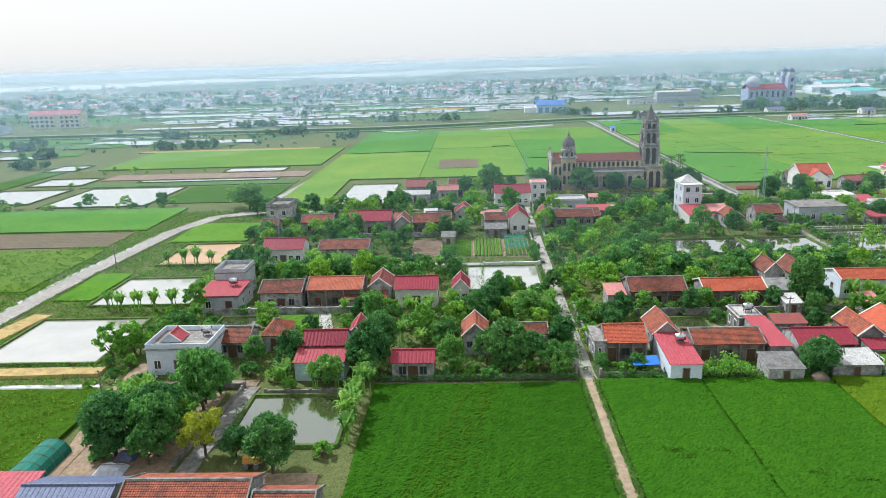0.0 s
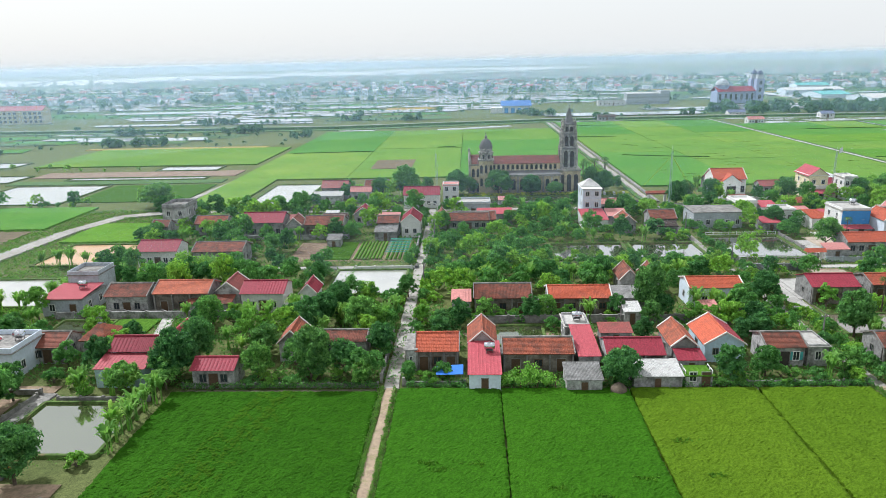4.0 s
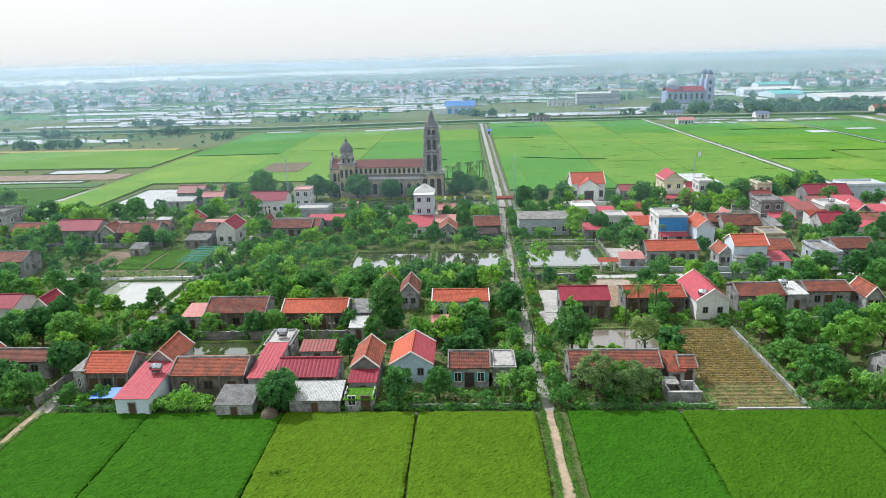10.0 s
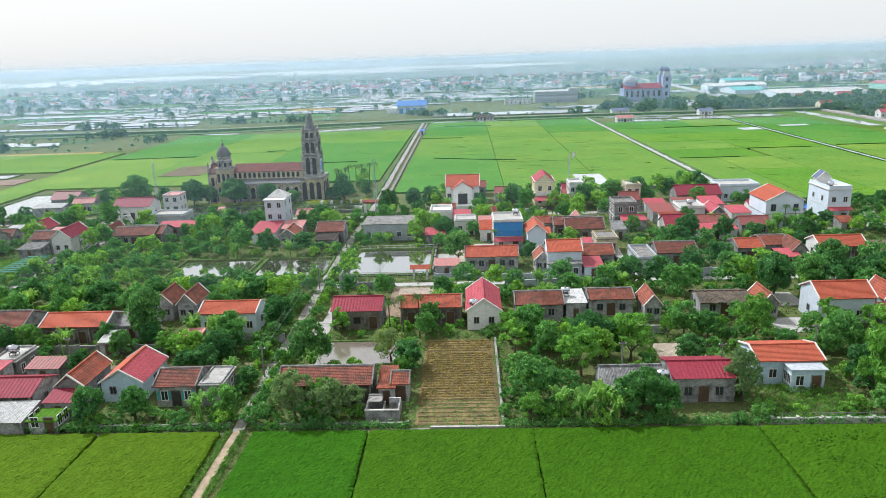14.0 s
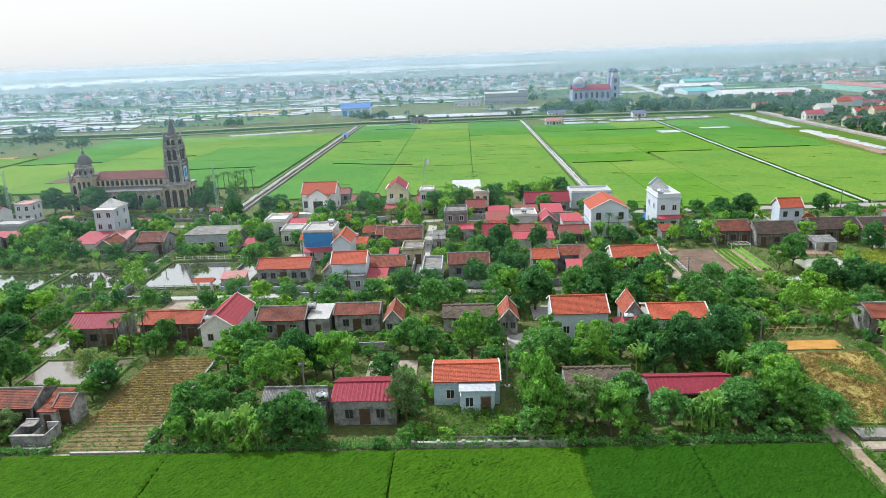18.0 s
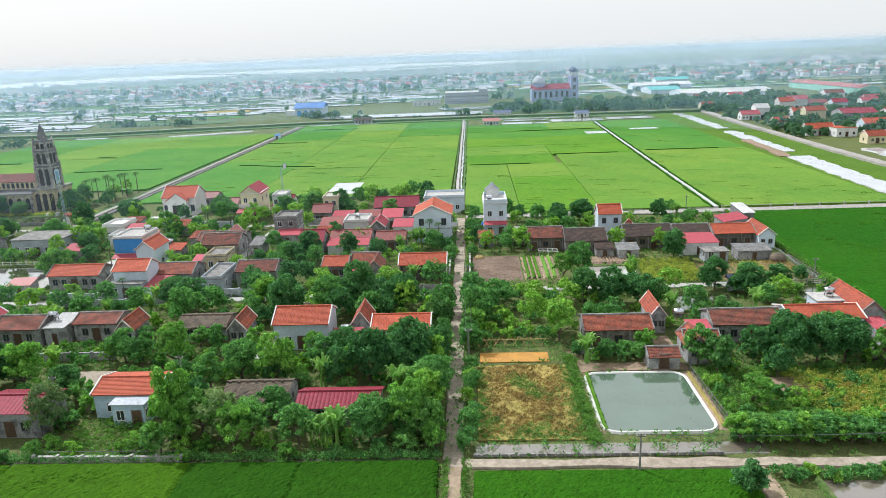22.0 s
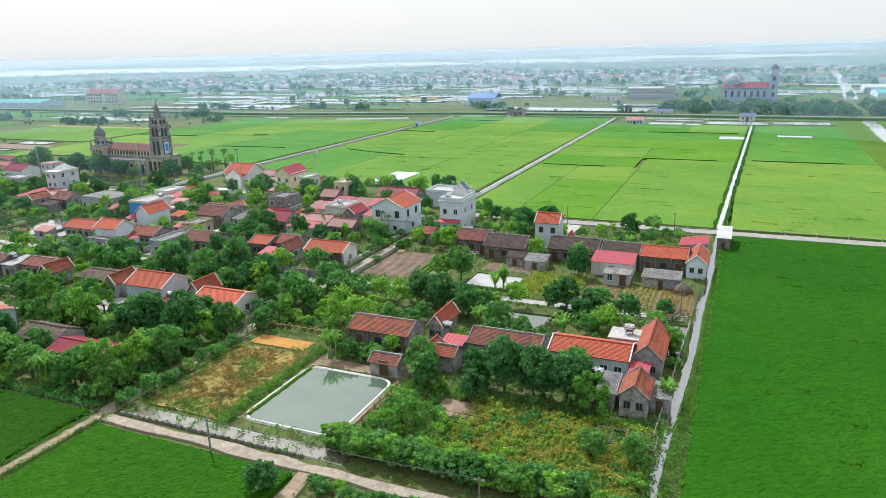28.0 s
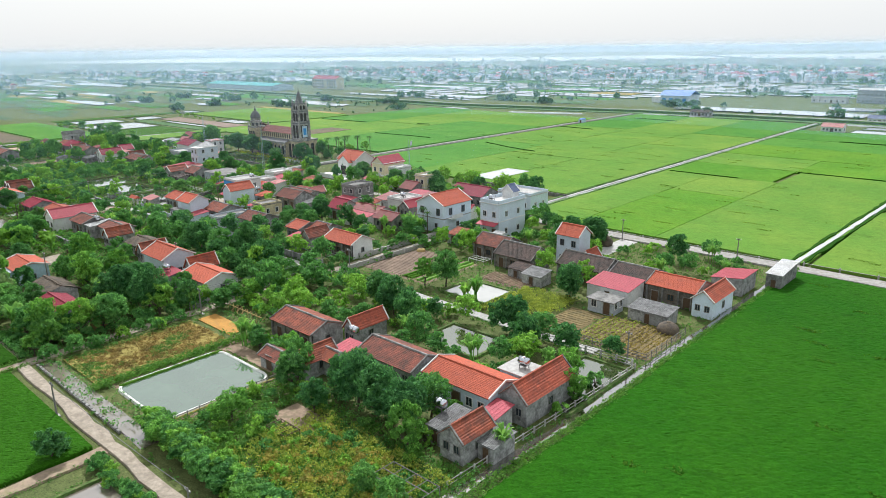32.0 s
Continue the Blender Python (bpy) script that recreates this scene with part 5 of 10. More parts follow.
cross_gable(-19.5, -16.5, 96.0, 6.0, 2.6, 4.2, "pink", "grey")
cross_gable(169.3, 172.6, 146.5, 6.5, 2.8, 4.6, "brown", "grey", "small shed-like house with a brown tile gable", verge="oldconcrete")
cross_gable(171.0, 174.2, 118.5, 6.0, 2.8, 5.0, "brownorange", "grey", "small kitchen house with an orange-brown gable")
cross_gable(133.8, 137.0, 118.5, 6.0, 2.6, 4.4, "brownred", "grey")
cross_gable(151.8, 155.0, 118.0, 6.0, 2.6, 4.4, "brownred", "grey")
cross_gable(216.6, 219.4, 119.5, 7.0, 2.8, 4.6, "brownorange", "grey")
cross_gable(219.0, 222.4, 108.5, 6.0, 2.4, 4.0, "brownred", "grey", "low outhouse with a broken tile roof", verge="oldconcrete")
cross_gable(250.0, 254.0, 164.0, 9.0, 3.0, 4.6, "brownorange", "bluew", "house end with an orange-red roof above the ditch")
cross_gable(224.2, 227.0, 172.0, 4.5, 2.6, 4.4, "brownorange", "grey")
cross_gable(119.0, 122.4, 144.5, 5.5, 2.8, 4.4, "brownred", "grey")
cross_gable(131.2, 134.0, 176.0, 6.0, 2.8, 4.4, "pinkold", "grey")

# two-storey houses
top = cross_gable(176.0, 185.2, 176.0, 10.5, 6.6, 8.8, "orange", "bluew", "two-storey blue-white house with an orange tile roof beside the lane")
for x in (-2.6, 2.6):
    window(top, x, -4.95, 4.2, 1.0, 1.5, "f", frame="churchdark")
for y in (-2.5, 2.0):
    window(top, 4.3, y, 4.2, 1.0, 1.5, "r", frame="churchdark")
part("floor_band", Geo().box(-4.4, 4.4, -5.05, 5.05, 3.3, 3.5), "churchgrey", top)
part("balcony", Geo().box(4.3, 5.6, -3.5, 0.5, 3.3, 3.45).box(5.5, 5.6, -3.5, 0.5, 3.45, 4.3), "white", top)
top = gable(218.0, 223.6, 173.0, 5.0, 6.4, 8.2, "orange", "bluew", "narrow two-storey pale house with an orange roof near the back road", front="none", verge="whiteconcrete")
for x in (-1.3, 1.3):
    window(top, x, -2.05, 4.3, 0.8, 1.1, "f", frame="churchdark")
    window(top, x, -2.05, 1.1, 0.8, 1.1, "f", frame="churchdark")
flat_house(192.6, 198.0, 180.5, 10.0, 8.0, "bluew", "tall narrow white house with a roof terrace", 2, "whiteconcrete", 0.8, cols=2, canopy="pink")
cross_gable(193.0, 196.6, 187.5, 3.0, 9.6, 11.2, "slate", "white", "small gabled stair tower on a white roof terrace", name="stair_tower", windows=0, category="tower")
top = gable(99.6, 109.8, 213.5, 9.0, 5.2, 7.9, "orange", "white", "white villa with a steep orange roof and gabled porch", front="none", verge="whiteconcrete")
part("porch_gable", Geo().prism([(-2.8, 0.0), (2.8, 0.0), (2.8, 4.6), (0, 6.6), (-2.8, 4.6)], -5.6, -4.0, 1), "white", top)
slope("porch_roof", top, "orange", (3.3, -5.8, 4.5), (3.3, -0.8, 4.5), (0, -0.8, 6.9), (0, -5.8, 6.9))
slope("porch_roof", top, "orange", (-3.3, -0.8, 4.5), (-3.3, -5.8, 4.5), (0, -5.8, 6.9), (0, -0.8, 6.9))
door(top, 0, -5.6, 0.2, 2.6, 3.0, "f", "opening")
for x in (-3.9, 3.9):
    window(top, x, -4.05, 1.2, 1.0, 1.8, "f", frame="churchdark")
top = flat_house(125.2, 130.6, 207.5, 9.0, 7.0, "cream", "two-storey cream and white house with a balcony and red awning", 2, "white", 0, cols=2)
slope("roof_slope", top, "pink", (3.2, -4.8, 6.8), (3.2, 4.8, 6.8), (0, 4.8, 9.2), (0, -4.8, 9.2))
slope("roof_slope", top, "pink", (-3.2, 4.8, 6.8), (-3.2, -4.8, 6.8), (0, -4.8, 9.2), (0, 4.8, 9.2))
part("gable_end", Geo().prism([(-2.9, 6.9), (2.9, 6.9), (0, 9.0)], -4.5, -4.2, 1), "cream", top)
part("balcony", Geo().box(-2.8, 2.8, -6.0, -4.5, 3.3, 3.45).box(-2.8, 2.8, -6.0, -5.88, 3.45, 4.3), "white", top)
part("awning", Geo().slab((-3.2, -8.6, 2.4), (3.2, -8.6, 2.4), (3.0, -6.0, 3.1), (-3.0, -6.0, 3.1), 0.06), "pink", top)
top = flat_house(55.4, 60.2, 182.5, 8.0, 8.6, "bluew", "tall pale blue-white tower house with a hipped white roof", 3, "white", 0, cols=2)
part("hip_roof", Geo().lathe(0, 1.0, [(3.6, 8.7), (3.5, 8.9), (0.3, 10.6)], 4, math.pi / 4), "whitesheet", top)
shed(54.0, 60.4, 172.0, 9.8, 2.8, 3.6, "pink", "white", "low wing with a faded pink roof below a tower house", category="house")
shed(60.8, 66.0, 176.0, 6.0, 2.8, 3.6, "pinkold", "grey")
cross_gable(62.0, 66.5, 168.5, 7.0, 2.8, 4.4, "brownred", "grey")
flat_house(81.4, 93.4, 173.0, 8.5, 4.0, "bluegrey", "long grey flat-roofed house with barred windows", 1, "oldconcrete", 0, cols=5)
top = flat_house(111.8, 118.2, 162.5, 8.0, 6.4, "white", "two-storey house with a bright blue front and flat roof", 2, "concrete", 0.4, cols=2)
part("front_panel", Geo().box(-3.15, 3.15, -4.12, -4.004, 3.2, 6.3), "brightblue", top, "bright blue painted front")
part("awning", Geo().slab((-3.3, -6.0, 2.5), (3.3, -6.0, 2.5), (3.2, -4.1, 3.1), (-3.2, -4.1, 3.1), 0.06), "pink", top)
shed(108.8, 113.2, 170.0, 6.0, 2.9, 3.9, "orange", "white", category="house")
shed(112.5, 117.5, 171.5, 4.5, 3.0, 4.0, "pink", "white", category="house")
flat_house(142.0, 147.4, 181.0, 7.0, 5.6, "grey", "two-storey bare concrete house with a flat roof", 2, "oldconcrete", 0.5, cols=2)
shed(143.0, 149.0, 176.6, 4.2, 2.6, 3.2, "pink", "grey", category="house")
flat_house(96.6, 102.0, 186.0, 7.0, 3.6, "white", "small white flat-roofed house with stairs to the roof", 1, "whiteconcrete", 0.6, cols=2)
shed(102.4, 107.0, 184.0, 5.5, 2.8, 3.6, "pink", "white", category="house")
shed(98.0, 103.0, 192.0, 5.0, 3.0, 3.8, "brownred", "grey", category="house")
flat_house(-46.8, -37.8, 89.2, 7.2, 3.9, "bluew", "pale blue-grey flat-roofed house with a roof terrace", 1, "oldconcrete", 0.7, cols=3)
cross_gable(-45.6, -42.4, 91.2, 3.2, 4.2, 5.4, "pink", "bluew", "small stair hut with a pink roof on a terrace", name="stair_hut", windows=0, category="hut")
top = flat_house(-49.2, -41.8, 114.4, 8.0, 3.0, "bluegrey", "blue-grey house with a faded pink sheet roof over its terrace", 1, "oldconcrete", 0, cols=2)
slope("roof_sheet", top, "pink", (-3.8, -4.4, 3.3), (3.8, -4.4, 3.3), (3.8, 3.6, 3.75), (-3.8, 3.6, 3.75))
flat_house(-48.8, -43.0, 122.6, 6.0, 4.9, "bluegrey", "taller grey house with a flat roof terrace", 1, "oldconcrete", 0.7, cols=2)
flat_house(-54.7, -48.5, 177.5, 8.0, 6.2, "grey", "two-storey grey concrete house at the bend of the road", 2, "oldconcrete", 0.8, cols=2)
shed(-25.2, -18.0, 86.6, 4.4, 2.8, 3.6, "pink", "blue", "light blue lean-to with a faded red sheet roof", category="house")
flat_house(138.6, 142.4, 142.4, 9.0, 3.2, "bluegrey", "grey flat-roofed house beside the lane", 1, "oldconcrete", 0.4, cols=1)
flat_house(121.4, 127.6, 141.0, 1.6, 3.0, "bluegrey", "flat concrete porch in front of a house", 1, "oldconcrete", 0, cols=3, name="porch", category="porch")
shed(128.0, 132.0, 140.8, 5.4, 2.4, 3.0, "pink", "bluew")
flat_house(176.5, 187.5, 207.5, 8.0, 4.2, "bluew", "pale flat-roofed house at the edge of the rice", 1, "concrete", 0.6, cols=3)
shed(160.0, 166.0, 193.0, 5.0, 2.8, 3.6, "maroonold", "grey")
shed(166.5, 172.0, 190.5, 6.5, 3.0, 4.0, "pink", "grey")
flat_house(158.5, 164.5, 183.0, 7.0, 3.8, "white", "white flat-roofed house among red roofs", 1, "concrete", 0.5, cols=2)
shed(152.0, 158.0, 184.0, 6.0, 2.9, 3.8, "maroonold", "grey")
cross_gable(165.0, 169.0, 180.5, 7.5, 3.0, 4.6, "pink", "grey")
shed(157.4, 166.8, 167.0, 4.2, 2.4, 3.0, "pink", "white")
gable(147.0, 152.5, 198.0, 6.5, 3.0, 4.8, "maroonold", "grey")
gable(133.5, 138.5, 213.0, 6.0, 3.0, 4.8, "maroon", "white")
gable(114.0, 122.0, 214.0, 6.0, 2.8, 4.2, "maroonold", "grey")
gable(177.6, 181.6, 189.5, 4.0, 2.6, 3.8, "pink", "white")
gable(222.6, 233.2, 166.5, 7.0, 2.8, 4.7, "dark", "grey", front="open")
shed(232.8, 241.0, 160.6, 6.0, 2.7, 3.4, "pink", "white", "open porch with a pink sheet roof", category="porch")
flat_house(236.4, 241.0, 155.5, 3.4, 2.2, "bluegrey", "low grey flat-roofed pigsty", 1, "oldconcrete", 0, cols=2, name="pigsty", category="shed")
shed(243.0, 250.0, 156.2, 4.2, 2.0, 2.5, "cement", "grey")
shed(215.5, 219.5, 160.6, 3.6, 1.9, 2.5, "dark", "grey")
shed(219.8, 224.4, 159.2, 3.8, 2.0, 2.6, "cement", "grey")
shed(191.0, 194.6, 170.5, 4.0, 2.4, 3.2, "brownred", "grey")
shed(254.6, 257.6, 185.0, 9.0, 3.0, 3.6, "whitesheet", "grey", "open tin shed beside the ditch at the road corner")
shed(247.6, 253.4, 178.0, 7.0, 2.6, 3.4, "pink", "grey", "low shed with a pink roof over the ditch", side="l")

# sheds and lean-tos of the front row
shed(25.4, 29.9, 84.9, 9.4, 2.6, 3.4, "pink", "bluew", "white shed with a faded red sheet roof at the field edge")
shed(40.4, 43.6, 90.0, 10.0, 2.8, 3.5, "pink", "grey")
shed(46.8, 53.4, 85.6, 4.2, 1.9, 2.6, "whitesheet", "grey", "low shed with a perforated pale cement-sheet roof")
shed(38.0, 42.9, 84.4, 4.4, 2.0, 2.6, "cement", "grey", "low shed with a patched grey cement roof")
shed(53.6, 57.4, 89.4, 3.0, 2.4, 2.9, "maroon", "grey")
flat_house(53.8, 57.2, 86.2, 2.8, 1.7, "grey", "low concrete pigsty with weeds growing on its flat roof", 1, "veg", 0, name="pigsty", cols=2, category="shed")
shed(45.0, 50.0, 99.5, 3.0, 2.3, 2.9, "maroonold", "grey")
flat_house(16.8, 18.2, 91.6, 5.5, 3.2, "grey", "narrow flat-roofed concrete annexe beside the lane", 1, "oldconcrete", 0, cols=1, name="annexe", category="annexe")
flat_house(40.0, 43.5, 100.3, 5.0, 3.0, "grey", "small concrete wash house with a flat roof", 1, "concrete", 0.3, cols=1, name="wash_house", category="shed")
flat_house(72.2, 75.0, 92.6, 5.0, 2.9, "grey", "rough concrete kitchen with a flat roof", 1, "concrete", 0.2, cols=1, name="kitchen", category="shed")
top = thing("pigsty", 95.7, 88.0, "roofless grey concrete pigsty with broken walls by the field", "shed")
for x0, x1, y0, y1, h in ((-2.0, 2.0, 0, 0.18, 1.5), (-2.0, -1.82, 0.18, 3.2, 1.7), (1.82, 2.0, 0.18, 3.2, 1.4), (-2.0, -0.3, 3.2, 3.38, 2.0), (0.5, 2.0, 3.2, 3.38, 1.5), (-0.1, 0.08, 0.18, 3.2, 1.1)):
    part("wall", Geo().box(x0, x1, y0, y1, 0, h), "grey", top)
part("slab", Geo().box(-1.9, -0.2, 1.7, 3.3, 1.72, 1.84), "oldconcrete", top)
part("coping", Geo().box(-2.08, 2.08, -0.08, 0.26, 1.5, 1.62), "concrete", top)
part("trough", Geo().box(0.3, 1.7, 0.4, 0.8, 0, 0.5), "oldconcrete", top)
keep_clear(93.6, 97.8, 87.8, 91.4)
shed(94.6, 97.0, 92.0, 5.0, 2.4, 3.2, "brownred", "grey")
shed(50.5, 53.5, 108.6, 3.6, 2.2, 2.8, "whitesheet", "grey")
shed(22.5, 26.0, 113.0, 5.0, 2.6, 3.2, "pinkold", "grey")
shed(121.6, 125.2, 119.5, 6.0, 3.0, 3.4, "whitesheet", "grey", "white concrete terrace roof between tiled houses")
shed(168.8, 173.4, 112.8, 4.6, 2.4, 3.0, "pink", "grey")
flat_house(146.0, 150.0, 94.0, 2.2, 3.0, "blue", "light blue flat porch of a house", 1, "bluegrey", 0, cols=2, name="porch", category="porch")
shed(250.2, 252.8, 110.0, 4.0, 2.0, 2.4, "cement", "grey")
shed(244.0, 246.6, 108.8, 5.0, 2.2, 2.8, "cement", "grey")
shed(247.0, 249.6, 114.2, 3.6, 2.4, 2.9, "pink", "grey")
shed(221.0, 224.4, 113.0, 4.4, 2.6, 3.2, "pink", "grey")
gable(219.4, 224.6, 111.2, 3.6, 2.4, 3.4, "brownred", "grey", front="none")

# compound at the field corner
gable(-33.5, -21.2, 52.6, 7.6, 2.9, 4.7, "brownred", "grey", "long tiled house with weathered red-brown roof and dark ridge", front="open")
gable(-20.8, -14.8, 51.6, 6.6, 2.8, 4.4, "brownred", "grey")
gable(-43.4, -34.2, 52.6, 7.0, 3.0, 4.4, "slate", "grey", "house with a blue-grey sheet-metal roof")
shed(-48.5, -43.6, 54.0, 6.0, 2.6, 3.4, "pink", "grey")
flat_house(243.2, 247.4, 123.2, 3.6, 3.4, "bluew", "small white flat-roofed annexe behind a tiled house", 1, "concrete", 0, cols=2, name="annexe", category="annexe")

# rooftop water tanks
for x, y, z in ((28.4, 91.0, 3.0), (42.0, 102.5, 3.1), (-39.6, 94.0, 4.05), (-44.0, 119.0, 3.6), (107.0, 117.0, 3.4), (171.0, 115.4, 2.75), (117.0, 168.4, 6.5), (129.6, 92.0, 2.8), (194.0, 183.0, 8.1), (245.6, 125.0, 3.54), (220.6, 118.5, 3.0), (122.5, 166.5, 3.6), (243.8, 111.6, 2.6), (122.0, 122.5, 3.2), (161.5, 186.0, 3.9)):
    water_tank(x, y, z)

# lean-tos, yards and small buildings between the houses
shed(99.4, 104.4, 143.6, 3.0, 2.4, 3.1, "pinkold", "grey")
shed(121.3, 125.0, 165.9, 4.0, 2.6, 3.3, "orange", "grey")
shed(130.7, 132.8, 157.5, 3.0, 2.4, 3.1, "pink", "bluew")
flat_house(133.5, 138.0, 157.7, 6.0, 3.2, "ochre", "small ochre concrete house with a flat roof", 1, "oldconcrete", 0.4, cols=2)
shed(166.2, 170.4, 144.5, 4.0, 2.4, 3.1, "pink", "grey")
shed(199.5, 202.2, 174.7, 3.0, 2.4, 3.1, "whitesheet", "white")
shed(-22.6, -13.2, 210.1, 4.0, 2.6, 3.3, "whitesheet", "grey")
shed(-7.8, -4.3, 158.0, 3.5, 2.0, 2.7, "cement", "grey")
shed(-23.6, -15.5, 114.1, 3.0, 2.2, 2.9, "brown", "grey")
flat_house(134.6, 138.3, 206.1, 6.0, 6.4, "white", "narrow white two-storey house among trees", 2, "concrete", 0.4, cols=2)
shed(132.9, 136.1, 208.6, 5.0, 3.0, 3.7, "maroonold", "cream")
flat_house(149.5, 153.4, 202.5, 6.0, 6.2, "cream", "two-storey cream house with a flat roof", 2, "concrete", 0.4, cols=2)
sheet("yard", 103.4, 113.9, 153.7, 163.1, 0.11, "tanconcrete", "pale dusty concrete yard", "yard", "structure", 2.0, 0.0, 0.12, 71)
sheet("yard", 82.0, 88.8, 120.0, 131.6, 0.11, "concrete", "pale concrete yard beside a house", "yard", "structure", 2.0, 0.0, 0.12, 71)
sheet("yard", 93.3, 99.7, 133.6, 137.0, 0.11, "tanconcrete", "pale dusty concrete yard", "yard", "structure", 2.0, 0.0, 0.12, 71)
sheet("yard", 99.2, 103.4, 148.0, 160.0, 0.11, "concrete", "pale concrete yard between a pond and a house", "yard", "structure", 2.0, 0.0, 0.12, 71)
sheet("yard", 132.8, 139.8, 103.8, 109.6, 0.11, "tanconcrete", "pinkish concrete yard between garden trees", "yard", "structure", 2.0, 0.0, 0.12, 71)
sheet("yard", 157.8, 162.1, 124.3, 130.8, 0.11, "concrete", "pale concrete yard beside a white house", "yard", "structure", 2.0, 0.0, 0.12, 71)
top = thing("lane_gate", 15.2, 191.7, "white arched gateway over the village lane", "gate")
for s in (-1, 1):
    part("pillar", Geo().box(s * 1.5 - 0.2, s * 1.5 + 0.2, -0.2, 0.2, -0.1, 2.6), "whiteconcrete", top)
part("arch", Geo().tube([(1.5 * math.cos(math.pi * k / 12), 0, 2.6 + 1.1 * math.sin(math.pi * k / 12)) for k in range(13)], 0.16), "whiteconcrete", top)
cross_gable(-5.1, 0.1, 180.5, 6.0, 3.0, 4.9, "maroon", "grey")
flat_house(17.7, 22.3, 209.3, 5.6, 5.4, "white", "two-tier white house with pink roof slabs behind the lane", 2, "pinkold", 0.3, cols=2)
flat_house(22.2, 31.4, 190.2, 6.4, 3.5, "bluegrey", "blue-grey house with a flat roof near the pond", 1, "concrete", 0.5, cols=3)
shed(27.6, 37.0, 181.4, 4.6, 2.6, 3.3, "pink", "grey", "wide lean-to with a faded red sheet roof")
shed(34.0, 37.6, 201.8, 3.0, 2.2, 2.8, "pinkold", "grey")
gable(60.8, 66.8, 190.8, 5.0, 2.8, 3.9, "pinkold", "white")
shed(71.0, 76.0, 166.6, 4.0, 2.2, 2.7, "dark", "grey", "low shed with a mossy green-black roof")
shed(-13.6, -9.8, 184.4, 3.6, 2.3, 2.8, "whitesheet", "grey")
shed(-24.5, -18.5, 176.5, 5.0, 2.4, 3.2, "maroonold", "grey")
gable(-44.5, -36.0, 172.0, 6.0, 3.0, 4.6, "brownred", "grey")
gable(-12.5, -6.0, 176.0, 4.6, 2.6, 4.0, "brown", "grey")
shed(1.8, 7.6, 176.6, 5.0, 2.6, 3.4, "pinkold", "white")
shed(2.6, 8.2, 164.0, 4.2, 2.3, 2.9, "cement", "grey")
gable(101.2, 112.0, 224.6, 6.0, 2.8, 4.2, "maroonold", "grey")
flat_house(103.0, 108.0, 176.8, 5.6, 3.4, "white", "small white house with a flat grey roof", 1, "concrete", 0.4, cols=2)
shed(108.6, 113.0, 178.0, 5.0, 2.6, 3.3, "pinkold", "white")
shed(122.4, 127.4, 176.2, 5.0, 2.6, 3.3, "brownred", "grey")
shed(152.4, 158.0, 176.4, 5.2, 2.7, 3.5, "brownorange", "white")
gable(168.0, 175.0, 168.8, 6.0, 2.8, 4.2, "maroonold", "grey")
shed(170.4, 175.4, 181.6, 6.0, 2.7, 3.4, "pink", "white")
shed(153.0, 158.6, 195.6, 4.2, 2.6, 3.2, "pink", "white")
shed(112.0, 118.0, 188.6, 5.0, 2.6, 3.4, "brownred", "grey")
shed(139.4, 142.4, 168.6, 6.0, 2.5, 3.2, "cement", "grey")
shed(96.2, 101.0, 168.0, 4.6, 2.4, 3.1, "pink", "grey")
shed(49.8, 55.8, 114.6, 5.0, 2.4, 3.1, "cement", "grey")
shed(63.2, 66.0, 108.2, 4.0, 2.3, 2.9, "pinkold", "grey")
for x0, y0, x1, y1, high, mat, label in ((97.0, 197.2, 126.0, 196.8, 1.7, "bluegrey", "pale grey compound wall along the back lane"), (141.0, 197.4, 175.0, 196.6, 1.6, "grey", "mouldy grey compound wall along the back lane"), (82.0, 196.8, 94.5, 197.0, 1.5, "white", "whitewashed compound wall"),
        (96.0, 205.6, 113.0, 205.2, 1.2, "white", "white forecourt wall of a villa"), (81.2, 141.6, 81.2, 145.4, 1.4, "grey", "grey wall end beside the lane"), (140.0, 141.4, 158.0, 141.4, 1.5, "bluegrey", "grey garden wall along the lane"), (161.0, 141.2, 184.0, 141.2, 1.4, "grey", "mouldy garden wall along the lane"),
        (82.0, 137.6, 91.5, 137.6, 1.3, "grey", "stained garden wall beside a pond lane"), (113.0, 137.4, 136.0, 137.6, 1.2, "bluegrey", "pale garden wall beside the lane"), (136.2, 143.0, 136.2, 158.0, 1.5, "grey", "mouldy wall between two houses"), (118.2, 157.0, 118.2, 171.0, 1.4, "grey", "grey wall beside a blue house"),
        (13.6, 148.0, 13.6, 166.0, 1.1, "grey", "stained wall along the lane"), (16.9, 160.0, 16.9, 173.0, 1.2, "grey", "stained wall along the lane"), (-46.0, 113.0, -14.0, 113.2, 1.2, "grey", "long dark wall behind a garden pond"), (-36.0, 166.6, -4.0, 166.8, 1.1, "grey", "stained garden wall before the houses"),
        (-45.0, 200.8, 5.0, 200.4, 1.1, "grey", "stained wall along the back lane"), (64.0, 112.6, 77.6, 112.6, 1.3, "grey", "stained wall behind a garden"), (112.5, 113.6, 136.0, 113.8, 1.2, "grey", "stained wall before a row of houses"), (205.0, 112.8, 219.0, 112.8, 0.8, "grey", "low wall before a tiled house"),
        (-47.5, 85.0, -31.5, 84.8, 0.7, "oldconcrete", "low stained wall along the yard lane"), (-33.4, 66.0, -31.6, 84.0, 0.5, "oldconcrete", "low kerb wall along the yard lane")):
    garden_wall(x0, y0, x1, y1, high, mat, label)
sheet("yard", -46, -33.5, 60.0, 83.5, 0.04, "dirt", "shaded bare earth under the yard trees", "yard", "structure", 2.0, 0.02, 0.06, 72, clear=False)
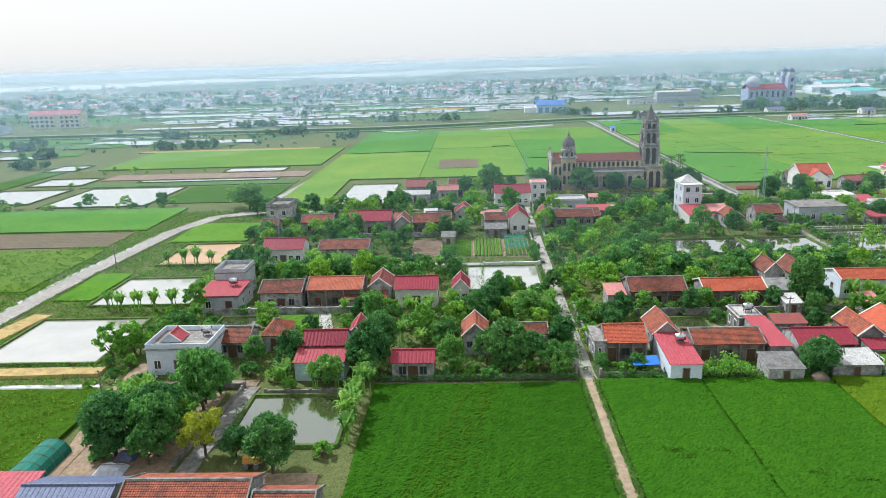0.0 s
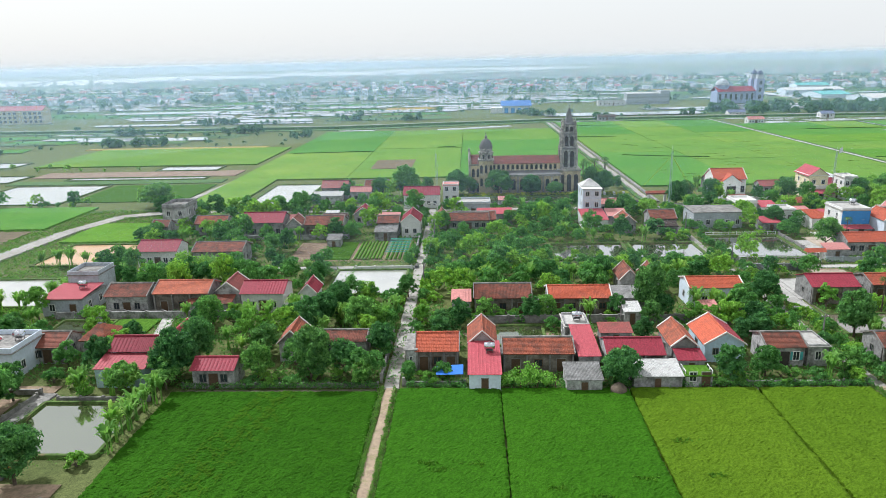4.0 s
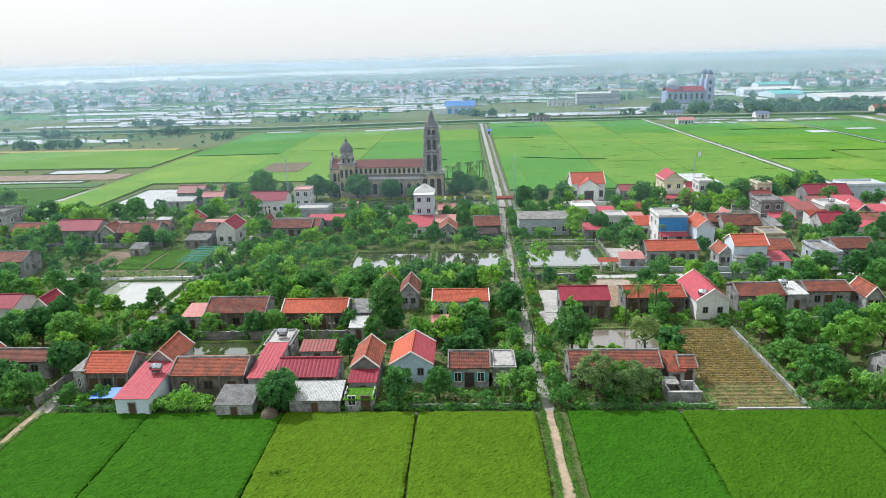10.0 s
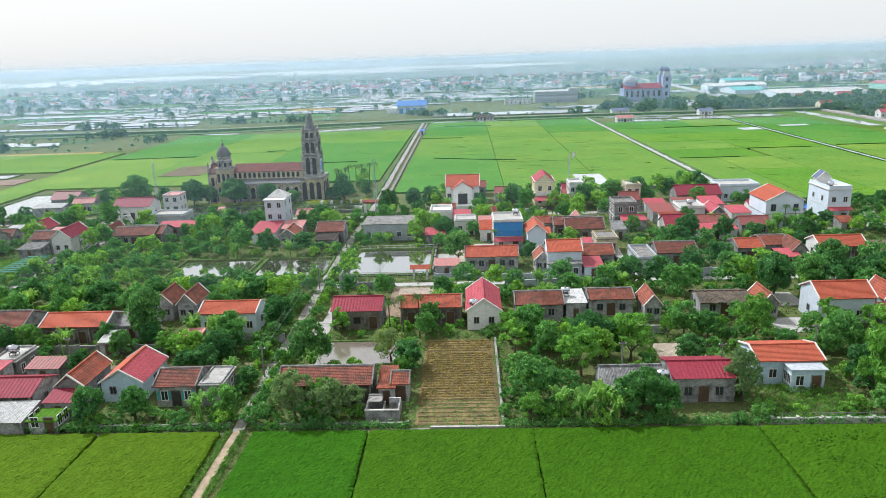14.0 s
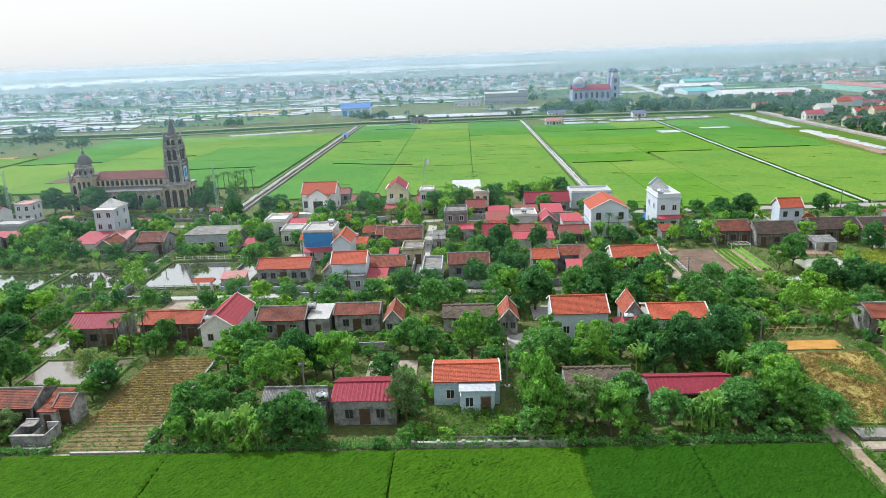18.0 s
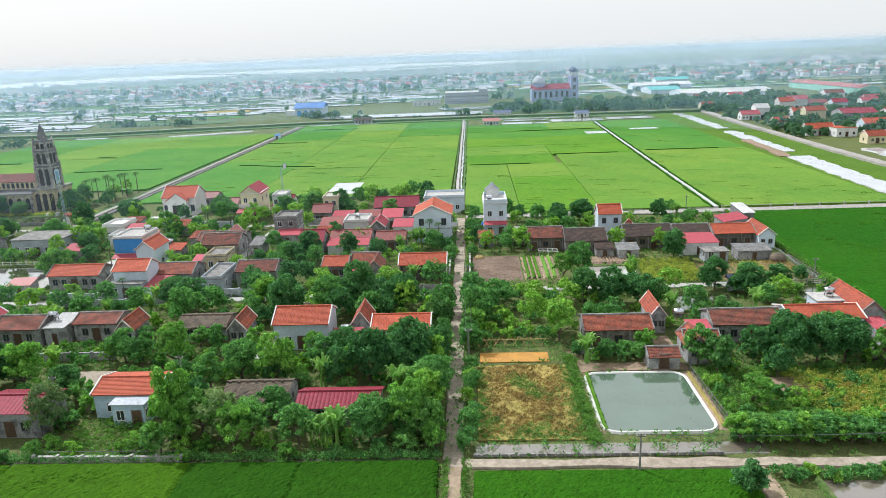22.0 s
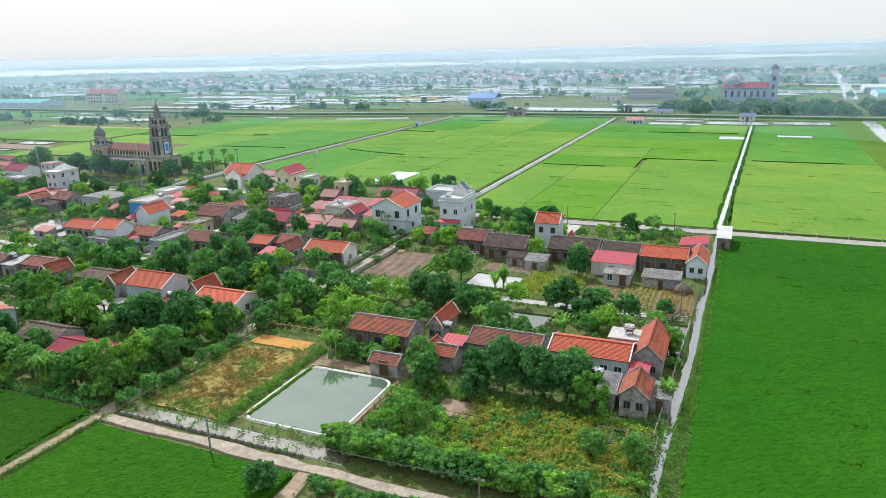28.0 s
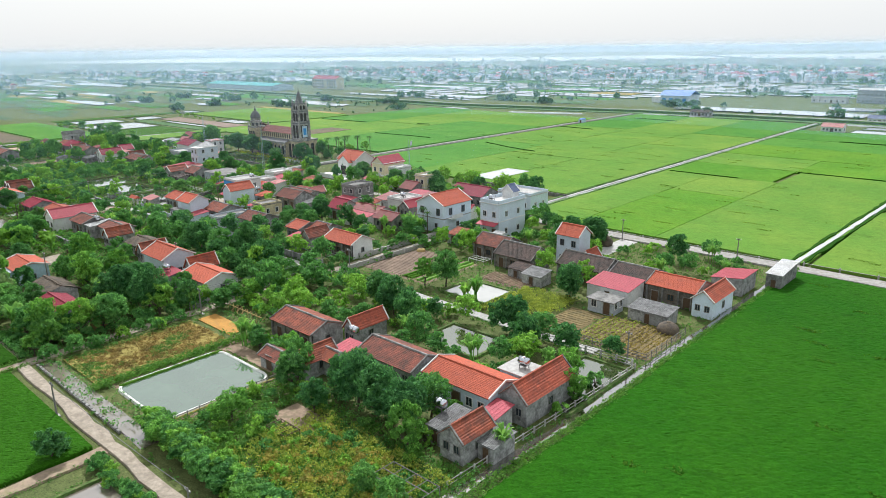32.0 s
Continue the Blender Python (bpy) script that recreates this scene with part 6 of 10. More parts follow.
# ---- the old church ----
church = thing("church", 44.3, 230.5, "old ochre church with sooty bell tower, red roof and dome", "church")
NX0, NX1 = -11.4, 10.6
part("nave_wall", Geo().box(NX0, NX1, -3.6, 3.6, 0, 9.4), "ochre", church)
slope("nave_roof", church, "churchroof", (NX0, -4.1, 9.2), (NX1, -4.1, 9.2), (NX1, 0, 11.3), (NX0, 0, 11.3))
slope("nave_roof", church, "churchroof", (NX1, 4.1, 9.2), (NX0, 4.1, 9.2), (NX0, 0, 11.3), (NX1, 0, 11.3))
for s in (-1, 1):
    part("aisle_wall", Geo().box(NX0, NX1, min(s * 3.6, s * 7.0), max(s * 3.6, s * 7.0), 0, 6.0), "ochre", church)
    part("aisle_roof", Geo().slab((NX0, s * 7.3, 6.0), (NX1, s * 7.3, 6.0), (NX1, s * 3.6, 6.9), (NX0, s * 3.6, 6.9), 0.12) if s < 0 else
         Geo().slab((NX1, s * 7.3, 6.0), (NX0, s * 7.3, 6.0), (NX0, s * 3.6, 6.9), (NX1, s * 3.6, 6.9), 0.12), "churchdark", church)
    part("cornice", Geo().box(NX0, NX1, min(s * 7.0, s * 7.25), max(s * 7.0, s * 7.25), 5.5, 6.05), "churchgrey", church)


def arch(x, y, z, w, h, face="f", deep=0.12):
    """An arched opening with its surround, on a wall facing -y, -x or +x."""
    pts = [(-w / 2, 0), (w / 2, 0)] + [(w / 2 * math.cos(a), h - w / 2 + w / 2 * math.sin(a)) for a in [math.pi * k / 6 for k in range(7)]]
    g = Geo()
    if face == "f":
        g.prism([(x + p, z + q) for p, q in pts], y - deep, y - 0.004, 1)
    elif face == "b":
        g.prism([(x + p, z + q) for p, q in pts], y + 0.004, y + deep, 1)
    else:
        s = -1 if face == "l" else 1
        lo, hi = sorted((x + s * 0.004, x + s * deep))
        g.prism([(y + p, z + q) for p, q in pts], lo, hi, 0)
    return g


for k in range(14):
    x = -10.6 + k * 1.52
    for s, fc in ((-1, "f"), (1, "b")):
        part("clerestory_window", arch(x, s * 3.6, 7.3, 0.75, 1.5, fc), "glass", church)
        part("pilaster", Geo().box(x + 0.6, x + 0.92, min(s * 3.6, s * 3.85), max(s * 3.6, s * 3.85), 6.9, 9.2), "cream", church)
for k in range(8):
    x = -9.8 + k * 2.7
    for s, fc in ((-1, "f"), (1, "b")):
        part("aisle_window", arch(x, s * 7.0, 1.2, 1.2, 3.4, fc), "glass", church)
        part("buttress", Geo().prism([(s * 7.0, 0), (s * 7.6, 0), (s * 7.45, 4.4), (s * 7.0, 5.4)], x + 1.1, x + 1.6, 0), "churchgrey", church)
# sanctuary with its dome
part("sanctuary_wall", Geo().box(-18.4, NX0, -5.2, 5.2, 0, 9.2), "ochre", church)
part("sanctuary_cornice", Geo().box(-18.7, NX0 + 0.2, -5.5, 5.5, 8.9, 9.4), "churchgrey", church)
slope("sanctuary_roof", church, "churchroof", (-18.4, -5.3, 9.4), (-14.8, -5.3, 9.4), (-14.8, 0, 11.8), (-18.4, 0, 11.8))
slope("sanctuary_roof", church, "churchroof", (-14.8, 5.3, 9.4), (-18.4, 5.3, 9.4), (-18.4, 0, 11.8), (-14.8, 0, 11.8))
part("end_gable", Geo().prism([(-5.2, 9.3), (5.2, 9.3), (0.5, 12.6), (0.3, 13.8), (-0.3, 13.8), (-0.5, 12.6)], -18.9, -18.4, 0), "churchgrey", church)
for y in (-4.9, 4.9):
    part("pinnacle", Geo().lathe(-18.4, y, [(0.45, 0), (0.45, 10.0), (0.6, 10.1), (0.1, 12.4)], 6), "churchgrey", church)
for k in range(2):
    part("sanctuary_window", arch(-17.3 + k * 1.5, -5.2, 5.2, 0.9, 2.6), "glass", church)
    part("sanctuary_door", arch(-17.3 + k * 1.5, -5.2, 0.2, 0.9, 3.0), "glass", church)
DX = -13.2
part("dome_turret", Geo().box(DX - 2.3, DX + 2.3, -6.9, -2.3, 0, 10.6), "ochre", church)
part("turret_cornice", Geo().box(DX - 2.6, DX + 2.6, -7.2, -2.0, 10.5, 11.0), "churchgrey", church)
for k in range(3):
    for z in (2.4, 6.6):
        part("turret_window", arch(DX - 1.5 + k * 1.5, -6.9, z, 0.8, 2.6), "glass", church)
part("drum", Geo().lathe(DX, -4.6, [(2.2, 11.0), (2.2, 12.9), (2.5, 13.0), (2.5, 13.3), (2.05, 13.4), (1.95, 14.3), (2.2, 14.4)], 12), "churchgrey", church)
for k in range(8):
    a = 2 * math.pi * (k + 0.5) / 8
    part("drum_window", Geo().box(-0.3, 0.3, -0.06, 0.06, 11.3, 12.5), "glass", church).matrix_local = pose(DX + 2.2 * math.cos(a), -4.6 + 2.2 * math.sin(a), 0, 0, 0, 90 + math.degrees(a))
part("dome", Geo().lathe(DX, -4.6, [(2.15, 14.4), (2.1, 15.1), (1.85, 15.9), (1.4, 16.7), (0.8, 17.3), (0.35, 17.5), (0.35, 17.9), (0.5, 18.0), (0.05, 18.7)], 12), "churchdark", church)
part("cross", Geo().box(DX - 0.06, DX + 0.06, -4.66, -4.54, 18.6, 19.5).box(DX - 0.35, DX + 0.35, -4.65, -4.55, 19.05, 19.17), "churchdark", church)
# bell tower
TX, TY = 13.5, -2.0
part("tower_base", Geo().box(TX - 3.6, TX + 3.6, TY - 3.2, TY + 6.0, 0, 6.8), "ochre", church)
part("tower_cornice", Geo().box(TX - 3.9, TX + 3.9, TY - 3.5, TY + 6.3, 6.6, 7.2), "churchgrey", church)
# Tower arches are raised panels; their inner shade is the dark colour.
for k in range(3):
    part("tower_door", arch(TX - 2.2 + k * 2.2, TY - 3.2, 0.2, 1.35, 5.4), "opening", church, "arched doorway with its deep shade painted dark")
    part("tower_door", arch(TX + 3.6, TY - 1.6 + k * 2.6, 0.2, 1.35, 5.4, "r"), "opening", church, "arched doorway with its deep shade painted dark")
tiers = [(7.2, 13.5, 2.45), (13.8, 18.2, 2.15), (18.4, 21.2, 1.85)]
for z0, z1, w in tiers:
    part("tower_stage", Geo().box(TX - w, TX + w, TY + 1.0 - w, TY + 1.0 + w, z0, z1), "churchgrey", church)
    part("stage_cornice", Geo().box(TX - w - 0.25, TX + w + 0.25, TY + 1.0 - w - 0.25, TY + 1.0 + w + 0.25, z1 - 0.1, z1 + 0.25), "churchdark", church)
    for sx in (-1, 1):
        for sy in (-1, 1):
            part("corner_pier", Geo().lathe(TX + sx * w, TY + 1.0 + sy * w, [(0.45, z0), (0.42, z1 + 0.3), (0.52, z1 + 0.4), (0.4, z1 + 0.6), (0.05, z1 + 1.9)], 6), "churchgrey", church)
    # Belfry openings: dark panels on the wall in place of shaded hollows.
    for k in (-1, 1):
        for fc in "fbr":
            h = z1 - z0 - 1.2
            if fc in "fb":
                s = -1 if fc == "f" else 1
                part("belfry_opening", arch(TX + k * w * 0.4, TY + 1.0 + s * w, z0 + 0.6, w * 0.5, h, fc), "opening", church)
            else:
                part("belfry_opening", arch(TX + w, TY + 1.0 + k * w * 0.4, z0 + 0.6, w * 0.5, h, "r"), "opening", church)
                part("belfry_opening", arch(TX - w, TY + 1.0 + k * w * 0.4, z0 + 0.6, w * 0.5, h, "l"), "opening", church)
part("tower_banner", Geo().box(TX + 2.52, TX + 2.62, TY - 0.2, TY + 2.2, 8.0, 12.4), "blue", church, "pale blue banner with a darker blue shape")
part("banner_shape", Geo().box(TX + 2.62, TX + 2.66, TY + 0.3, TY + 1.7, 9.0, 11.6), "brightblue", church)
part("spire", Geo().lathe(TX, TY + 1.0, [(1.9, 21.4), (1.5, 21.9), (1.15, 23.2), (0.6, 25.2), (0.12, 26.4)], 8), "churchdark", church)
part("spire_cross", Geo().box(TX - 0.06, TX + 0.06, TY + 0.94, TY + 1.06, 26.3, 27.6).box(TX - 0.4, TX + 0.4, TY + 0.95, TY + 1.05, 26.95, 27.07), "churchdark", church)
keep_clear(25, 63, 221, 238, 1.0)
# ---- trees and plants ----
def leaf_quads(rng, centres, radii, per, size, squash=0.8, droop=0.25):
    """Small leaves, in the shell of each clump, as loose four-cornered faces."""
    k = len(centres)
    c, r = np.repeat(centres, per, 0), np.repeat(radii, per)[:, None]
    d = rng.normal(size=(k * per, 3))
    d /= np.linalg.norm(d, axis=1)[:, None]
    d[:, 2] = np.where(d[:, 2] < -0.45, -d[:, 2], d[:, 2])
    p = c + d * r * rng.uniform(0.72, 1.08, (k * per, 1)) * np.array([1, 1, squash])
    nrm = d + rng.normal(scale=0.55, size=d.shape)
    nrm /= np.linalg.norm(nrm, axis=1)[:, None]
    u = np.cross(nrm, rng.normal(size=d.shape))
    u /= np.linalg.norm(u, axis=1)[:, None]
    w = np.cross(nrm, u)
    s = (size if np.isscalar(size) else np.repeat(size, per)[:, None]) * rng.uniform(0.6, 1.3, (k * per, 1))
    drop = np.array([0, 0, -droop]) * s
    quad = np.stack([p - u * s, p - w * s * 0.55 + drop * 0.3, p + u * s + drop, p + w * s * 0.55 + drop * 0.3], 1)
    return quad.reshape(-1, 3)


def leaf_tips(rng, centres, radii, per, size, squash=0.8):
    """Small pointed leaves round each tuft, one three-cornered face a leaf, denser on the upper side."""
    k = len(centres)
    c, r = np.repeat(centres, per, 0), np.repeat(radii, per)[:, None]
    d = rng.normal(size=(k * per, 3))
    d /= np.linalg.norm(d, axis=1)[:, None]
    d[:, 2] = np.where(d[:, 2] < -0.3, -d[:, 2], d[:, 2])
    p = c + d * r * rng.uniform(0.55, 1.12, (k * per, 1)) * np.array([1, 1, squash])
    nrm = d * np.array([1, 1, 1.1]) + rng.normal(scale=0.5, size=d.shape)
    nrm /= np.linalg.norm(nrm, axis=1)[:, None]
    u = np.cross(nrm, rng.normal(size=d.shape))
    u /= np.linalg.norm(u, axis=1)[:, None]
    w = np.cross(nrm, u)
    s = size * rng.uniform(0.6, 1.35, (k * per, 1))
    return np.stack([p - u * s * 0.9 - w * s * 0.5, p - u * s * 0.5 + w * s * 0.62, p + u * s * 1.15 + np.array([0, 0, -0.3]) * s], 1).reshape(-1, 3)


def quads_mesh(name, pts, mat, corners=4):
    n = len(pts) // corners
    me = bpy.data.meshes.new(name)
    me.vertices.add(len(pts))
    me.vertices.foreach_set("co", np.asarray(pts, np.float32).ravel())
    me.loops.add(len(pts))
    me.loops.foreach_set("vertex_index", np.arange(len(pts), dtype=np.int32))
    me.polygons.add(n)
    me.polygons.foreach_set("loop_start", np.arange(0, len(pts), corners, dtype=np.int32))
    me.materials.append(mat)
    me.update()
    me.validate()
    return me


def crown_clumps(rng, r, h, z, n, spread=1.0):
    """Leaf tufts on the skin of a few uneven lobes, with a thinner heart."""
    lobes = [(0.0, 0.0, z + h * 0.08, r * 0.74, h * 0.46)]
    for k in range(int(rng.integers(3, 6))):
        a, q = rng.uniform(0, 2 * math.pi), r * rng.uniform(0.28, 0.5) * spread
        lobes.append((q * math.cos(a), q * math.sin(a), z + h * rng.uniform(-0.2, 0.2), r * rng.uniform(0.42, 0.58), h * rng.uniform(0.24, 0.36)))
    out, rad = [], []
    while len(out) < n:
        x, y, lz, lr, lh = lobes[0 if rng.random() < 0.35 else int(rng.integers(len(lobes)))]
        d = rng.normal(size=3)
        d /= np.linalg.norm(d)
        if d[2] < -0.6:
            d[2] *= -1
        k = rng.uniform(0.72, 1.0)
        p = (x + d[0] * lr * k, y + d[1] * lr * k, lz + d[2] * lh * k)
        if p[2] > z - h * 0.46:
            out.append(p)
            rad.append(r * rng.uniform(0.13, 0.26))
    return np.array(out), np.array(rad)


def trunk_mesh(rng, high, r, spread, name="trunk"):
    g = Geo()
    top = Vector((rng.uniform(-0.2, 0.2), rng.uniform(-0.2, 0.2), high * 0.5))
    g.rod((0, 0, -0.1), top, r, r * 0.7, 7)
    for k in range(5):
        a = 2 * math.pi * k / 5 + rng.uniform(-0.4, 0.4)
        e = top + Vector((math.cos(a) * spread * 0.55, math.sin(a) * spread * 0.55, high * rng.uniform(0.25, 0.42)))
        g.rod(top - Vector((0, 0, 0.15)), e, r * 0.5, r * 0.18, 5)
    return g.mesh(name, M["trunk"])


def tree_kind(seed, mat, r=2.6, h=4.0, z=3.0, clumps=20, per=62, size=0.27, squash=0.85, spread=1.0):
    rng = np.random.default_rng(seed)
    c, rad = crown_clumps(rng, r, h, z, clumps, spread)
    pts = leaf_tips(rng, c, rad, per, size, squash)
    few = leaf_tips(rng, c, rad * 1.1, max(16, per // 2), size * 1.2, squash)
    return trunk_mesh(random.Random(seed), z, 0.16, r), quads_mesh("crown", pts, M[mat], 3), (few, mat)


KINDS = {}
for i in range(5):
    KINDS.setdefault("round", []).append(tree_kind(20 + i, "leafdark", 2.6, 4.6, 2.35, 60, 62, 0.2, spread=0.75))
    KINDS.setdefault("broad", []).append(tree_kind(40 + i, "leaf", 2.7, 4.6, 2.45, 52, 62, 0.2))
    KINDS.setdefault("bush", []).append(tree_kind(60 + i, "leaf", 1.5, 2.0, 0.75, 22, 46, 0.17))
    KINDS.setdefault("lightbush", []).append(tree_kind(80 + i, "leaflight", 1.5, 1.9, 0.75, 22, 46, 0.17))
    KINDS.setdefault("light", []).append(tree_kind(100 + i, "leaflight", 2.3, 4.2, 2.4, 40, 62, 0.18))
for i in range(4):
    KINDS.setdefault("biground", []).append(tree_kind(220 + i, "leafdark", 2.65, 4.6, 2.35, 150, 64, 0.15, spread=0.62))
    KINDS.setdefault("bigbroad", []).append(tree_kind(240 + i, "leaf", 2.65, 4.6, 2.4, 100, 64, 0.155))
for i in range(2):
    KINDS.setdefault("grey", []).append(tree_kind(120 + i, "leafgrey", 2.7, 4.4, 2.5, 56, 66, 0.15))
    KINDS.setdefault("yellow", []).append(tree_kind(140 + i, "leafyellow", 2.4, 3.2, 2.4, 44, 64, 0.17))
TREE_WORDS = {"round": ("dense round dark green fruit tree", "tree"), "broad": ("leafy broad green garden tree", "tree"), "bush": ("leafy green garden shrub", "shrub"),
              "lightbush": ("bright light green shrub", "shrub"), "light": ("light green young tree with an open crown", "tree"), "grey": ("feathery grey-green tree with a loose crown", "tree"),
              "yellow": ("yellow-green flowering garden tree", "tree")}
count_of, joined = {}, {}


def tree(kind, x, y, r=2.6, high=1.0, label="", apart=True):
    """A tree of a kind with a crown of radius r; high stretches it upwards. Those not apart go into the joined gardens."""
    words, cat = TREE_WORDS[kind]
    if kind in ("round", "broad") and r >= 3.0 and apart:
        kind = "big" + kind
    k = count_of[kind] = count_of.get(kind, -1) + 1
    trunk, crown, (few, mat) = KINDS[kind][k % len(KINDS[kind])]
    base = {"bush": 1.5, "lightbush": 1.5, "light": 2.3, "yellow": 2.4}.get(kind, 2.65)
    s = r / base
    m = pose(x, y, 0, 0, 0, (k * 137.5) % 360) @ Matrix.Diagonal((s, s, s * high, 1))
    if not apart:
        joined.setdefault(mat, []).append(few @ np.array(m.to_3x3()).T + np.array(m.translation))
        return None
    ob = thing("tree" if cat == "tree" else "shrub", x, y, label or words, cat)
    ob.matrix_world = m
    part("trunk", trunk, None, ob)
    part("crown", crown, None, ob)
    return ob


def blade(g, at, way, length, width, rise, drop, n=5, fold=0.25):
    """One long arching leaf."""
    side = Vector((-way.y, way.x, 0))
    rows = []
    for i in range(n + 1):
        s = i / n
        p = Vector(at) + way * (length * s * (1 - 0.25 * s)) + Vector((0, 0, rise * math.sin(s * 2.0) - drop * s * s))
        w = width * (0.25 + math.sin(min(1.0, s * 1.1 + 0.1) * math.pi) * 0.75) * 0.5
        rows += [p - side * w + Vector((0, 0, fold * w)), p, p + side * w + Vector((0, 0, fold * w))]
    f = []
    for i in range(n):
        a = 3 * i
        f += [(a, a + 1, a + 4, a + 3), (a + 1, a + 2, a + 5, a + 4)]
    g.add(rows, f)


BANANA = []
for i in range(3):
    rnd = random.Random(300 + i)
    st, lv = Geo(), Geo()
    for s in range(4):
        bx, by = (rnd.uniform(-0.8, 0.8), rnd.uniform(-0.7, 0.7)) if s else (0, 0)
        hh = rnd.uniform(1.4, 2.3)
        st.rod((bx, by, -0.05), (bx, by, hh), 0.12, 0.07, 6)
        for k in range(11):
            a = k * 2.4 + rnd.uniform(-0.3, 0.3)
            blade(lv, (bx, by, hh), Vector((math.cos(a), math.sin(a), 0)), rnd.uniform(1.2, 2.1), rnd.uniform(0.34, 0.5), rnd.uniform(1.3, 2.4), rnd.uniform(0.1, 0.9))
    BANANA.append((st.mesh("stem", M["banana"]), lv.mesh("leaves", M["banana"])))
PALM = []
for i in range(2):
    rnd = random.Random(340 + i)
    st, lv = Geo(), Geo()
    st.rod((0, 0, -0.1), (rnd.uniform(-0.3, 0.3), 0.1, 6.2), 0.13, 0.09, 7)
    for k in range(13):
        a = k * 2.4
        way = Vector((math.cos(a), math.sin(a), 0))
        for q in (-1, 0, 1):
            blade(lv, (0, 0.1, 6.2), Vector((math.cos(a + q * 0.16), math.sin(a + q * 0.16), 0)), rnd.uniform(1.5, 2.0), 0.16, rnd.uniform(0.4, 1.0), rnd.uniform(0.8, 1.6), 4)
    PALM.append((st.mesh("trunk", M["trunk"]), lv.mesh("fronds", M["palm"])))


def banana(x, y, s=1.0):
    k = count_of["b"] = count_of.get("b", -1) + 1
    ob = thing("banana_plant", x, y, "clump of banana plants with broad arching leaves", "banana plant")
    ob.matrix_world = pose(x, y, 0, 0, 0, k * 77) @ Matrix.Diagonal((s, s, s, 1))
    part("stem", BANANA[k % 3][0], None, ob)
    part("leaves", BANANA[k % 3][1], None, ob)


def palm(x, y, s=1.0):
    k = count_of["p"] = count_of.get("p", -1) + 1
    ob = thing("areca_palm", x, y, "slender areca palm with a tuft of fronds", "palm")
    ob.matrix_world = pose(x, y, 0, 0, 0, k * 77) @ Matrix.Diagonal((s, s, s, 1))
    part("trunk", PALM[k % 2][0], None, ob)
    part("fronds", PALM[k % 2][1], None, ob)


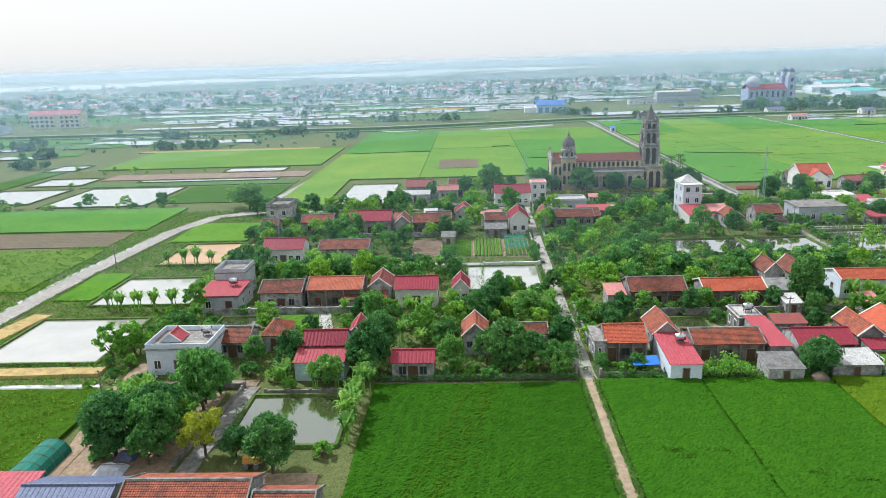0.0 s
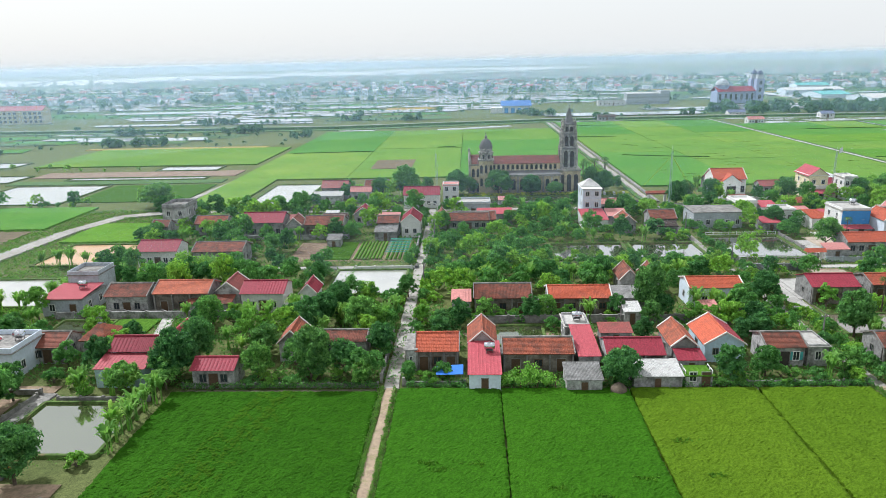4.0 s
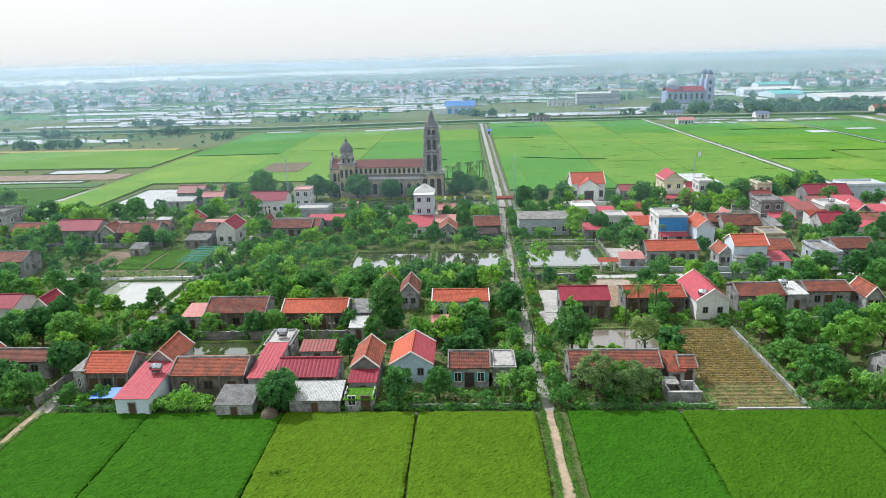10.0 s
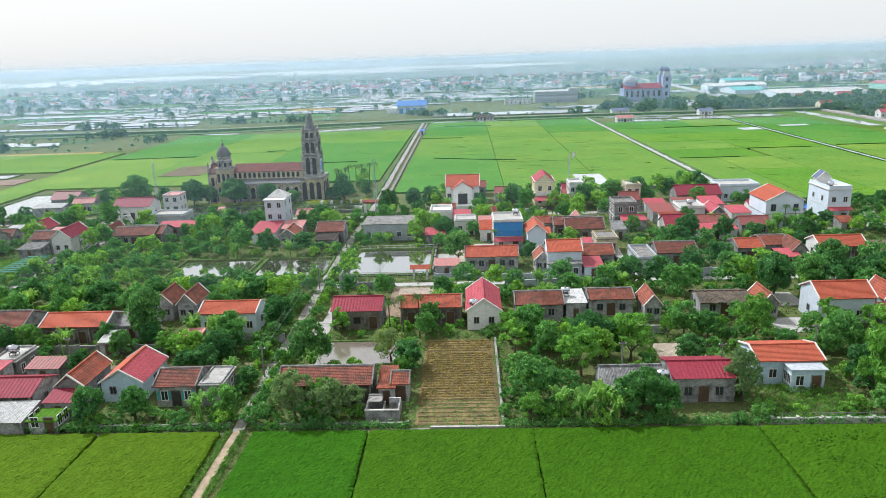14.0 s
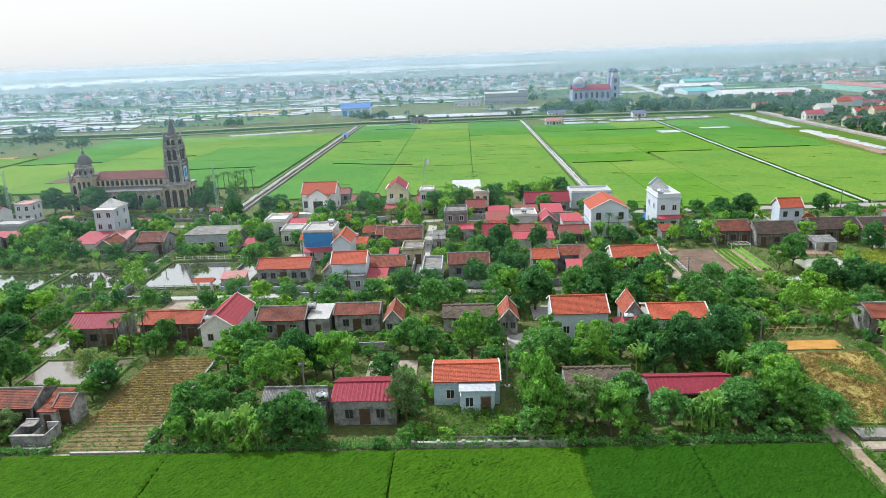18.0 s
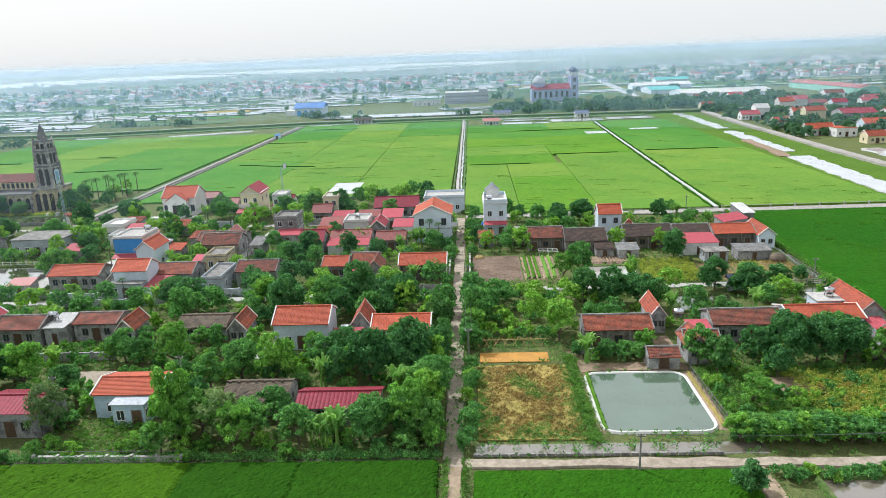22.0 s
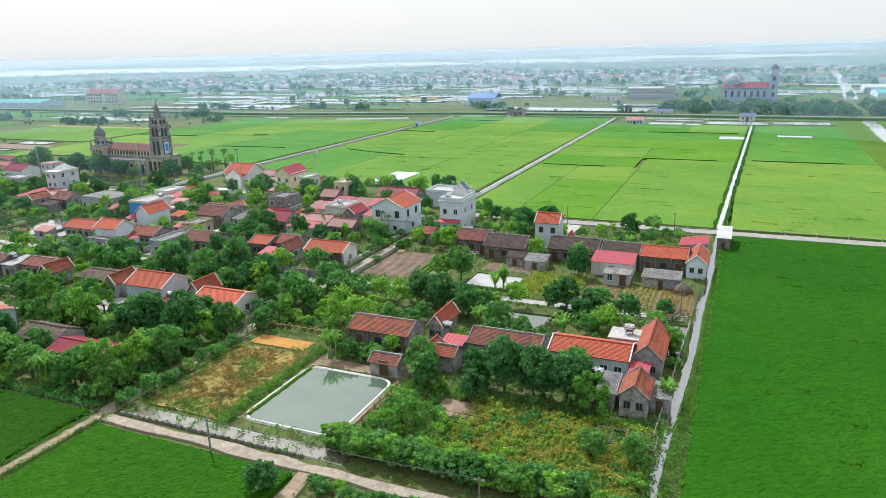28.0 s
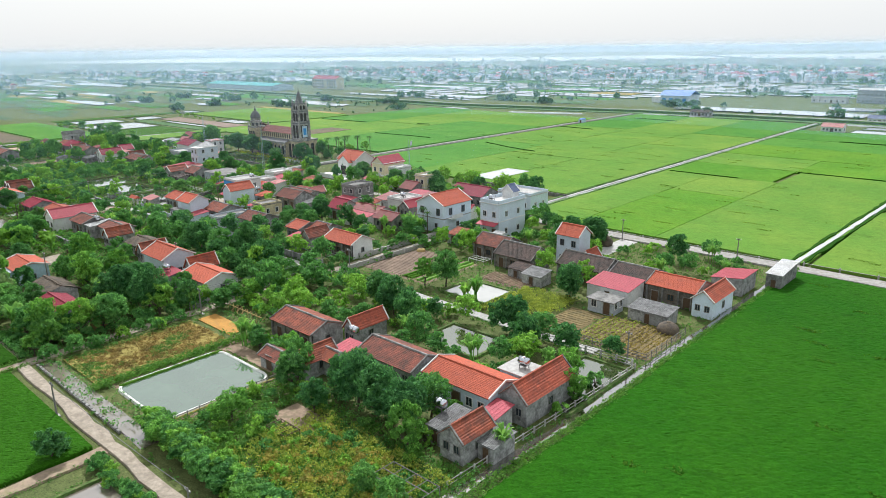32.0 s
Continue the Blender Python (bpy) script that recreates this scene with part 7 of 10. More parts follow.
# the trees that stand out
for kind, x, y, r, hi in (
    ("round", -22.0, 64.5, 3.4, 1.05), ("yellow", -30.6, 68.0, 2.8, 1.2), ("round", -41.0, 68.0, 3.8, 1.1), ("broad", -36.0, 68.0, 3.4, 1.2), ("broad", -34.0, 77.0, 4.2, 1.15),
    ("round", -37.5, 72.5, 3.4, 1.1), ("broad", -41.5, 74.0, 3.0, 1.0), ("light", -52.5, 97.0, 2.4, 1.1), ("light", -54.5, 94.0, 2.6, 1.1), ("round", -26.6, 91.0, 2.8, 1.1), ("round", -15.0, 89.0, 3.6, 1.1), ("round", -14.0, 95.5, 3.2, 1.1),
    ("broad", -3.5, 89.0, 2.6, 1.1), ("round", 4.2, 88.6, 3.6, 1.15), ("broad", 10.5, 88.5, 2.4, 1.0), ("round", 1.5, 91.5, 2.6, 1.1), ("round", 8.0, 91.5, 2.6, 1.0), ("round", 45.5, 86.6, 3.0, 1.0), ("bush", 22.0, 88.5, 1.6, 1.3),
    ("round", 60.3, 88.0, 2.6, 1.05), ("broad", 65.0, 89.5, 1.8, 1.0), ("broad", 76.0, 90.0, 2.2, 1.0), ("grey", 85.0, 89.0, 3.2, 1.05), ("grey", 89.0, 89.0, 2.8, 1.0), ("light", 88.0, 90.5, 2.0, 1.1), ("grey", 92.0, 90.0, 2.2, 0.9),
    ("round", 84.0, 103.0, 3.4, 1.15), ("grey", 95.0, 105.0, 2.8, 1.0), ("light", 98.0, 104.0, 1.8, 1.1), ("round", 76.0, 116.5, 3.0, 1.1), ("round", 56.0, 114.0, 3.6, 1.25), ("light", 66.0, 105.0, 2.4, 1.1), ("round", 70.0, 106.0, 2.4, 1.1),
    ("round", 50.0, 112.0, 2.0, 1.1), ("light", 155.0, 91.5, 3.0, 1.55), ("light", 155.6, 89.0, 2.6, 1.5), ("grey", 160.5, 90.5, 3.2, 1.05), ("broad", 164.0, 91.0, 2.8, 1.0), ("grey", 139.5, 92.0, 2.8, 1.3),
    ("broad", 128.5, 88.0, 2.6, 1.05), ("broad", 124.0, 88.5, 2.6, 1.0), ("light", 182.5, 90.5, 3.0, 1.2), ("light", 184.4, 94.5, 2.8, 1.15), ("broad", 184.8, 99.5, 3.0, 1.1), ("broad", 184.6, 90.0, 2.4, 1.1), ("round", 184.9, 112.0, 2.6, 1.1), ("round", 184.6, 124.0, 2.8, 1.1), ("broad", 185.0, 130.0, 2.6, 1.1), ("broad", 189.9, 115.5, 2.0, 1.0), ("light", 190.0, 120.5, 2.2, 1.0), ("broad", 190.2, 127.0, 2.4, 1.0), ("broad", 178.0, 90.0, 2.6, 1.0), ("round", 176.0, 105.5, 3.6, 1.15), ("round", 181.5, 107.0, 3.8, 1.15),
    ("round", 172.0, 104.0, 2.8, 1.05), ("light", 163.5, 104.0, 3.2, 1.2), ("broad", 158.0, 106.0, 3.0, 1.1), ("round", 228.5, 109.5, 2.6, 1.1), ("round", 232.5, 109.0, 3.4, 1.15), ("round", 236.5, 108.5, 3.2, 1.15), ("round", 240.5, 109.0, 3.2, 1.1),
    ("round", 229.5, 104.5, 2.4, 1.0), ("light", 244.0, 106.0, 2.6, 1.1), ("round", 222.5, 106.5, 2.6, 1.1), ("broad", 208.5, 110.5, 1.8, 0.9), ("broad", 213.0, 110.5, 1.6, 0.9), ("round", 213.5, 133.0, 3.2, 1.1), ("round", 209.0, 134.0, 3.0, 1.1),
    ("round", 219.0, 131.0, 2.8, 1.1), ("broad", 210.5, 149.0, 3.0, 1.2), ("light", 207.0, 147.0, 2.4, 1.1), ("round", 233.0, 139.5, 2.8, 1.15), ("round", 238.0, 136.0, 2.8, 1.1), ("round", 231.0, 158.5, 3.0, 1.1), ("round", 217.0, 190.0, 3.6, 1.0),
    ("round", 211.0, 190.0, 3.0, 1.0), ("light", 201.0, 171.0, 2.2, 1.1), ("light", 248.0, 130.5, 2.4, 1.1), ("light", 251.0, 128.0, 2.0, 1.0), ("round", 216.5, 79.6, 2.3, 0.85), ("round", 35.0, 220.6, 5.2, 0.82), ("round", 45.2, 220.2, 4.2, 0.8),
    ("round", 52.6, 220.0, 3.1, 0.75), ("round", 68.3, 222.0, 4.4, 0.85), ("round", 64.0, 224.0, 2.2, 1.0), ("round", 66.0, 233.0, 3.0, 1.2), ("broad", 5.5, 219.0, 4.6, 1.2), ("broad", -2.0, 217.0, 3.4, 1.1), ("round", 21.5, 222.0, 4.6, 0.9), ("round", 25.5, 224.0, 3.4, 0.9),
    ("broad", -68.5, 206.0, 5.6, 0.78), ("round", -63.0, 196.0, 2.8, 1.1), ("round", 84.5, 199.0, 3.6, 1.1), ("round", 96.0, 204.5, 3.4, 1.1), ("round", 90.5, 210.5, 3.0, 1.0), ("round", 104.0, 214.0, 2.6, 1.0), ("round", 119.0, 208.5, 3.6, 1.0),
    ("broad", 138.5, 205.0, 3.2, 1.1), ("broad", 146.0, 206.0, 3.6, 1.1), ("round", 153.5, 207.0, 3.6, 1.1), ("round", 158.0, 176.0, 2.8, 1.1), ("light", 115.5, 185.0, 2.8, 1.1), ("round", 154.5, 164.0, 3.2, 1.1), ("broad", 86.0, 166.5, 2.0, 1.0),
    ("round", 100.5, 172.0, 3.0, 1.0), ("broad", 104.0, 153.0, 3.4, 1.1), ("broad", 135.5, 137.0, 3.0, 1.0), ("round", 158.5, 129.0, 3.6, 1.2), ("light", 154.0, 132.0, 3.0, 1.1), ("round", 170.0, 133.5, 3.8, 1.2), ("broad", 165.5, 130.0, 3.2, 1.2),
    ("round", 178.0, 132.0, 3.2, 1.1), ("round", 68.0, 190.0, 3.0, 1.0), ("round", 45.0, 187.0, 3.0, 1.0), ("round", 40.0, 182.0, 2.8, 1.0), ("round", 14.5, 122.5, 2.2, 1.1), ("broad", 8.0, 121.0, 1.6, 1.0)):
    tree(kind, x, y, r, hi)

for x, y in ((-14.8, 82.5), (-15.2, 80.5), (-15.4, 78.0), (-15.0, 75.5), (-15.4, 73.0), (-15.0, 70.5), (-26, 84.5), (-22, 84.8), (-19, 84.6), (-44, 78), (-42, 79), (-64, 116), (-61, 116.5), (-58, 116), (-55, 117), (-67, 117), (-51, 121), (-51, 125), (-50.5, 129),
             (-64, 145), (-61, 144.5), (-58, 145), (-68, 144.8), (-50, 133), (70, 113.5), (66.5, 114), (63.5, 113.5), (73.5, 89), (117, 88), (119.5, 87.2), (121.5, 88), (123, 86.8), (171.5, 89.2), (173, 89.0), (174.5, 89.3), (132, 138), (134, 139), (10, 106), (12, 110), (13, 113), (5, 108),
             (160, 174), (163, 175), (165.5, 173.8), (178, 173), (181, 172), (220, 146), (219, 144.5), (-8, 110), (-4, 112), (252, 112.5), (-33, 131), (-26, 135), (-28, 141), (100, 229), (98.5, 227), (186, 112), (205.5, 110)):
    banana(x, y, random.uniform(0.85, 1.2) * (0.95 if x < -47 else 1.0))
for x, y, s in ((94, 113.5, 0.9), (96, 113.8, 1.0), (98.5, 113.5, 1.05), (180, 174.5, 0.9), (182, 173.8, 0.8), (64, 238, 1.1), (66, 241, 1.1), (69, 243, 1.2), (72, 240, 1.1), (73, 246, 1.2), (66, 247, 1.1), (70, 249, 1.1), (74, 252, 1.1), (128, 190, 0.8), (62, 245, 1.0), (112, 160, 0.8), (125, 139.5, 0.7)):
    palm(x, y, s)
# ---- garden beds, fences, poles and other small things ----
def rows_bed(x0, x1, y0, y1, gap, soil, crop_mat, label, high=0.35, width=0.45, along="x", name="garden_bed", ragged=0.06, seed=1):
    """A bed of soil with planted rows, each row a part."""
    top = thing(name, (x0 + x1) / 2, (y0 + y1) / 2, label, "garden bed")
    w, d = (x1 - x0) / 2, (y1 - y0) / 2
    part("soil", Geo().add([(-w - 0.3, -d - 0.3, -0.05), (w + 0.3, -d - 0.3, -0.05), (w + 0.3, d + 0.3, -0.05), (-w - 0.3, d + 0.3, -0.05), (-w, -d, 0.1), (w, -d, 0.1), (w, d, 0.1), (-w, d, 0.1)],
                           [(4, 5, 6, 7), (0, 1, 5, 4), (1, 2, 6, 5), (2, 3, 7, 6), (3, 0, 4, 7)]), soil, top)
    r = random.Random(seed)
    length, across = (w, d) if along == "x" else (d, w)
    n = int(2 * across / gap)
    for k in range(n):
        q = -across + (k + 0.5) * 2 * across / n
        g, m = Geo(), max(4, int(length * 2 / 0.5))
        v = []
        for i in range(m + 1):
            s = -length + 0.1 + (2 * length - 0.2) * i / m
            h, e = 0.1 + high * r.uniform(0.75, 1.0), width * r.uniform(0.85, 1.1) / 2
            o = r.uniform(-ragged, ragged)
            for c, z in ((-e, 0.08), (-e * 0.45, h), (e * 0.45, h * r.uniform(0.85, 1.1)), (e, 0.08)):
                v.append((s, q + c + o, z) if along == "x" else (q + c + o, s, z))
        f = [(4 * i + j, 4 * i + j + 1, 4 * i + 5 + j, 4 * i + 4 + j) for i in range(m) for j in range(3)]
        if along == "x":
            f = [t[::-1] for t in f]
        part("planted_ridge", g.add(v, f), crop_mat, top)
    keep_clear(x0, x1, y0, y1, 0.2)
    return top


def stubble(x0, x1, y0, y1, gap, along, mat, label, high=0.35, seed=1, per=7, size=0.11):
    """Withered plants in loose rows."""
    r = np.random.default_rng(seed)
    rows = np.arange((y0 if along == "x" else x0) + gap / 2, y1 if along == "x" else x1, gap)
    step = np.arange(x0 if along == "x" else y0, x1 if along == "x" else y1, 0.26)
    a, b = np.meshgrid(step, rows)
    a, b = a.ravel() + r.normal(0, 0.09, a.size), b.ravel() + r.normal(0, 0.09, a.size)
    keep = r.random(a.size) < 0.86
    c = np.column_stack([a, b] if along == "x" else [b, a])[keep]
    c = np.column_stack([c, 0.12 + r.uniform(0.2, 1.0, len(c)) * high])
    tagged(part("stubble", quads_mesh("stubble", leaf_quads(r, c, np.full(len(c), 0.19), per, size), M[mat]), None), label, "stubble", "", "stuff")


stubble(100.0, 109.3, 93.0, 107.5, 0.72, "x", "stubbleleaf", "straw-coloured maize stubble in rows", 0.32, 201)
stubble(100.0, 109.3, 87.6, 92.6, 0.9, "x", "wild", "young weeds on a brown bed", 0.16, 202, 6, 0.1)
stubble(100.0, 109.3, 107.9, 112.0, 0.8, "x", "stubbleleaf", "dry stubble behind a house", 0.2, 203)
stubble(246.9, 252.5, 144.4, 155.4, 0.75, "y", "stubbleleaf", "straw-yellow plants in rows", 0.4, 204)
stubble(240.7, 246.3, 144.4, 155.4, 0.8, "y", "herbleaf", "yellowing plants in rows", 0.45, 205)
rows_bed(99.9, 109.4, 93.0, 107.5, 0.72, "ochresoil", "ochresoil", "brown bed of earth ridges under stubble", 0.16, 0.5, ragged=0.08, seed=1)
rows_bed(99.9, 109.4, 87.4, 92.7, 0.9, "ochresoil", "ochresoil", "brown bed with low earth ridges", 0.12, 0.5, seed=2)
rows_bed(99.9, 109.4, 107.8, 112.2, 0.8, "ochresoil", "ochresoil", "brown bed of ridges behind a house", 0.14, 0.5, seed=3)
garden_wall(-41.0, 113.7, -27.4, 113.7, 1.2, "oldconcrete", "dark stained wall before a house", 0.2, 3.0)
garden_wall(-34.6, 105.6, -27.0, 105.6, 0.5, "oldconcrete", "low wall round a grass plot", 0.18, 0)
garden_wall(101.5, 86.4, 110.2, 86.4, 0.2, "concrete", "low pale concrete kerb along a bed", 0.22, 0)
garden_wall(110.0, 87.0, 110.0, 112.0, 0.5, "oldconcrete", "low dark wall beside a stubble bed", 0.2, 0)
rows_bed(189.9, 199.3, 147.4, 163.2, 0.7, "plough", "plough", "grey-brown ploughed bed with straight ridges", 0.1, 0.4, ragged=0.03, seed=4)
rows_bed(200.2, 203.2, 147.5, 162.5, 0.8, "dirt", "veg", "bright green vegetable bed", 0.35, 0.7, "y", seed=5)
rows_bed(203.8, 206.4, 147.5, 162.5, 0.9, "dirt", "leaflight", "bright green vegetable bed", 0.4, 0.8, "y", seed=6)
rows_bed(212.2, 222.4, 156.6, 161.2, 0.62, "plough", "dirt", "reddish earth bed in narrow ridges", 0.22, 0.4, "y", ragged=0.04, seed=7)
rows_bed(234.0, 239.6, 144.2, 154.8, 0.8, "ochresoil", "ochresoil", "brown bed with thin ridges", 0.12, 0.4, "x", seed=8)
rows_bed(240.6, 246.4, 144.2, 155.5, 0.8, "ochresoil", "ochresoil", "bed of yellowing plants behind a wire fence", 0.16, 0.55, "y", ragged=0.2, seed=9)
rows_bed(246.8, 252.6, 144.2, 155.5, 0.75, "ochresoil", "ochresoil", "bed of straw-yellow plants in rows", 0.16, 0.5, "y", ragged=0.04, seed=10)
rows_bed(-14.3, -8.0, 147.6, 163.0, 0.9, "dirt", "plough", "brown vegetable bed with thin rows", 0.12, 0.5, seed=11)
rows_bed(-7.4, -0.6, 147.6, 163.0, 0.9, "dirt", "veg", "vegetable bed with mixed green rows", 0.3, 0.7, seed=12)
rows_bed(0.0, 6.4, 147.6, 163.0, 0.8, "dirt", "veg", "green vegetable bed in rows", 0.4, 0.7, "y", seed=13)
rows_bed(7.0, 12.6, 147.6, 163.0, 0.8, "dirt", "veg", "green vegetable bed under a net", 0.4, 0.7, "y", seed=14)
top = thing("shade_net", 9.6, 155.4, "thin teal shade net on poles over a bed", "shade net")
for x in (-2.4, 2.4):
    for y in (-6, 0, 6):
        part("pole", Geo().rod((x, y, 0), (x, y, 1.6), 0.04), "pole", top)
for k in range(9):
    part("net_strip", Geo().slab((-2.5, -6.4 + k * 1.45, 1.5), (2.5, -6.4 + k * 1.45, 1.5), (2.5, -5.9 + k * 1.45, 1.55), (-2.5, -5.9 + k * 1.45, 1.55), 0.02), "greennet", top)
rows_bed(204.6, 205.6, 91.5, 106.5, 1.0, "dirt", "veg", "narrow green strip beside the fish pond", 0.3, 0.6, "y", seed=15)
rows_bed(218.2, 219.0, 92.0, 106.5, 0.8, "dirt", "dryveg", "narrow strip of young plants beside the fish pond", 0.25, 0.5, "y", seed=16)
sheet("dry_garden", 190.4, 202.6, 89.8, 109.2, 0.14, "dryveg", "overgrown garden of dry brown weeds", "garden", "structure", 0.7, 0.14, 0.15, 61)
sheet("drying_rice", 190.8, 200.6, 110.4, 113.6, 0.09, "orangestraw", "orange rice spread out to dry", "drying rice", "structure", 0.8, 0.02, 0.1, 62)
rngb = np.random.default_rng(5)
c = np.column_stack([rngb.uniform(190.6, 202.4, 2600), rngb.uniform(89.9, 109, 2600), rngb.uniform(0.05, 0.3, 2600)])
patch = np.sin(c[:, 0] * 0.9 + 1.3 * np.sin(c[:, 1] * 0.31)) + np.sin(c[:, 1] * 0.55 + c[:, 0] * 0.2) + rngb.normal(0, 0.5, 2600)
near_edge = np.minimum(np.minimum(c[:, 0] - 190.6, 202.4 - c[:, 0]) * 1.6, c[:, 1] - 89.9)
green = (patch > 1.1) | (near_edge < rngb.gamma(1.2, 1.1, 2600))
tagged(part("green_weeds", quads_mesh("green_weeds", leaf_quads(rngb, c[green], np.full(green.sum(), 0.35), 16, 0.09), M["wild"]), None), "fresh green weeds round a dry garden", "weeds", "", "stuff")
c = c[~green & (patch > -1.5)]
tagged(part("dry_weeds", quads_mesh("dry_weeds", leaf_quads(rngb, c, np.full(len(c), 0.32), 12, 0.1, 0.5), M["dryleaf"]), None), "tangle of dry brown and yellow weeds", "weeds", "", "stuff")
c = np.column_stack([rngb.uniform(222.6, 233.2, 520), rngb.uniform(143.6, 157.4, 520), rngb.uniform(0.2, 0.7, 520)])
tagged(part("bean_plants", quads_mesh("bean_plants", leaf_quads(rngb, c, np.full(520, 0.5), 30, 0.12), M["herbleaf"]), None), "yellow-green bean garden beside a pond", "plants", "", "stuff")
keep_clear(222.6, 233.2, 143.6, 157.4)
rows_bed(243.6, 250.4, 77.6, 82.0, 0.8, "dirt", "veg", "lush vegetable bed beside the concrete path", 0.5, 0.75, seed=77)
spot = np.column_stack([rngb.uniform(233, 250.6, 75), rngb.uniform(90.5, 103, 75)])
c = np.concatenate([np.column_stack([rngb.normal(x, 0.3, 9), rngb.normal(y, 0.3, 9), rngb.uniform(0.25, 1.0, 9)]) for x, y in spot])
tagged(part("herb_plants", quads_mesh("herb_plants", leaf_quads(rngb, c, np.full(len(c), 0.3), 15, 0.13), M["amberleaf"]), None), "amber and brown turning plants in a wild garden", "plants", "", "stuff")
c = np.column_stack([rngb.uniform(230, 251.6, 900), rngb.uniform(90, 105, 900), rngb.uniform(0.3, 0.95, 900)])
tagged(part("herb_plants", quads_mesh("herb_plants", leaf_quads(rngb, c, np.full(900, 0.5), 24, 0.12), M["herbleaf"]), None), "low yellow-green plants in a wild garden", "plants", "", "stuff")
c = np.column_stack([rngb.uniform(-190, -86, 2200), rngb.uniform(112, 160, 2200), rngb.uniform(0.1, 0.4, 2200)])
tagged(part("strip_plants", quads_mesh("strip_plants", leaf_quads(rngb, c, np.full(2200, 0.5), 10, 0.2), M["lushgrass"]), None), "weedy plants on the field strips", "plants", "", "stuff")

# clipped hedge of trees along the concrete path
for k in range(24):
    tree("broad" if k % 3 else "light", 219.0 + k * 1.2, 89.4 + 0.6 * math.sin(k * 1.7), 2.0, 0.8, "broad leafy hedge tree along the path")
keep_clear(218, 248, 87.5, 91.8)


def post(x, y, high=4.4, label="thin grey utility pole with a crossbar", arms=1, name="utility_pole"):
    top = thing(name, x, y, label, "pole", "utility poles")
    part("shaft", Geo().rod((0, 0, -0.05), (0, 0, high), 0.13, 0.08, 8), "pole", top)
    part("footing", Geo().box(-0.35, 0.35, -0.35, 0.35, -0.05, 0.18), "concrete", top)
    for k in range(arms):
        part("crossbar", Geo().box(-0.5, 0.5, -0.05, 0.05, high - 0.35 - k * 0.5, high - 0.25 - k * 0.5), "pole", top)
        for s in (-0.42, 0.42):
            part("insulator", Geo().lathe(s, 0, [(0.05, high - 0.25 - k * 0.5), (0.07, high - 0.15 - k * 0.5), (0.03, high - 0.08 - k * 0.5)], 6), "white", top)


POLES = ((206.9, 83.3, 4.6), (238.2, 84.0, 4.4), (188.9, 144.2, 4.2), (251.2, 141.4, 4.8), (78.0, 100.4, 4.6), (78.0, 137.6, 5.6), (-50.4, 83.0, 3.8), (-78.0, 142.0, 5.0), (219.6, 197.9, 5.0), (189.2, 112.0, 4.6), (78.0, 168.0, 5.4), (17.0, 128.0, 5.2), (17.2, 165.0, 5.2), (141.2, 162.0, 5.4), (245.0, 198.0, 5.0), (138.0, 96.0, 6.0), (126.0, 98.0, 5.5), (152.0, 101.0, 6.2), (164.0, 121.0, 6.0), (36.5, 110.0, 4.2), (49.0, 104.0, 5.0))
for x, y, h in POLES:
    post(x, y, h)
for a, b in ((4, 5), (5, 10), (2, 9), (11, 12), (0, 1)):
    (ax, ay, ah), (bx, by, bh) = POLES[a], POLES[b]
    top = thing("overhead_cable", ax, ay, "thin dark overhead cables between utility poles", "cable")
    for s in (-0.42, 0.42):
        line = [(s + (bx - ax) * k / 8, (by - ay) * k / 8, ah - 0.1 + (bh - ah) * k / 8 - 1.6 * k / 8 * (1 - k / 8)) for k in range(9)]
        part("wire", Geo().tube(line, 0.025, 4), "churchdark", top)


def lattice_mast(x, y, high, label, guys=True):
    """A slim three-sided radio mast with cross bracing."""
    top = thing("lattice_mast", x, y, label, "mast")
    pts = [Vector((0.45 * math.cos(2.094 * k), 0.45 * math.sin(2.094 * k), 0)) for k in range(3)]
    for p in pts:
        part("leg", Geo().rod(p, p * 0.5 + Vector((0, 0, high)), 0.05, 0.04, 5), "lattice", top)
    n = int(high / 1.0)
    for i in range(n):
        for k in range(3):
            s0, s1 = 1 - 0.5 * i / n, 1 - 0.5 * (i + 1) / n
            part("brace", Geo().rod(pts[k] * s0 + Vector((0, 0, high * i / n)), pts[(k + 1) % 3] * s1 + Vector((0, 0, high * (i + 1) / n)), 0.025, 0.025, 4), "lattice", top)
    part("antenna", Geo().rod((0, 0, high), (0, 0, high + 1.6), 0.03, 0.02, 5), "lattice", top)
    if guys:
        for a in (2.6, 5.4, 0.6):
            part("guy_rope", Geo().rod((0, 0, high * 0.92), (high * 0.75 * math.cos(a), high * 0.75 * math.sin(a), 0.3), 0.035, 0.035, 4), "leafyellow", top)


lattice_mast(81.6, 195.5, 16.5, "tall lattice radio mast with yellow guy ropes")
lattice_mast(135.5, 214.0, 13.0, "lattice radio mast behind the houses", False)
lattice_mast(15.8, 210.0, 15.0, "lattice mast beside the village hall", False)
top = thing("flag", 136.2, 214.0, "small white flag high on a mast", "flag", z=12.4)
part("cloth", Geo().slab((0, -0.05, 0), (0.9, -0.05, 0.5), (0.9, 0.05, 2.0), (0, 0.05, 1.4), 0.03), "whitetarp", top)
part("staff", Geo().rod((0, 0, -0.4), (0, 0, 1.8), 0.03), "pole", top)

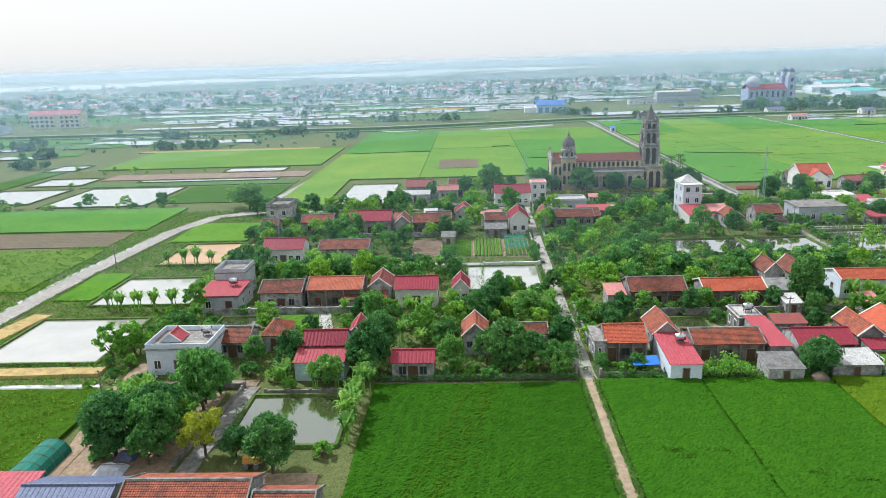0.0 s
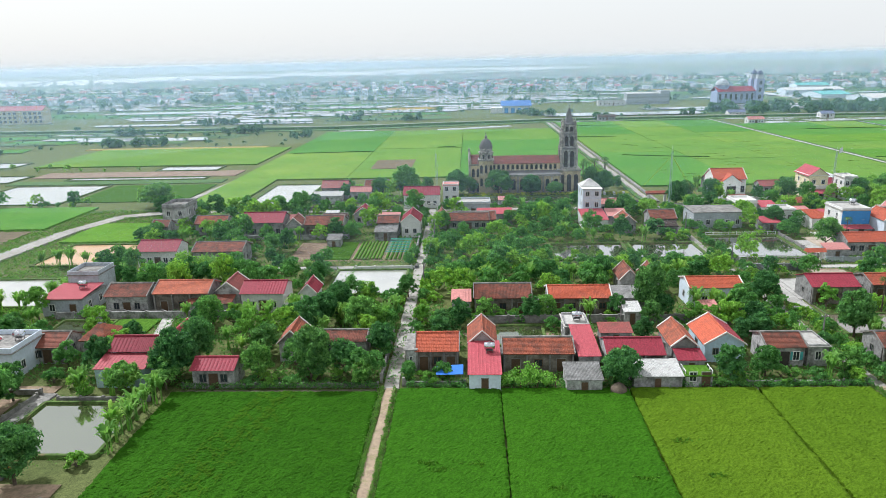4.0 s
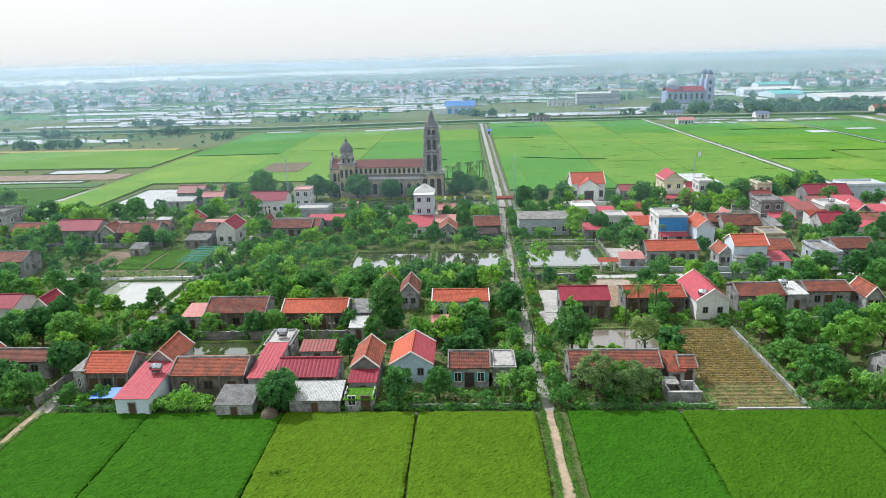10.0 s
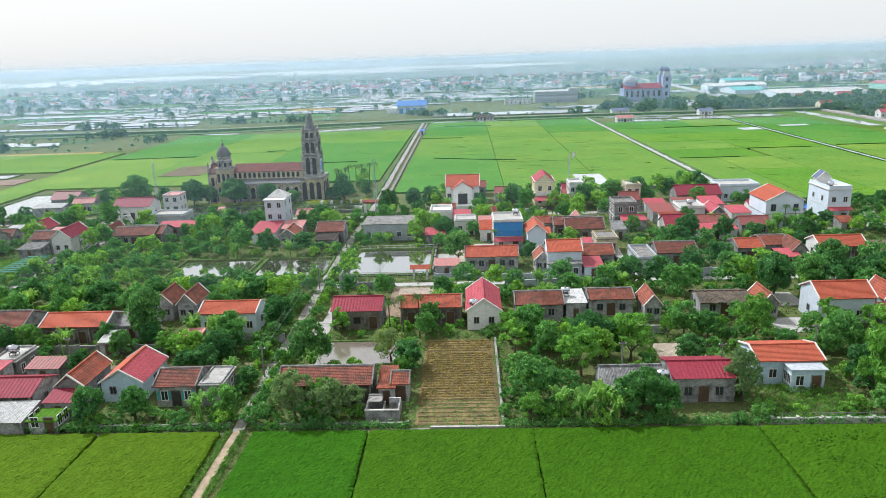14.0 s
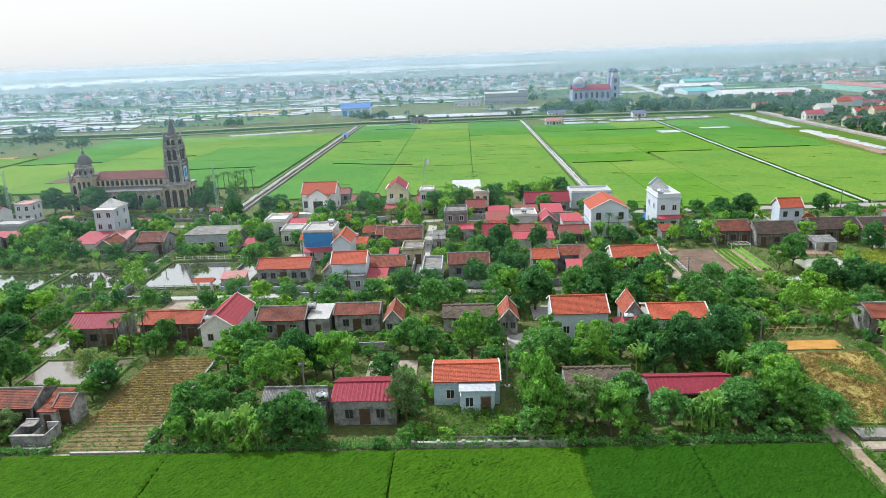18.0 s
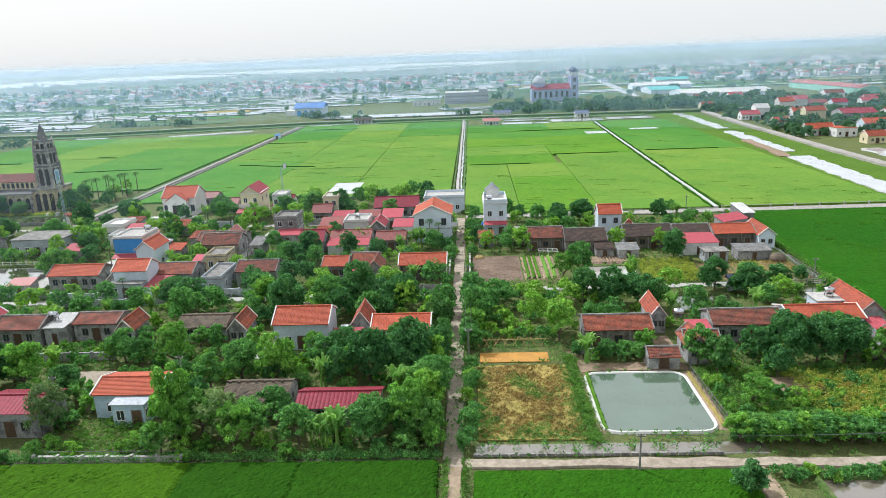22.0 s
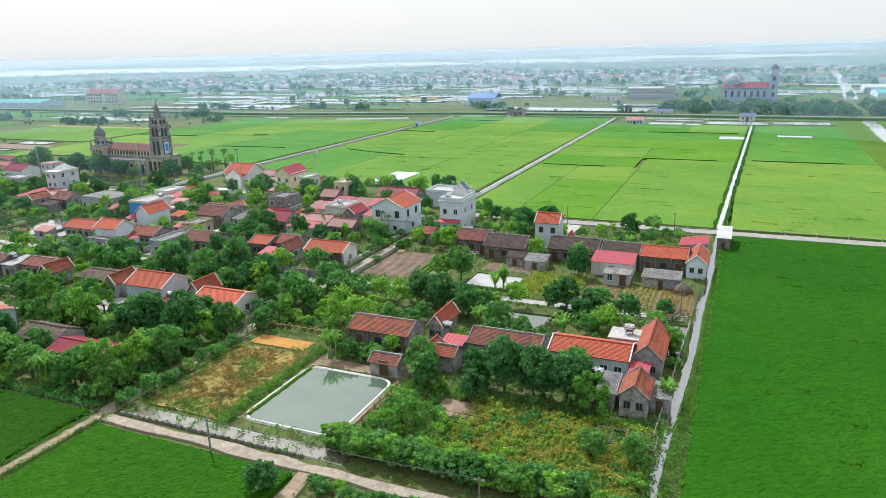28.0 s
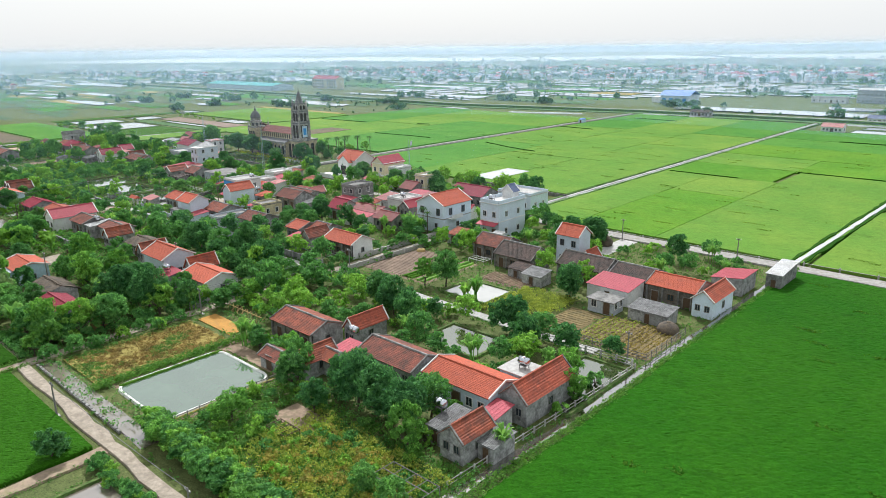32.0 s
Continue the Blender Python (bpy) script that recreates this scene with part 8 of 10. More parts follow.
top = thing("village_gate", 80.0, 203.0, "red and white village gate over the lane", "gate")
for s in (-1, 1):
    part("pillar", Geo().box(s * 2.4 - 0.3, s * 2.4 + 0.3, -0.3, 0.3, 0, 3.0), "white", top)
    part("side_pillar", Geo().box(s * 3.6 - 0.2, s * 3.6 + 0.2, -0.2, 0.2, 0, 2.2), "white", top)
part("lintel", Geo().box(-3.0, 3.0, -0.35, 0.35, 3.0, 3.5), "brownorange", top)
part("gate_roof", Geo().prism([(-0.7, 3.5), (0.7, 3.5), (0, 4.1)], -3.2, 3.2, 0), "brownorange", top)
top = thing("hall_gate", 11.0, 198.6, "white arched gate in front of the hall", "gate")
for s in (-1, 1):
    part("pillar", Geo().box(s * 1.6 - 0.25, s * 1.6 + 0.25, -0.25, 0.25, 0, 2.6), "white", top)
part("arch", Geo().tube([(-1.6 * math.cos(math.pi * k / 8), 0, 2.6 + 1.0 * math.sin(math.pi * k / 8)) for k in range(9)], 0.14, 6), "white", top)
top = thing("lane_gate", 96.8, 142.8, "small red-roofed gate in a garden wall", "gate")
for s in (-1, 1):
    part("pillar", Geo().box(s * 1.3 - 0.2, s * 1.3 + 0.2, -0.2, 0.2, 0, 2.3), "white", top)
part("gate_roof", Geo().prism([(-0.9, 2.3), (0.9, 2.3), (0, 3.0)], -2.0, 2.0, 0), "orange", top)

# stacks and loose things
def haystack(x, y, r, h, label="rounded dark straw stack", mat="thatch"):
    top = thing("haystack", x, y, label, "haystack")
    part("straw", Geo().lathe(0, 0, [(r * 0.9, -0.05), (r, h * 0.35), (r * 0.85, h * 0.65), (r * 0.5, h * 0.9), (r * 0.12, h)], 14), mat, top, smooth=True)
    part("cap", Geo().lathe(0, 0, [(r * 0.3, h * 0.93), (r * 0.2, h * 1.03), (0.04, h * 1.08)], 10), "thatch", top)


haystack(182.4, 98.4, 1.5, 3.2, "tall brown straw stack beside the lane", "straw")
haystack(44.8, 84.6, 1.1, 1.5)
haystack(218.8, 192.0, 1.6, 2.2)
haystack(250.6, 155.2, 1.7, 1.8, "low dark straw stack by the shed")
haystack(202.0, 141.0, 0.9, 0.7, "small heap of straw on the lane", "straw")
haystack(191.2, 162.2, 1.0, 0.8, "small heap of straw on a bed", "straw")


def tarp(x, y, w, d, z, mat, label, seed=1, name="tarpaulin"):
    r = random.Random(seed)
    top = thing(name, x, y, label, "tarpaulin")
    g, n = Geo(), 7
    for j in range(n):
        for i in range(n):
            e = min(i, j, n - 1 - i, n - 1 - j)
            g.v.append((-w / 2 + w * i / (n - 1), -d / 2 + d * j / (n - 1), max(0.02, z * min(1, e / 2 + 0.15) * r.uniform(0.7, 1.15))))
    g.f = [(j * n + i, j * n + i + 1, (j + 1) * n + i + 1, (j + 1) * n + i) for j in range(n - 1) for i in range(n - 1)]
    part("sheet", g, mat, top)
    part("rope", Geo().rod((-w / 2, 0, z), (w / 2, 0, z), 0.03), "pole", top)


top = thing("tarpaulin", 23.0, 88.0, "blue tarpaulin strung beside a shed", "tarpaulin")
for x in (-1.6, 1.6):
    part("pole", Geo().rod((x, -0.8, 0), (x, -0.8, 1.7), 0.04), "pole", top)
part("sheet", Geo().slab((-1.8, -1.0, 1.6), (1.8, -1.0, 1.7), (1.8, 1.2, 2.1), (-1.8, 1.2, 1.9), 0.03), "bluetarp", top)
tarp(-40.0, 65.0, 3.4, 2.0, 0.9, "whitetarp", "heap under crumpled white plastic sheets", 3)
tarp(-39.5, 67.6, 2.4, 1.8, 1.0, "slate", "heap under a grey-blue sheet", 4)
tarp(-46.0, 88.0, 1.6, 1.2, 0.8, "whitetarp", "small heap under white plastic", 5)
tarp(194.0, 192.0, 4.0, 3.0, 2.2, "bluetarp", "blue tent-like tarpaulin beside a house", 6)
tarp(50.4, 110.6, 1.4, 1.0, 0.7, "bluetarp", "small blue sheet over a heap", 7)
top = thing("net_tunnel", -48.6, 65.0, "green shade-net tunnel beside the rice", "net tunnel")
g = Geo()
for j in range(6):
    for k in range(9):
        a = math.pi * k / 8
        g.v.append((2.0 * math.cos(a), -4.0 + j * 1.6, 1.8 * math.sin(a)))
g.f = [(j * 9 + k, j * 9 + k + 1, (j + 1) * 9 + k + 1, (j + 1) * 9 + k) for j in range(5) for k in range(8)]
part("net", g, "greennet", top)
for j in range(6):
    part("hoop", Geo().tube([(2.03 * math.cos(math.pi * k / 8), -4.0 + j * 1.6, 1.83 * math.sin(math.pi * k / 8)) for k in range(9)], 0.03, 4), "pole", top)
top = thing("cart", -24.6, 66.0, "small cart loaded with yellow rice", "cart")
part("bed", Geo().box(-1.1, 1.1, -0.7, 0.7, 0.5, 0.62), "wood", top)
part("load", Geo().prism([(-0.6, 0.62), (0.6, 0.62), (0.35, 1.1), (-0.35, 1.15)], -1.0, 1.0, 0), "orangestraw", top)
for sx in (-0.6, 0.6):
    for sy in (-0.78, 0.78):
        part("wheel", Geo().rod((sx, sy - 0.06, 0.33), (sx, sy + 0.06, 0.33), 0.33, 0.33, 12), "churchdark", top)
part("handle", Geo().rod((1.1, 0, 0.55), (2.1, 0, 0.8), 0.04), "wood", top)

# vine-covered pergola at the field edge
top = thing("pergola", 33.4, 86.6, "low pergola buried under green vines", "pergola")
for x in (-3.4, -1.1, 1.1, 3.4):
    for y in (-1.3, 1.3):
        part("post", Geo().rod((x, y, -0.05), (x, y, 1.3), 0.06), "wood", top)
c = np.column_stack([rngb.uniform(-3.6, 3.6, 170), rngb.uniform(-1.5, 1.5, 170), rngb.uniform(1.1, 1.5, 170)])
c[:50, 0] = rngb.normal(0.2, 0.8, 50)
c[:50, 2] = rngb.uniform(1.5, 3.0, 50)
part("vines", quads_mesh("vines", leaf_quads(rngb, c, np.full(170, 0.45), 12, 0.2), M["leaflight"]), None, top)
keep_clear(29.8, 37.2, 85, 88.4)
# bamboo frames
def pole_frame(x, y, w, d, h, label, mat="pole", name="trellis"):
    top = thing(name, x, y, label, "trellis")
    for sx in (-w / 2, 0, w / 2):
        for sy in (-d / 2, d / 2):
            part("post", Geo().rod((sx, sy, -0.05), (sx, sy, h), 0.05), mat, top)
    for sy in (-d / 2, 0, d / 2):
        part("rail", Geo().rod((-w / 2, sy, h), (w / 2, sy, h), 0.05), mat, top)
    for k in range(5):
        part("crossbar", Geo().rod((-w / 2 + w * k / 4, -d / 2, h + 0.05), (-w / 2 + w * k / 4, d / 2, h + 0.05), 0.04), mat, top)


pole_frame(249.0, 100.8, 6.4, 3.0, 1.4, "pale green pole frame over a garden bed")
pole_frame(231.0, 99.0, 3.6, 2.0, 1.0, "collapsed wooden frame over bare soil", "wood")
pole_frame(206.0, 164.2, 4.0, 2.4, 0.9, "low white pole frame by a vegetable bed", "whiteconcrete")
top = thing("bamboo_rack", 195.4, 116.4, "rack of leaning bamboo poles", "rack")
for k in range(14):
    x = -4.6 + k * 0.7
    part("pole", Geo().rod((x, -0.4, 0), (x + (0.9 if k % 2 else -0.9), 0.4, 1.1), 0.06), "straw", top)
part("rail", Geo().rod((-5, 0, 0.9), (5, 0, 0.95), 0.06), "straw", top)

# walls, fences
garden_wall(140.6, 86.5, 157.6, 86.3, 0.7, "concrete", "low grey concrete garden wall along the rice", 0.25, 2.5)
garden_wall(16.8, 87.0, 16.8, 91.0, 1.0)
garden_wall(16.8, 97.5, 16.8, 112.5, 1.3)
garden_wall(13.7, 88.0, 13.7, 104.0, 1.1)
garden_wall(17.0, 87.0, 25.0, 87.0, 0.6, "oldconcrete", "low stained wall at the field edge")
garden_wall(52.6, 87.0, 77.6, 87.1, 0.5)
garden_wall(26.0, 109.6, 62.0, 109.6, 1.3)
garden_wall(81.0, 87.1, 98.8, 87.1, 0.4)
garden_wall(-13.0, 86.6, 13.4, 86.6, 0.55, "oldconcrete", "low dark garden wall under the trees")
garden_wall(2.0, 140.6, 13.6, 140.6, 0.7, "whiteconcrete", "pale low wall along the pond lane")
garden_wall(189.3, 143.2, 189.1, 178.0, 0.9, "concrete", "grey garden wall along the lane")
garden_wall(185.6, 112.0, 185.4, 140.0, 1.0, "concrete", "grey garden wall along the lane")
garden_wall(185.2, 150.0, 185.0, 176.0, 1.0, "concrete", "grey garden wall along the lane")
garden_wall(170.0, 136.6, 185.4, 136.6, 0.9, "bluegrey", "grey garden wall beside the lane")
garden_wall(195.5, 172.0, 212.0, 172.0, 0.8)
garden_wall(99.5, 143.2, 137.0, 141.0, 0.9, "bluegrey", "grey-blue garden wall along the lane")
garden_wall(99.0, 146.0, 99.0, 165.0, 0.8)
garden_wall(-28.0, 82.8, -16.0, 82.9, 0.6)
garden_wall(142.0, 230.0, 185.0, 228.5, 0.9)
garden_wall(22.0, 205.6, 76.5, 205.6, 0.8)


def rail_fence(x0, y0, x1, y1, high, mat, label, step=1.6, rails=3, name="fence", thick=0.07):
    length = math.hypot(x1 - x0, y1 - y0)
    top = thing(name, x0, y0, label, "fence", turn=math.degrees(math.atan2(y1 - y0, x1 - x0)))
    n = max(2, int(length / step))
    for k in range(n + 1):
        x = length * k / n
        part("post", Geo().box(x - thick, x + thick, -thick, thick, -0.05, high), mat, top)
    for r in range(rails):
        z = high * (r + 0.7) / rails
        part("rail", Geo().box(0, length, -thick * 0.4, thick * 0.4, z - 0.04, z + 0.04), mat, top)


rail_fence(233.2, 140.2, 252.2, 140.9, 1.2, "concrete", "pale concrete post-and-rail fence along a pond", 2.2, 3, thick=0.12)
rail_fence(251.6, 104.0, 252.8, 140.6, 0.9, "concrete", "pale concrete fence along the ditch", 2.0, 2, thick=0.08)
rail_fence(240.2, 143.6, 253.0, 143.4, 1.3, "pole", "thin wire fence round a yellow bed", 1.4, 3, thick=0.04)
rail_fence(253.0, 143.4, 253.0, 156.0, 1.3, "pole", "thin wire fence along the ditch", 1.4, 3, thick=0.04)
rail_fence(219.3, 92.0, 218.9, 106.5, 1.1, "pole", "thin dark fence beside the fish pond", 1.5, 2, thick=0.05)
rail_fence(82.0, 144.8, 98.0, 144.8, 1.1, "concrete", "pale fence along a pond", 1.8, 2, thick=0.07)
rail_fence(82.0, 165.4, 98.4, 165.4, 1.0, "white", "white fence behind a pond", 1.8, 2, thick=0.07)
rail_fence(256.0, 203.4, 320.0, 204.0, 1.0, "concrete", "row of concrete posts along the road", 6.0, 1, thick=0.14)
rail_fence(254.0, 203.2, 190.0, 203.0, 0.5, "concrete", "low concrete kerb along the road", 6.0, 1, thick=0.14)
rail_fence(142.0, 87.0, 157.0, 86.9, 1.2, "pole", "thin wire fence above a garden wall", 2.5, 2, thick=0.04)
top = thing("pond_gate", 236.6, 138.6, "small tiled gateway with a blue door", "gate")
part("pillar", Geo().box(-1.5, -0.9, -0.4, 0.4, 0, 2.4), "bluegrey", top)
part("pillar", Geo().box(0.9, 1.5, -0.4, 0.4, 0, 2.4), "bluegrey", top)
part("door", Geo().box(-0.9, 0.9, -0.08, 0.08, 0.05, 2.1), "blue", top)
part("gate_roof", Geo().prism([(-0.9, 2.4), (0.9, 2.4), (0, 3.0)], -2.0, 2.0, 0), "slate", top)
# stepping blocks along the ditch by the concrete path
top = thing("path_kerb", 190.2, 86.7, "row of dark kerb blocks along the path", "kerb")
for k in range(27):
    part("block", Geo().box(k - 0.38, k + 0.38, -0.15, 0.15, 0, 0.34), "oldconcrete", top)
# churchyard: clipped hedges and flower beds
for k in range(12):
    top = thing("clipped_shrub", 26.0 + k * 4.1, 218.6, "small clipped yellow-green shrub in the churchyard", "shrub", "clipped churchyard shrubs")
    c = np.column_stack([rngb.normal(0, 0.35, 9), rngb.normal(0, 0.35, 9), rngb.uniform(0.3, 0.8, 9)])
    part("leaves", quads_mesh("leaves", leaf_quads(rngb, c, np.full(9, 0.45), 14, 0.16), M["leafyellow"]), None, top)
sheet("churchyard", 22, 76, 217.6, 223.5, 0.06, "grass", "grassy churchyard with planted edges", "yard", "structure", 3.0, 0.01, 0.1, 63, clear=False)
for k in range(10):
    top = thing("grave_marker", 62.0 + (k % 5) * 3.0, 218.2 + 1.2 * (k // 5), "small white statue plinth in the churchyard", "plinth", "white plinths")
    part("plinth", Geo().box(-0.25, 0.25, -0.25, 0.25, 0, 0.8).box(-0.32, 0.32, -0.32, 0.32, 0.8, 0.9), "white", top)
c = np.column_stack([rngb.uniform(24, 76, 420), rngb.choice([219.4, 221.2], 420) + rngb.normal(0, 0.2, 420), rngb.uniform(0.15, 0.6, 420)])
tagged(part("flower_beds", quads_mesh("flower_beds", leaf_quads(rngb, c, np.full(420, 0.4), 9, 0.16), M["leafyellow"]), None), "rows of yellow-green flowering plants before the church", "flowers", "", "stuff")
# yards of bare concrete beside houses
for x0, x1, y0, y1, m, lab in ((30, 34, 97.2, 100.2, "concrete", "pale concrete yard behind a house"), (81, 83.8, 114, 121, "concrete", "pale concrete forecourt by the lane"), (92, 99, 122.5, 138, "dirt", "bare yard behind a gate"), (153, 159, 113, 119, "concrete", "pale yard beside a white house"), (107.5, 112.5, 158, 168, "concrete", "pale forecourt of a blue house"), (-24, -18.5, 98, 103.5, "dirt", "bare earth yard among trees"), (96, 112, 206.5, 213, "whiteconcrete", "white paved forecourt of a villa"), (216.5, 219.2, 112.6, 118.8, "dirt", "bare yard between houses"), (203.2, 205.4, 106.8, 113.8, "dirt", "bare path beside a house"), (205.4, 219, 107.2, 109.6, "dirt", "bare earth behind the fish pond"), (226, 233, 100.5, 104.5, "dirt", "bare soil patch in the wild garden"), (219.0, 223.0, 185.5, 199, "concrete", "pale drive beside a house"), (244, 249.5, 170.5, 178, "dirt", "bare yard among sheds"), (203.6, 204.6, 91, 107, "dirt", "trodden path beside the pond"), (173.6, 178.5, 93, 100, "dirt", "bare yard behind a red roof")):
    sheet("yard", x0, x1, y0, y1, 0.05, m, lab, "yard", "structure", 1.5, 0.01, 0.1, 64)
# ---- the distance: levee, fish ponds, villages, woods, hills, haze ----
rf = random.Random(21)
# canal, levee and the grassy strips behind the rice
strip("levee", [(-700, 472), (-60, 462), (80, 488), (190, 492), (330, 486), (700, 506)], 9, -0.02, 1.5, "bankgrass", "long grassy levee behind the rice fields", "levee", wob=1.0, seed=31, clear=False)
strip("levee_road", [(-700, 472), (-60, 462), (80, 488), (190, 492), (330, 486), (700, 506)], 2.4, 1.4, 1.62, "road", "pale track on top of the levee", wob=0.3, seed=36, clear=False)
strip("levee_foot", [(-560, 458), (-60, 449), (76, 477), (190, 482), (300, 476)], 8, -0.02, 0.4, "bankgrass", "grassy strip at the foot of the levee", "bank", wob=0.8, seed=37, clear=False)
for k, line in enumerate(([(-560, 449), (-330, 445)], [(-240, 443), (-170, 441)], [(6, 436), (52, 453)], [(84, 474), (128, 477)], [(196, 478), (262, 474)])):
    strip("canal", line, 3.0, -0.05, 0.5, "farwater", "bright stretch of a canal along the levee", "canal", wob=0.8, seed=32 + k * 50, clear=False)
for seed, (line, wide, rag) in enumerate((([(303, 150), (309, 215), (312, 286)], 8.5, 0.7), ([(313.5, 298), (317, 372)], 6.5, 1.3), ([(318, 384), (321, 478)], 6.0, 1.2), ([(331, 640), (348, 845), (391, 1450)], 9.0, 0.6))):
    strip("river_canal", line, wide, -0.05, 0.4 if seed < 3 else 1.0, "farwater", "pale sky-white canal beside the rice", "canal", wob=rag, seed=330 + seed, clear=False)
strip("canal_bank", [(307.5, 286), (309.5, 300), (311.5, 336)], 4.5, -0.02, 0.55, "dirt", "bare brown bank of the canal", "bank", wob=0.8, seed=338, clear=False)
sheet("canal_verge", 303.4, 331, 205, 480, 0.1, "grass", "green grass along the canal", "grass", "structure", 6.0, 0.05, 0.15, 339, clear=False)
strip("canal_road", [(327, 150), (330, 215), (331, 300), (334, 400), (340, 490)], 4, -0.02, 0.9, "road", "road on the canal bank", wob=0.3, seed=34, clear=False)
strip("canal", [(345, 200), (346, 300)], 8, -0.05, 0.45, "farwater", "second pale water beside the canal road", "canal", wob=0.8, seed=35, clear=False)
# ponds and plots, joined because nobody could count them
plots = {"farwater": Geo(), "fargrass": Geo(), "ricefar2": Geo(), "dryveg": Geo(), "bankgrass": Geo()}
LIFT = {"farwater": 0.62, "fargrass": 0.12, "ricefar2": 0.2, "dryveg": 0.28, "bankgrass": 0.36}


def far_place(rmin, rmax, power):
    r = rmin + (rmax - rmin) * rf.random() ** power
    a = radians(rf.uniform(-42, 82))
    return 130 - r * math.sin(a), 30 + r * math.cos(a), r


def in_rice(x, y, pad=0):
    return (-66 - pad < x < 303 + pad and y < 498 + pad) or (300 < x < 348 and y < 560) or (-215 < x < -60 and y < 365)


def built_up(x, y):
    """The grounds of the landmarks beyond the rice."""
    return (225 < x < 300 and 590 < y < 680) or (20 < x < 100 and 540 < y < 600) or (130 < x < 215 and 610 < y < 660) or (-500 < x < -290 and 470 < y < 575) or (350 < x < 520 and 560 < y < 720)


def add_plot(mat, x, y, w, d, skew=0.0):
    z = LIFT[mat] + rf.random() * 0.06
    cut_ = rf.uniform(0.0, 0.12) * w
    plots[mat].add([(x, y, z), (x + w, y + rf.uniform(-0.05, 0.05) * d, z), (x + w + skew - cut_, y + d, z), (x + skew + rf.uniform(-0.04, 0.04) * w, y + d, z)], [(0, 1, 2, 3)])


hedges = []
y = 500.0
while y < 2250:
    near = y < 960
    d = rf.uniform(15, 30) * (1.0 if near else 1 + (y - 960) / 1100)
    x = 130 - 1.6 * y - 200
    wet_row = rf.random()
    while x < 130 + 0.9 * y + 150:
        core = -330 < x < 140
        w = rf.uniform(38, 120) * (1.0 if near else 1 + (y - 960) / 1600)
        if not (in_rice(x, y, 3) or in_rice(x + w, y, 3) or built_up(x, y) or built_up(x + w, y + d) or built_up(x + w / 2, y)):
            wet = (8 if core else 3) if near and wet_row < 0.8 else 1.0
            mat = rf.choices(["farwater", "fargrass", "ricefar2", "dryveg", "bankgrass"], [wet, 2.2, 1.6, 0.25, 1.6])[0]
            if mat == "farwater" and not near:
                rest, part_w = x, 0
                while rest < x + w:
                    part_w = rf.uniform(20, 70)
                    add_plot(mat, rest, y + rf.uniform(0, 0.4) * d, min(part_w, x + w - rest), d * rf.uniform(0.25, 0.55))
                    rest += part_w + rf.uniform(10, 60)
            else:
                add_plot(mat, x, y, w - rf.uniform(3, 9), d - rf.uniform(3.5, 8), rf.uniform(-0.3, 0.3) * d)
            if near and rf.random() < 0.8:
                hedges.append((x, y - 1.5, w))
        x += w
    y += d
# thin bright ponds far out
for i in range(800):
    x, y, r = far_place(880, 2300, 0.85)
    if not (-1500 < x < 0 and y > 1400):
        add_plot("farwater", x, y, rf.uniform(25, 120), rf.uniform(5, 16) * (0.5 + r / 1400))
# plots and ponds beside the rice
for i in range(300):
    x, y = rf.uniform(-900, -90), rf.uniform(60, 440)
    w, d = rf.uniform(25, 80), rf.uniform(7, 20)
    if in_rice(x, y, 10) or in_rice(x + w, y + d, 10) or x + w > -92 or (x + w > -200 and y < 366):
        continue
    add_plot(rf.choices(["farwater", "fargrass", "ricefar2", "dryveg", "bankgrass"], [2, 4, 3, 1, 3])[0], x, y, w, d)
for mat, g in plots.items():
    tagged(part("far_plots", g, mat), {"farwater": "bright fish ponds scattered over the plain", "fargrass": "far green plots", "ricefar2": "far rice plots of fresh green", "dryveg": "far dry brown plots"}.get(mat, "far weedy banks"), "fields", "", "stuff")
# distant woods: low hedges on the banks, loose trees, and the dense greenery of far villages
rng = np.random.default_rng(8)
low, tall = [], []
for x, y, w in hedges:
    for k in range(int(w / rf.uniform(4, 9))):
        low.append((x + rf.random() * w, y + rf.uniform(-1.2, 1.2), rf.uniform(0.5, 1.3)))
    if rf.random() < 0.3:
        px = x + rf.random() * w
        tall += [(px + rf.uniform(-5, 5), y + rf.uniform(-2, 2), rf.uniform(1.8, 3.4)) for k in range(rf.randrange(1, 4))]
village_spots = []
for i in range(60):
    cx, cy, r = far_place(900, 2100, 1.1)
    village_spots.append((cx, cy, rf.uniform(60, 190)))
for cx, cy, wide in village_spots:
    for k in range(int(wide * 0.3)):
        x, y = cx + rf.gauss(0, wide), cy + rf.gauss(0, 16)
        if math.hypot(x - 130, y - 30) > 860:
            tall.append((x, y, rf.uniform(2.2, 4.2)))
while len(tall) < 3100:
    x, y, r = far_place(520, 2400, 1.2)
    if r > 900:
        y = round(y / 70) * 70 + rf.uniform(-4, 4)
    if not (in_rice(x, y, 4) or built_up(x, y)) and (r > 850 or rf.random() < 0.4):
        tall.append((x, y, rf.uniform(1.3, 3.0) * (1 + r / 3000)))
tall += [(rf.uniform(205, 420), rf.uniform(508, 566), rf.uniform(2.5, 5.0)) for i in range(150)]
tall += [(rf.uniform(338, 480), rf.uniform(338, 560), rf.uniform(1.7, 3.6)) for i in range(470)]
tall += [(rf.uniform(60, 92), rf.uniform(533, 548), rf.uniform(1.8, 3.2)) for i in range(16)]
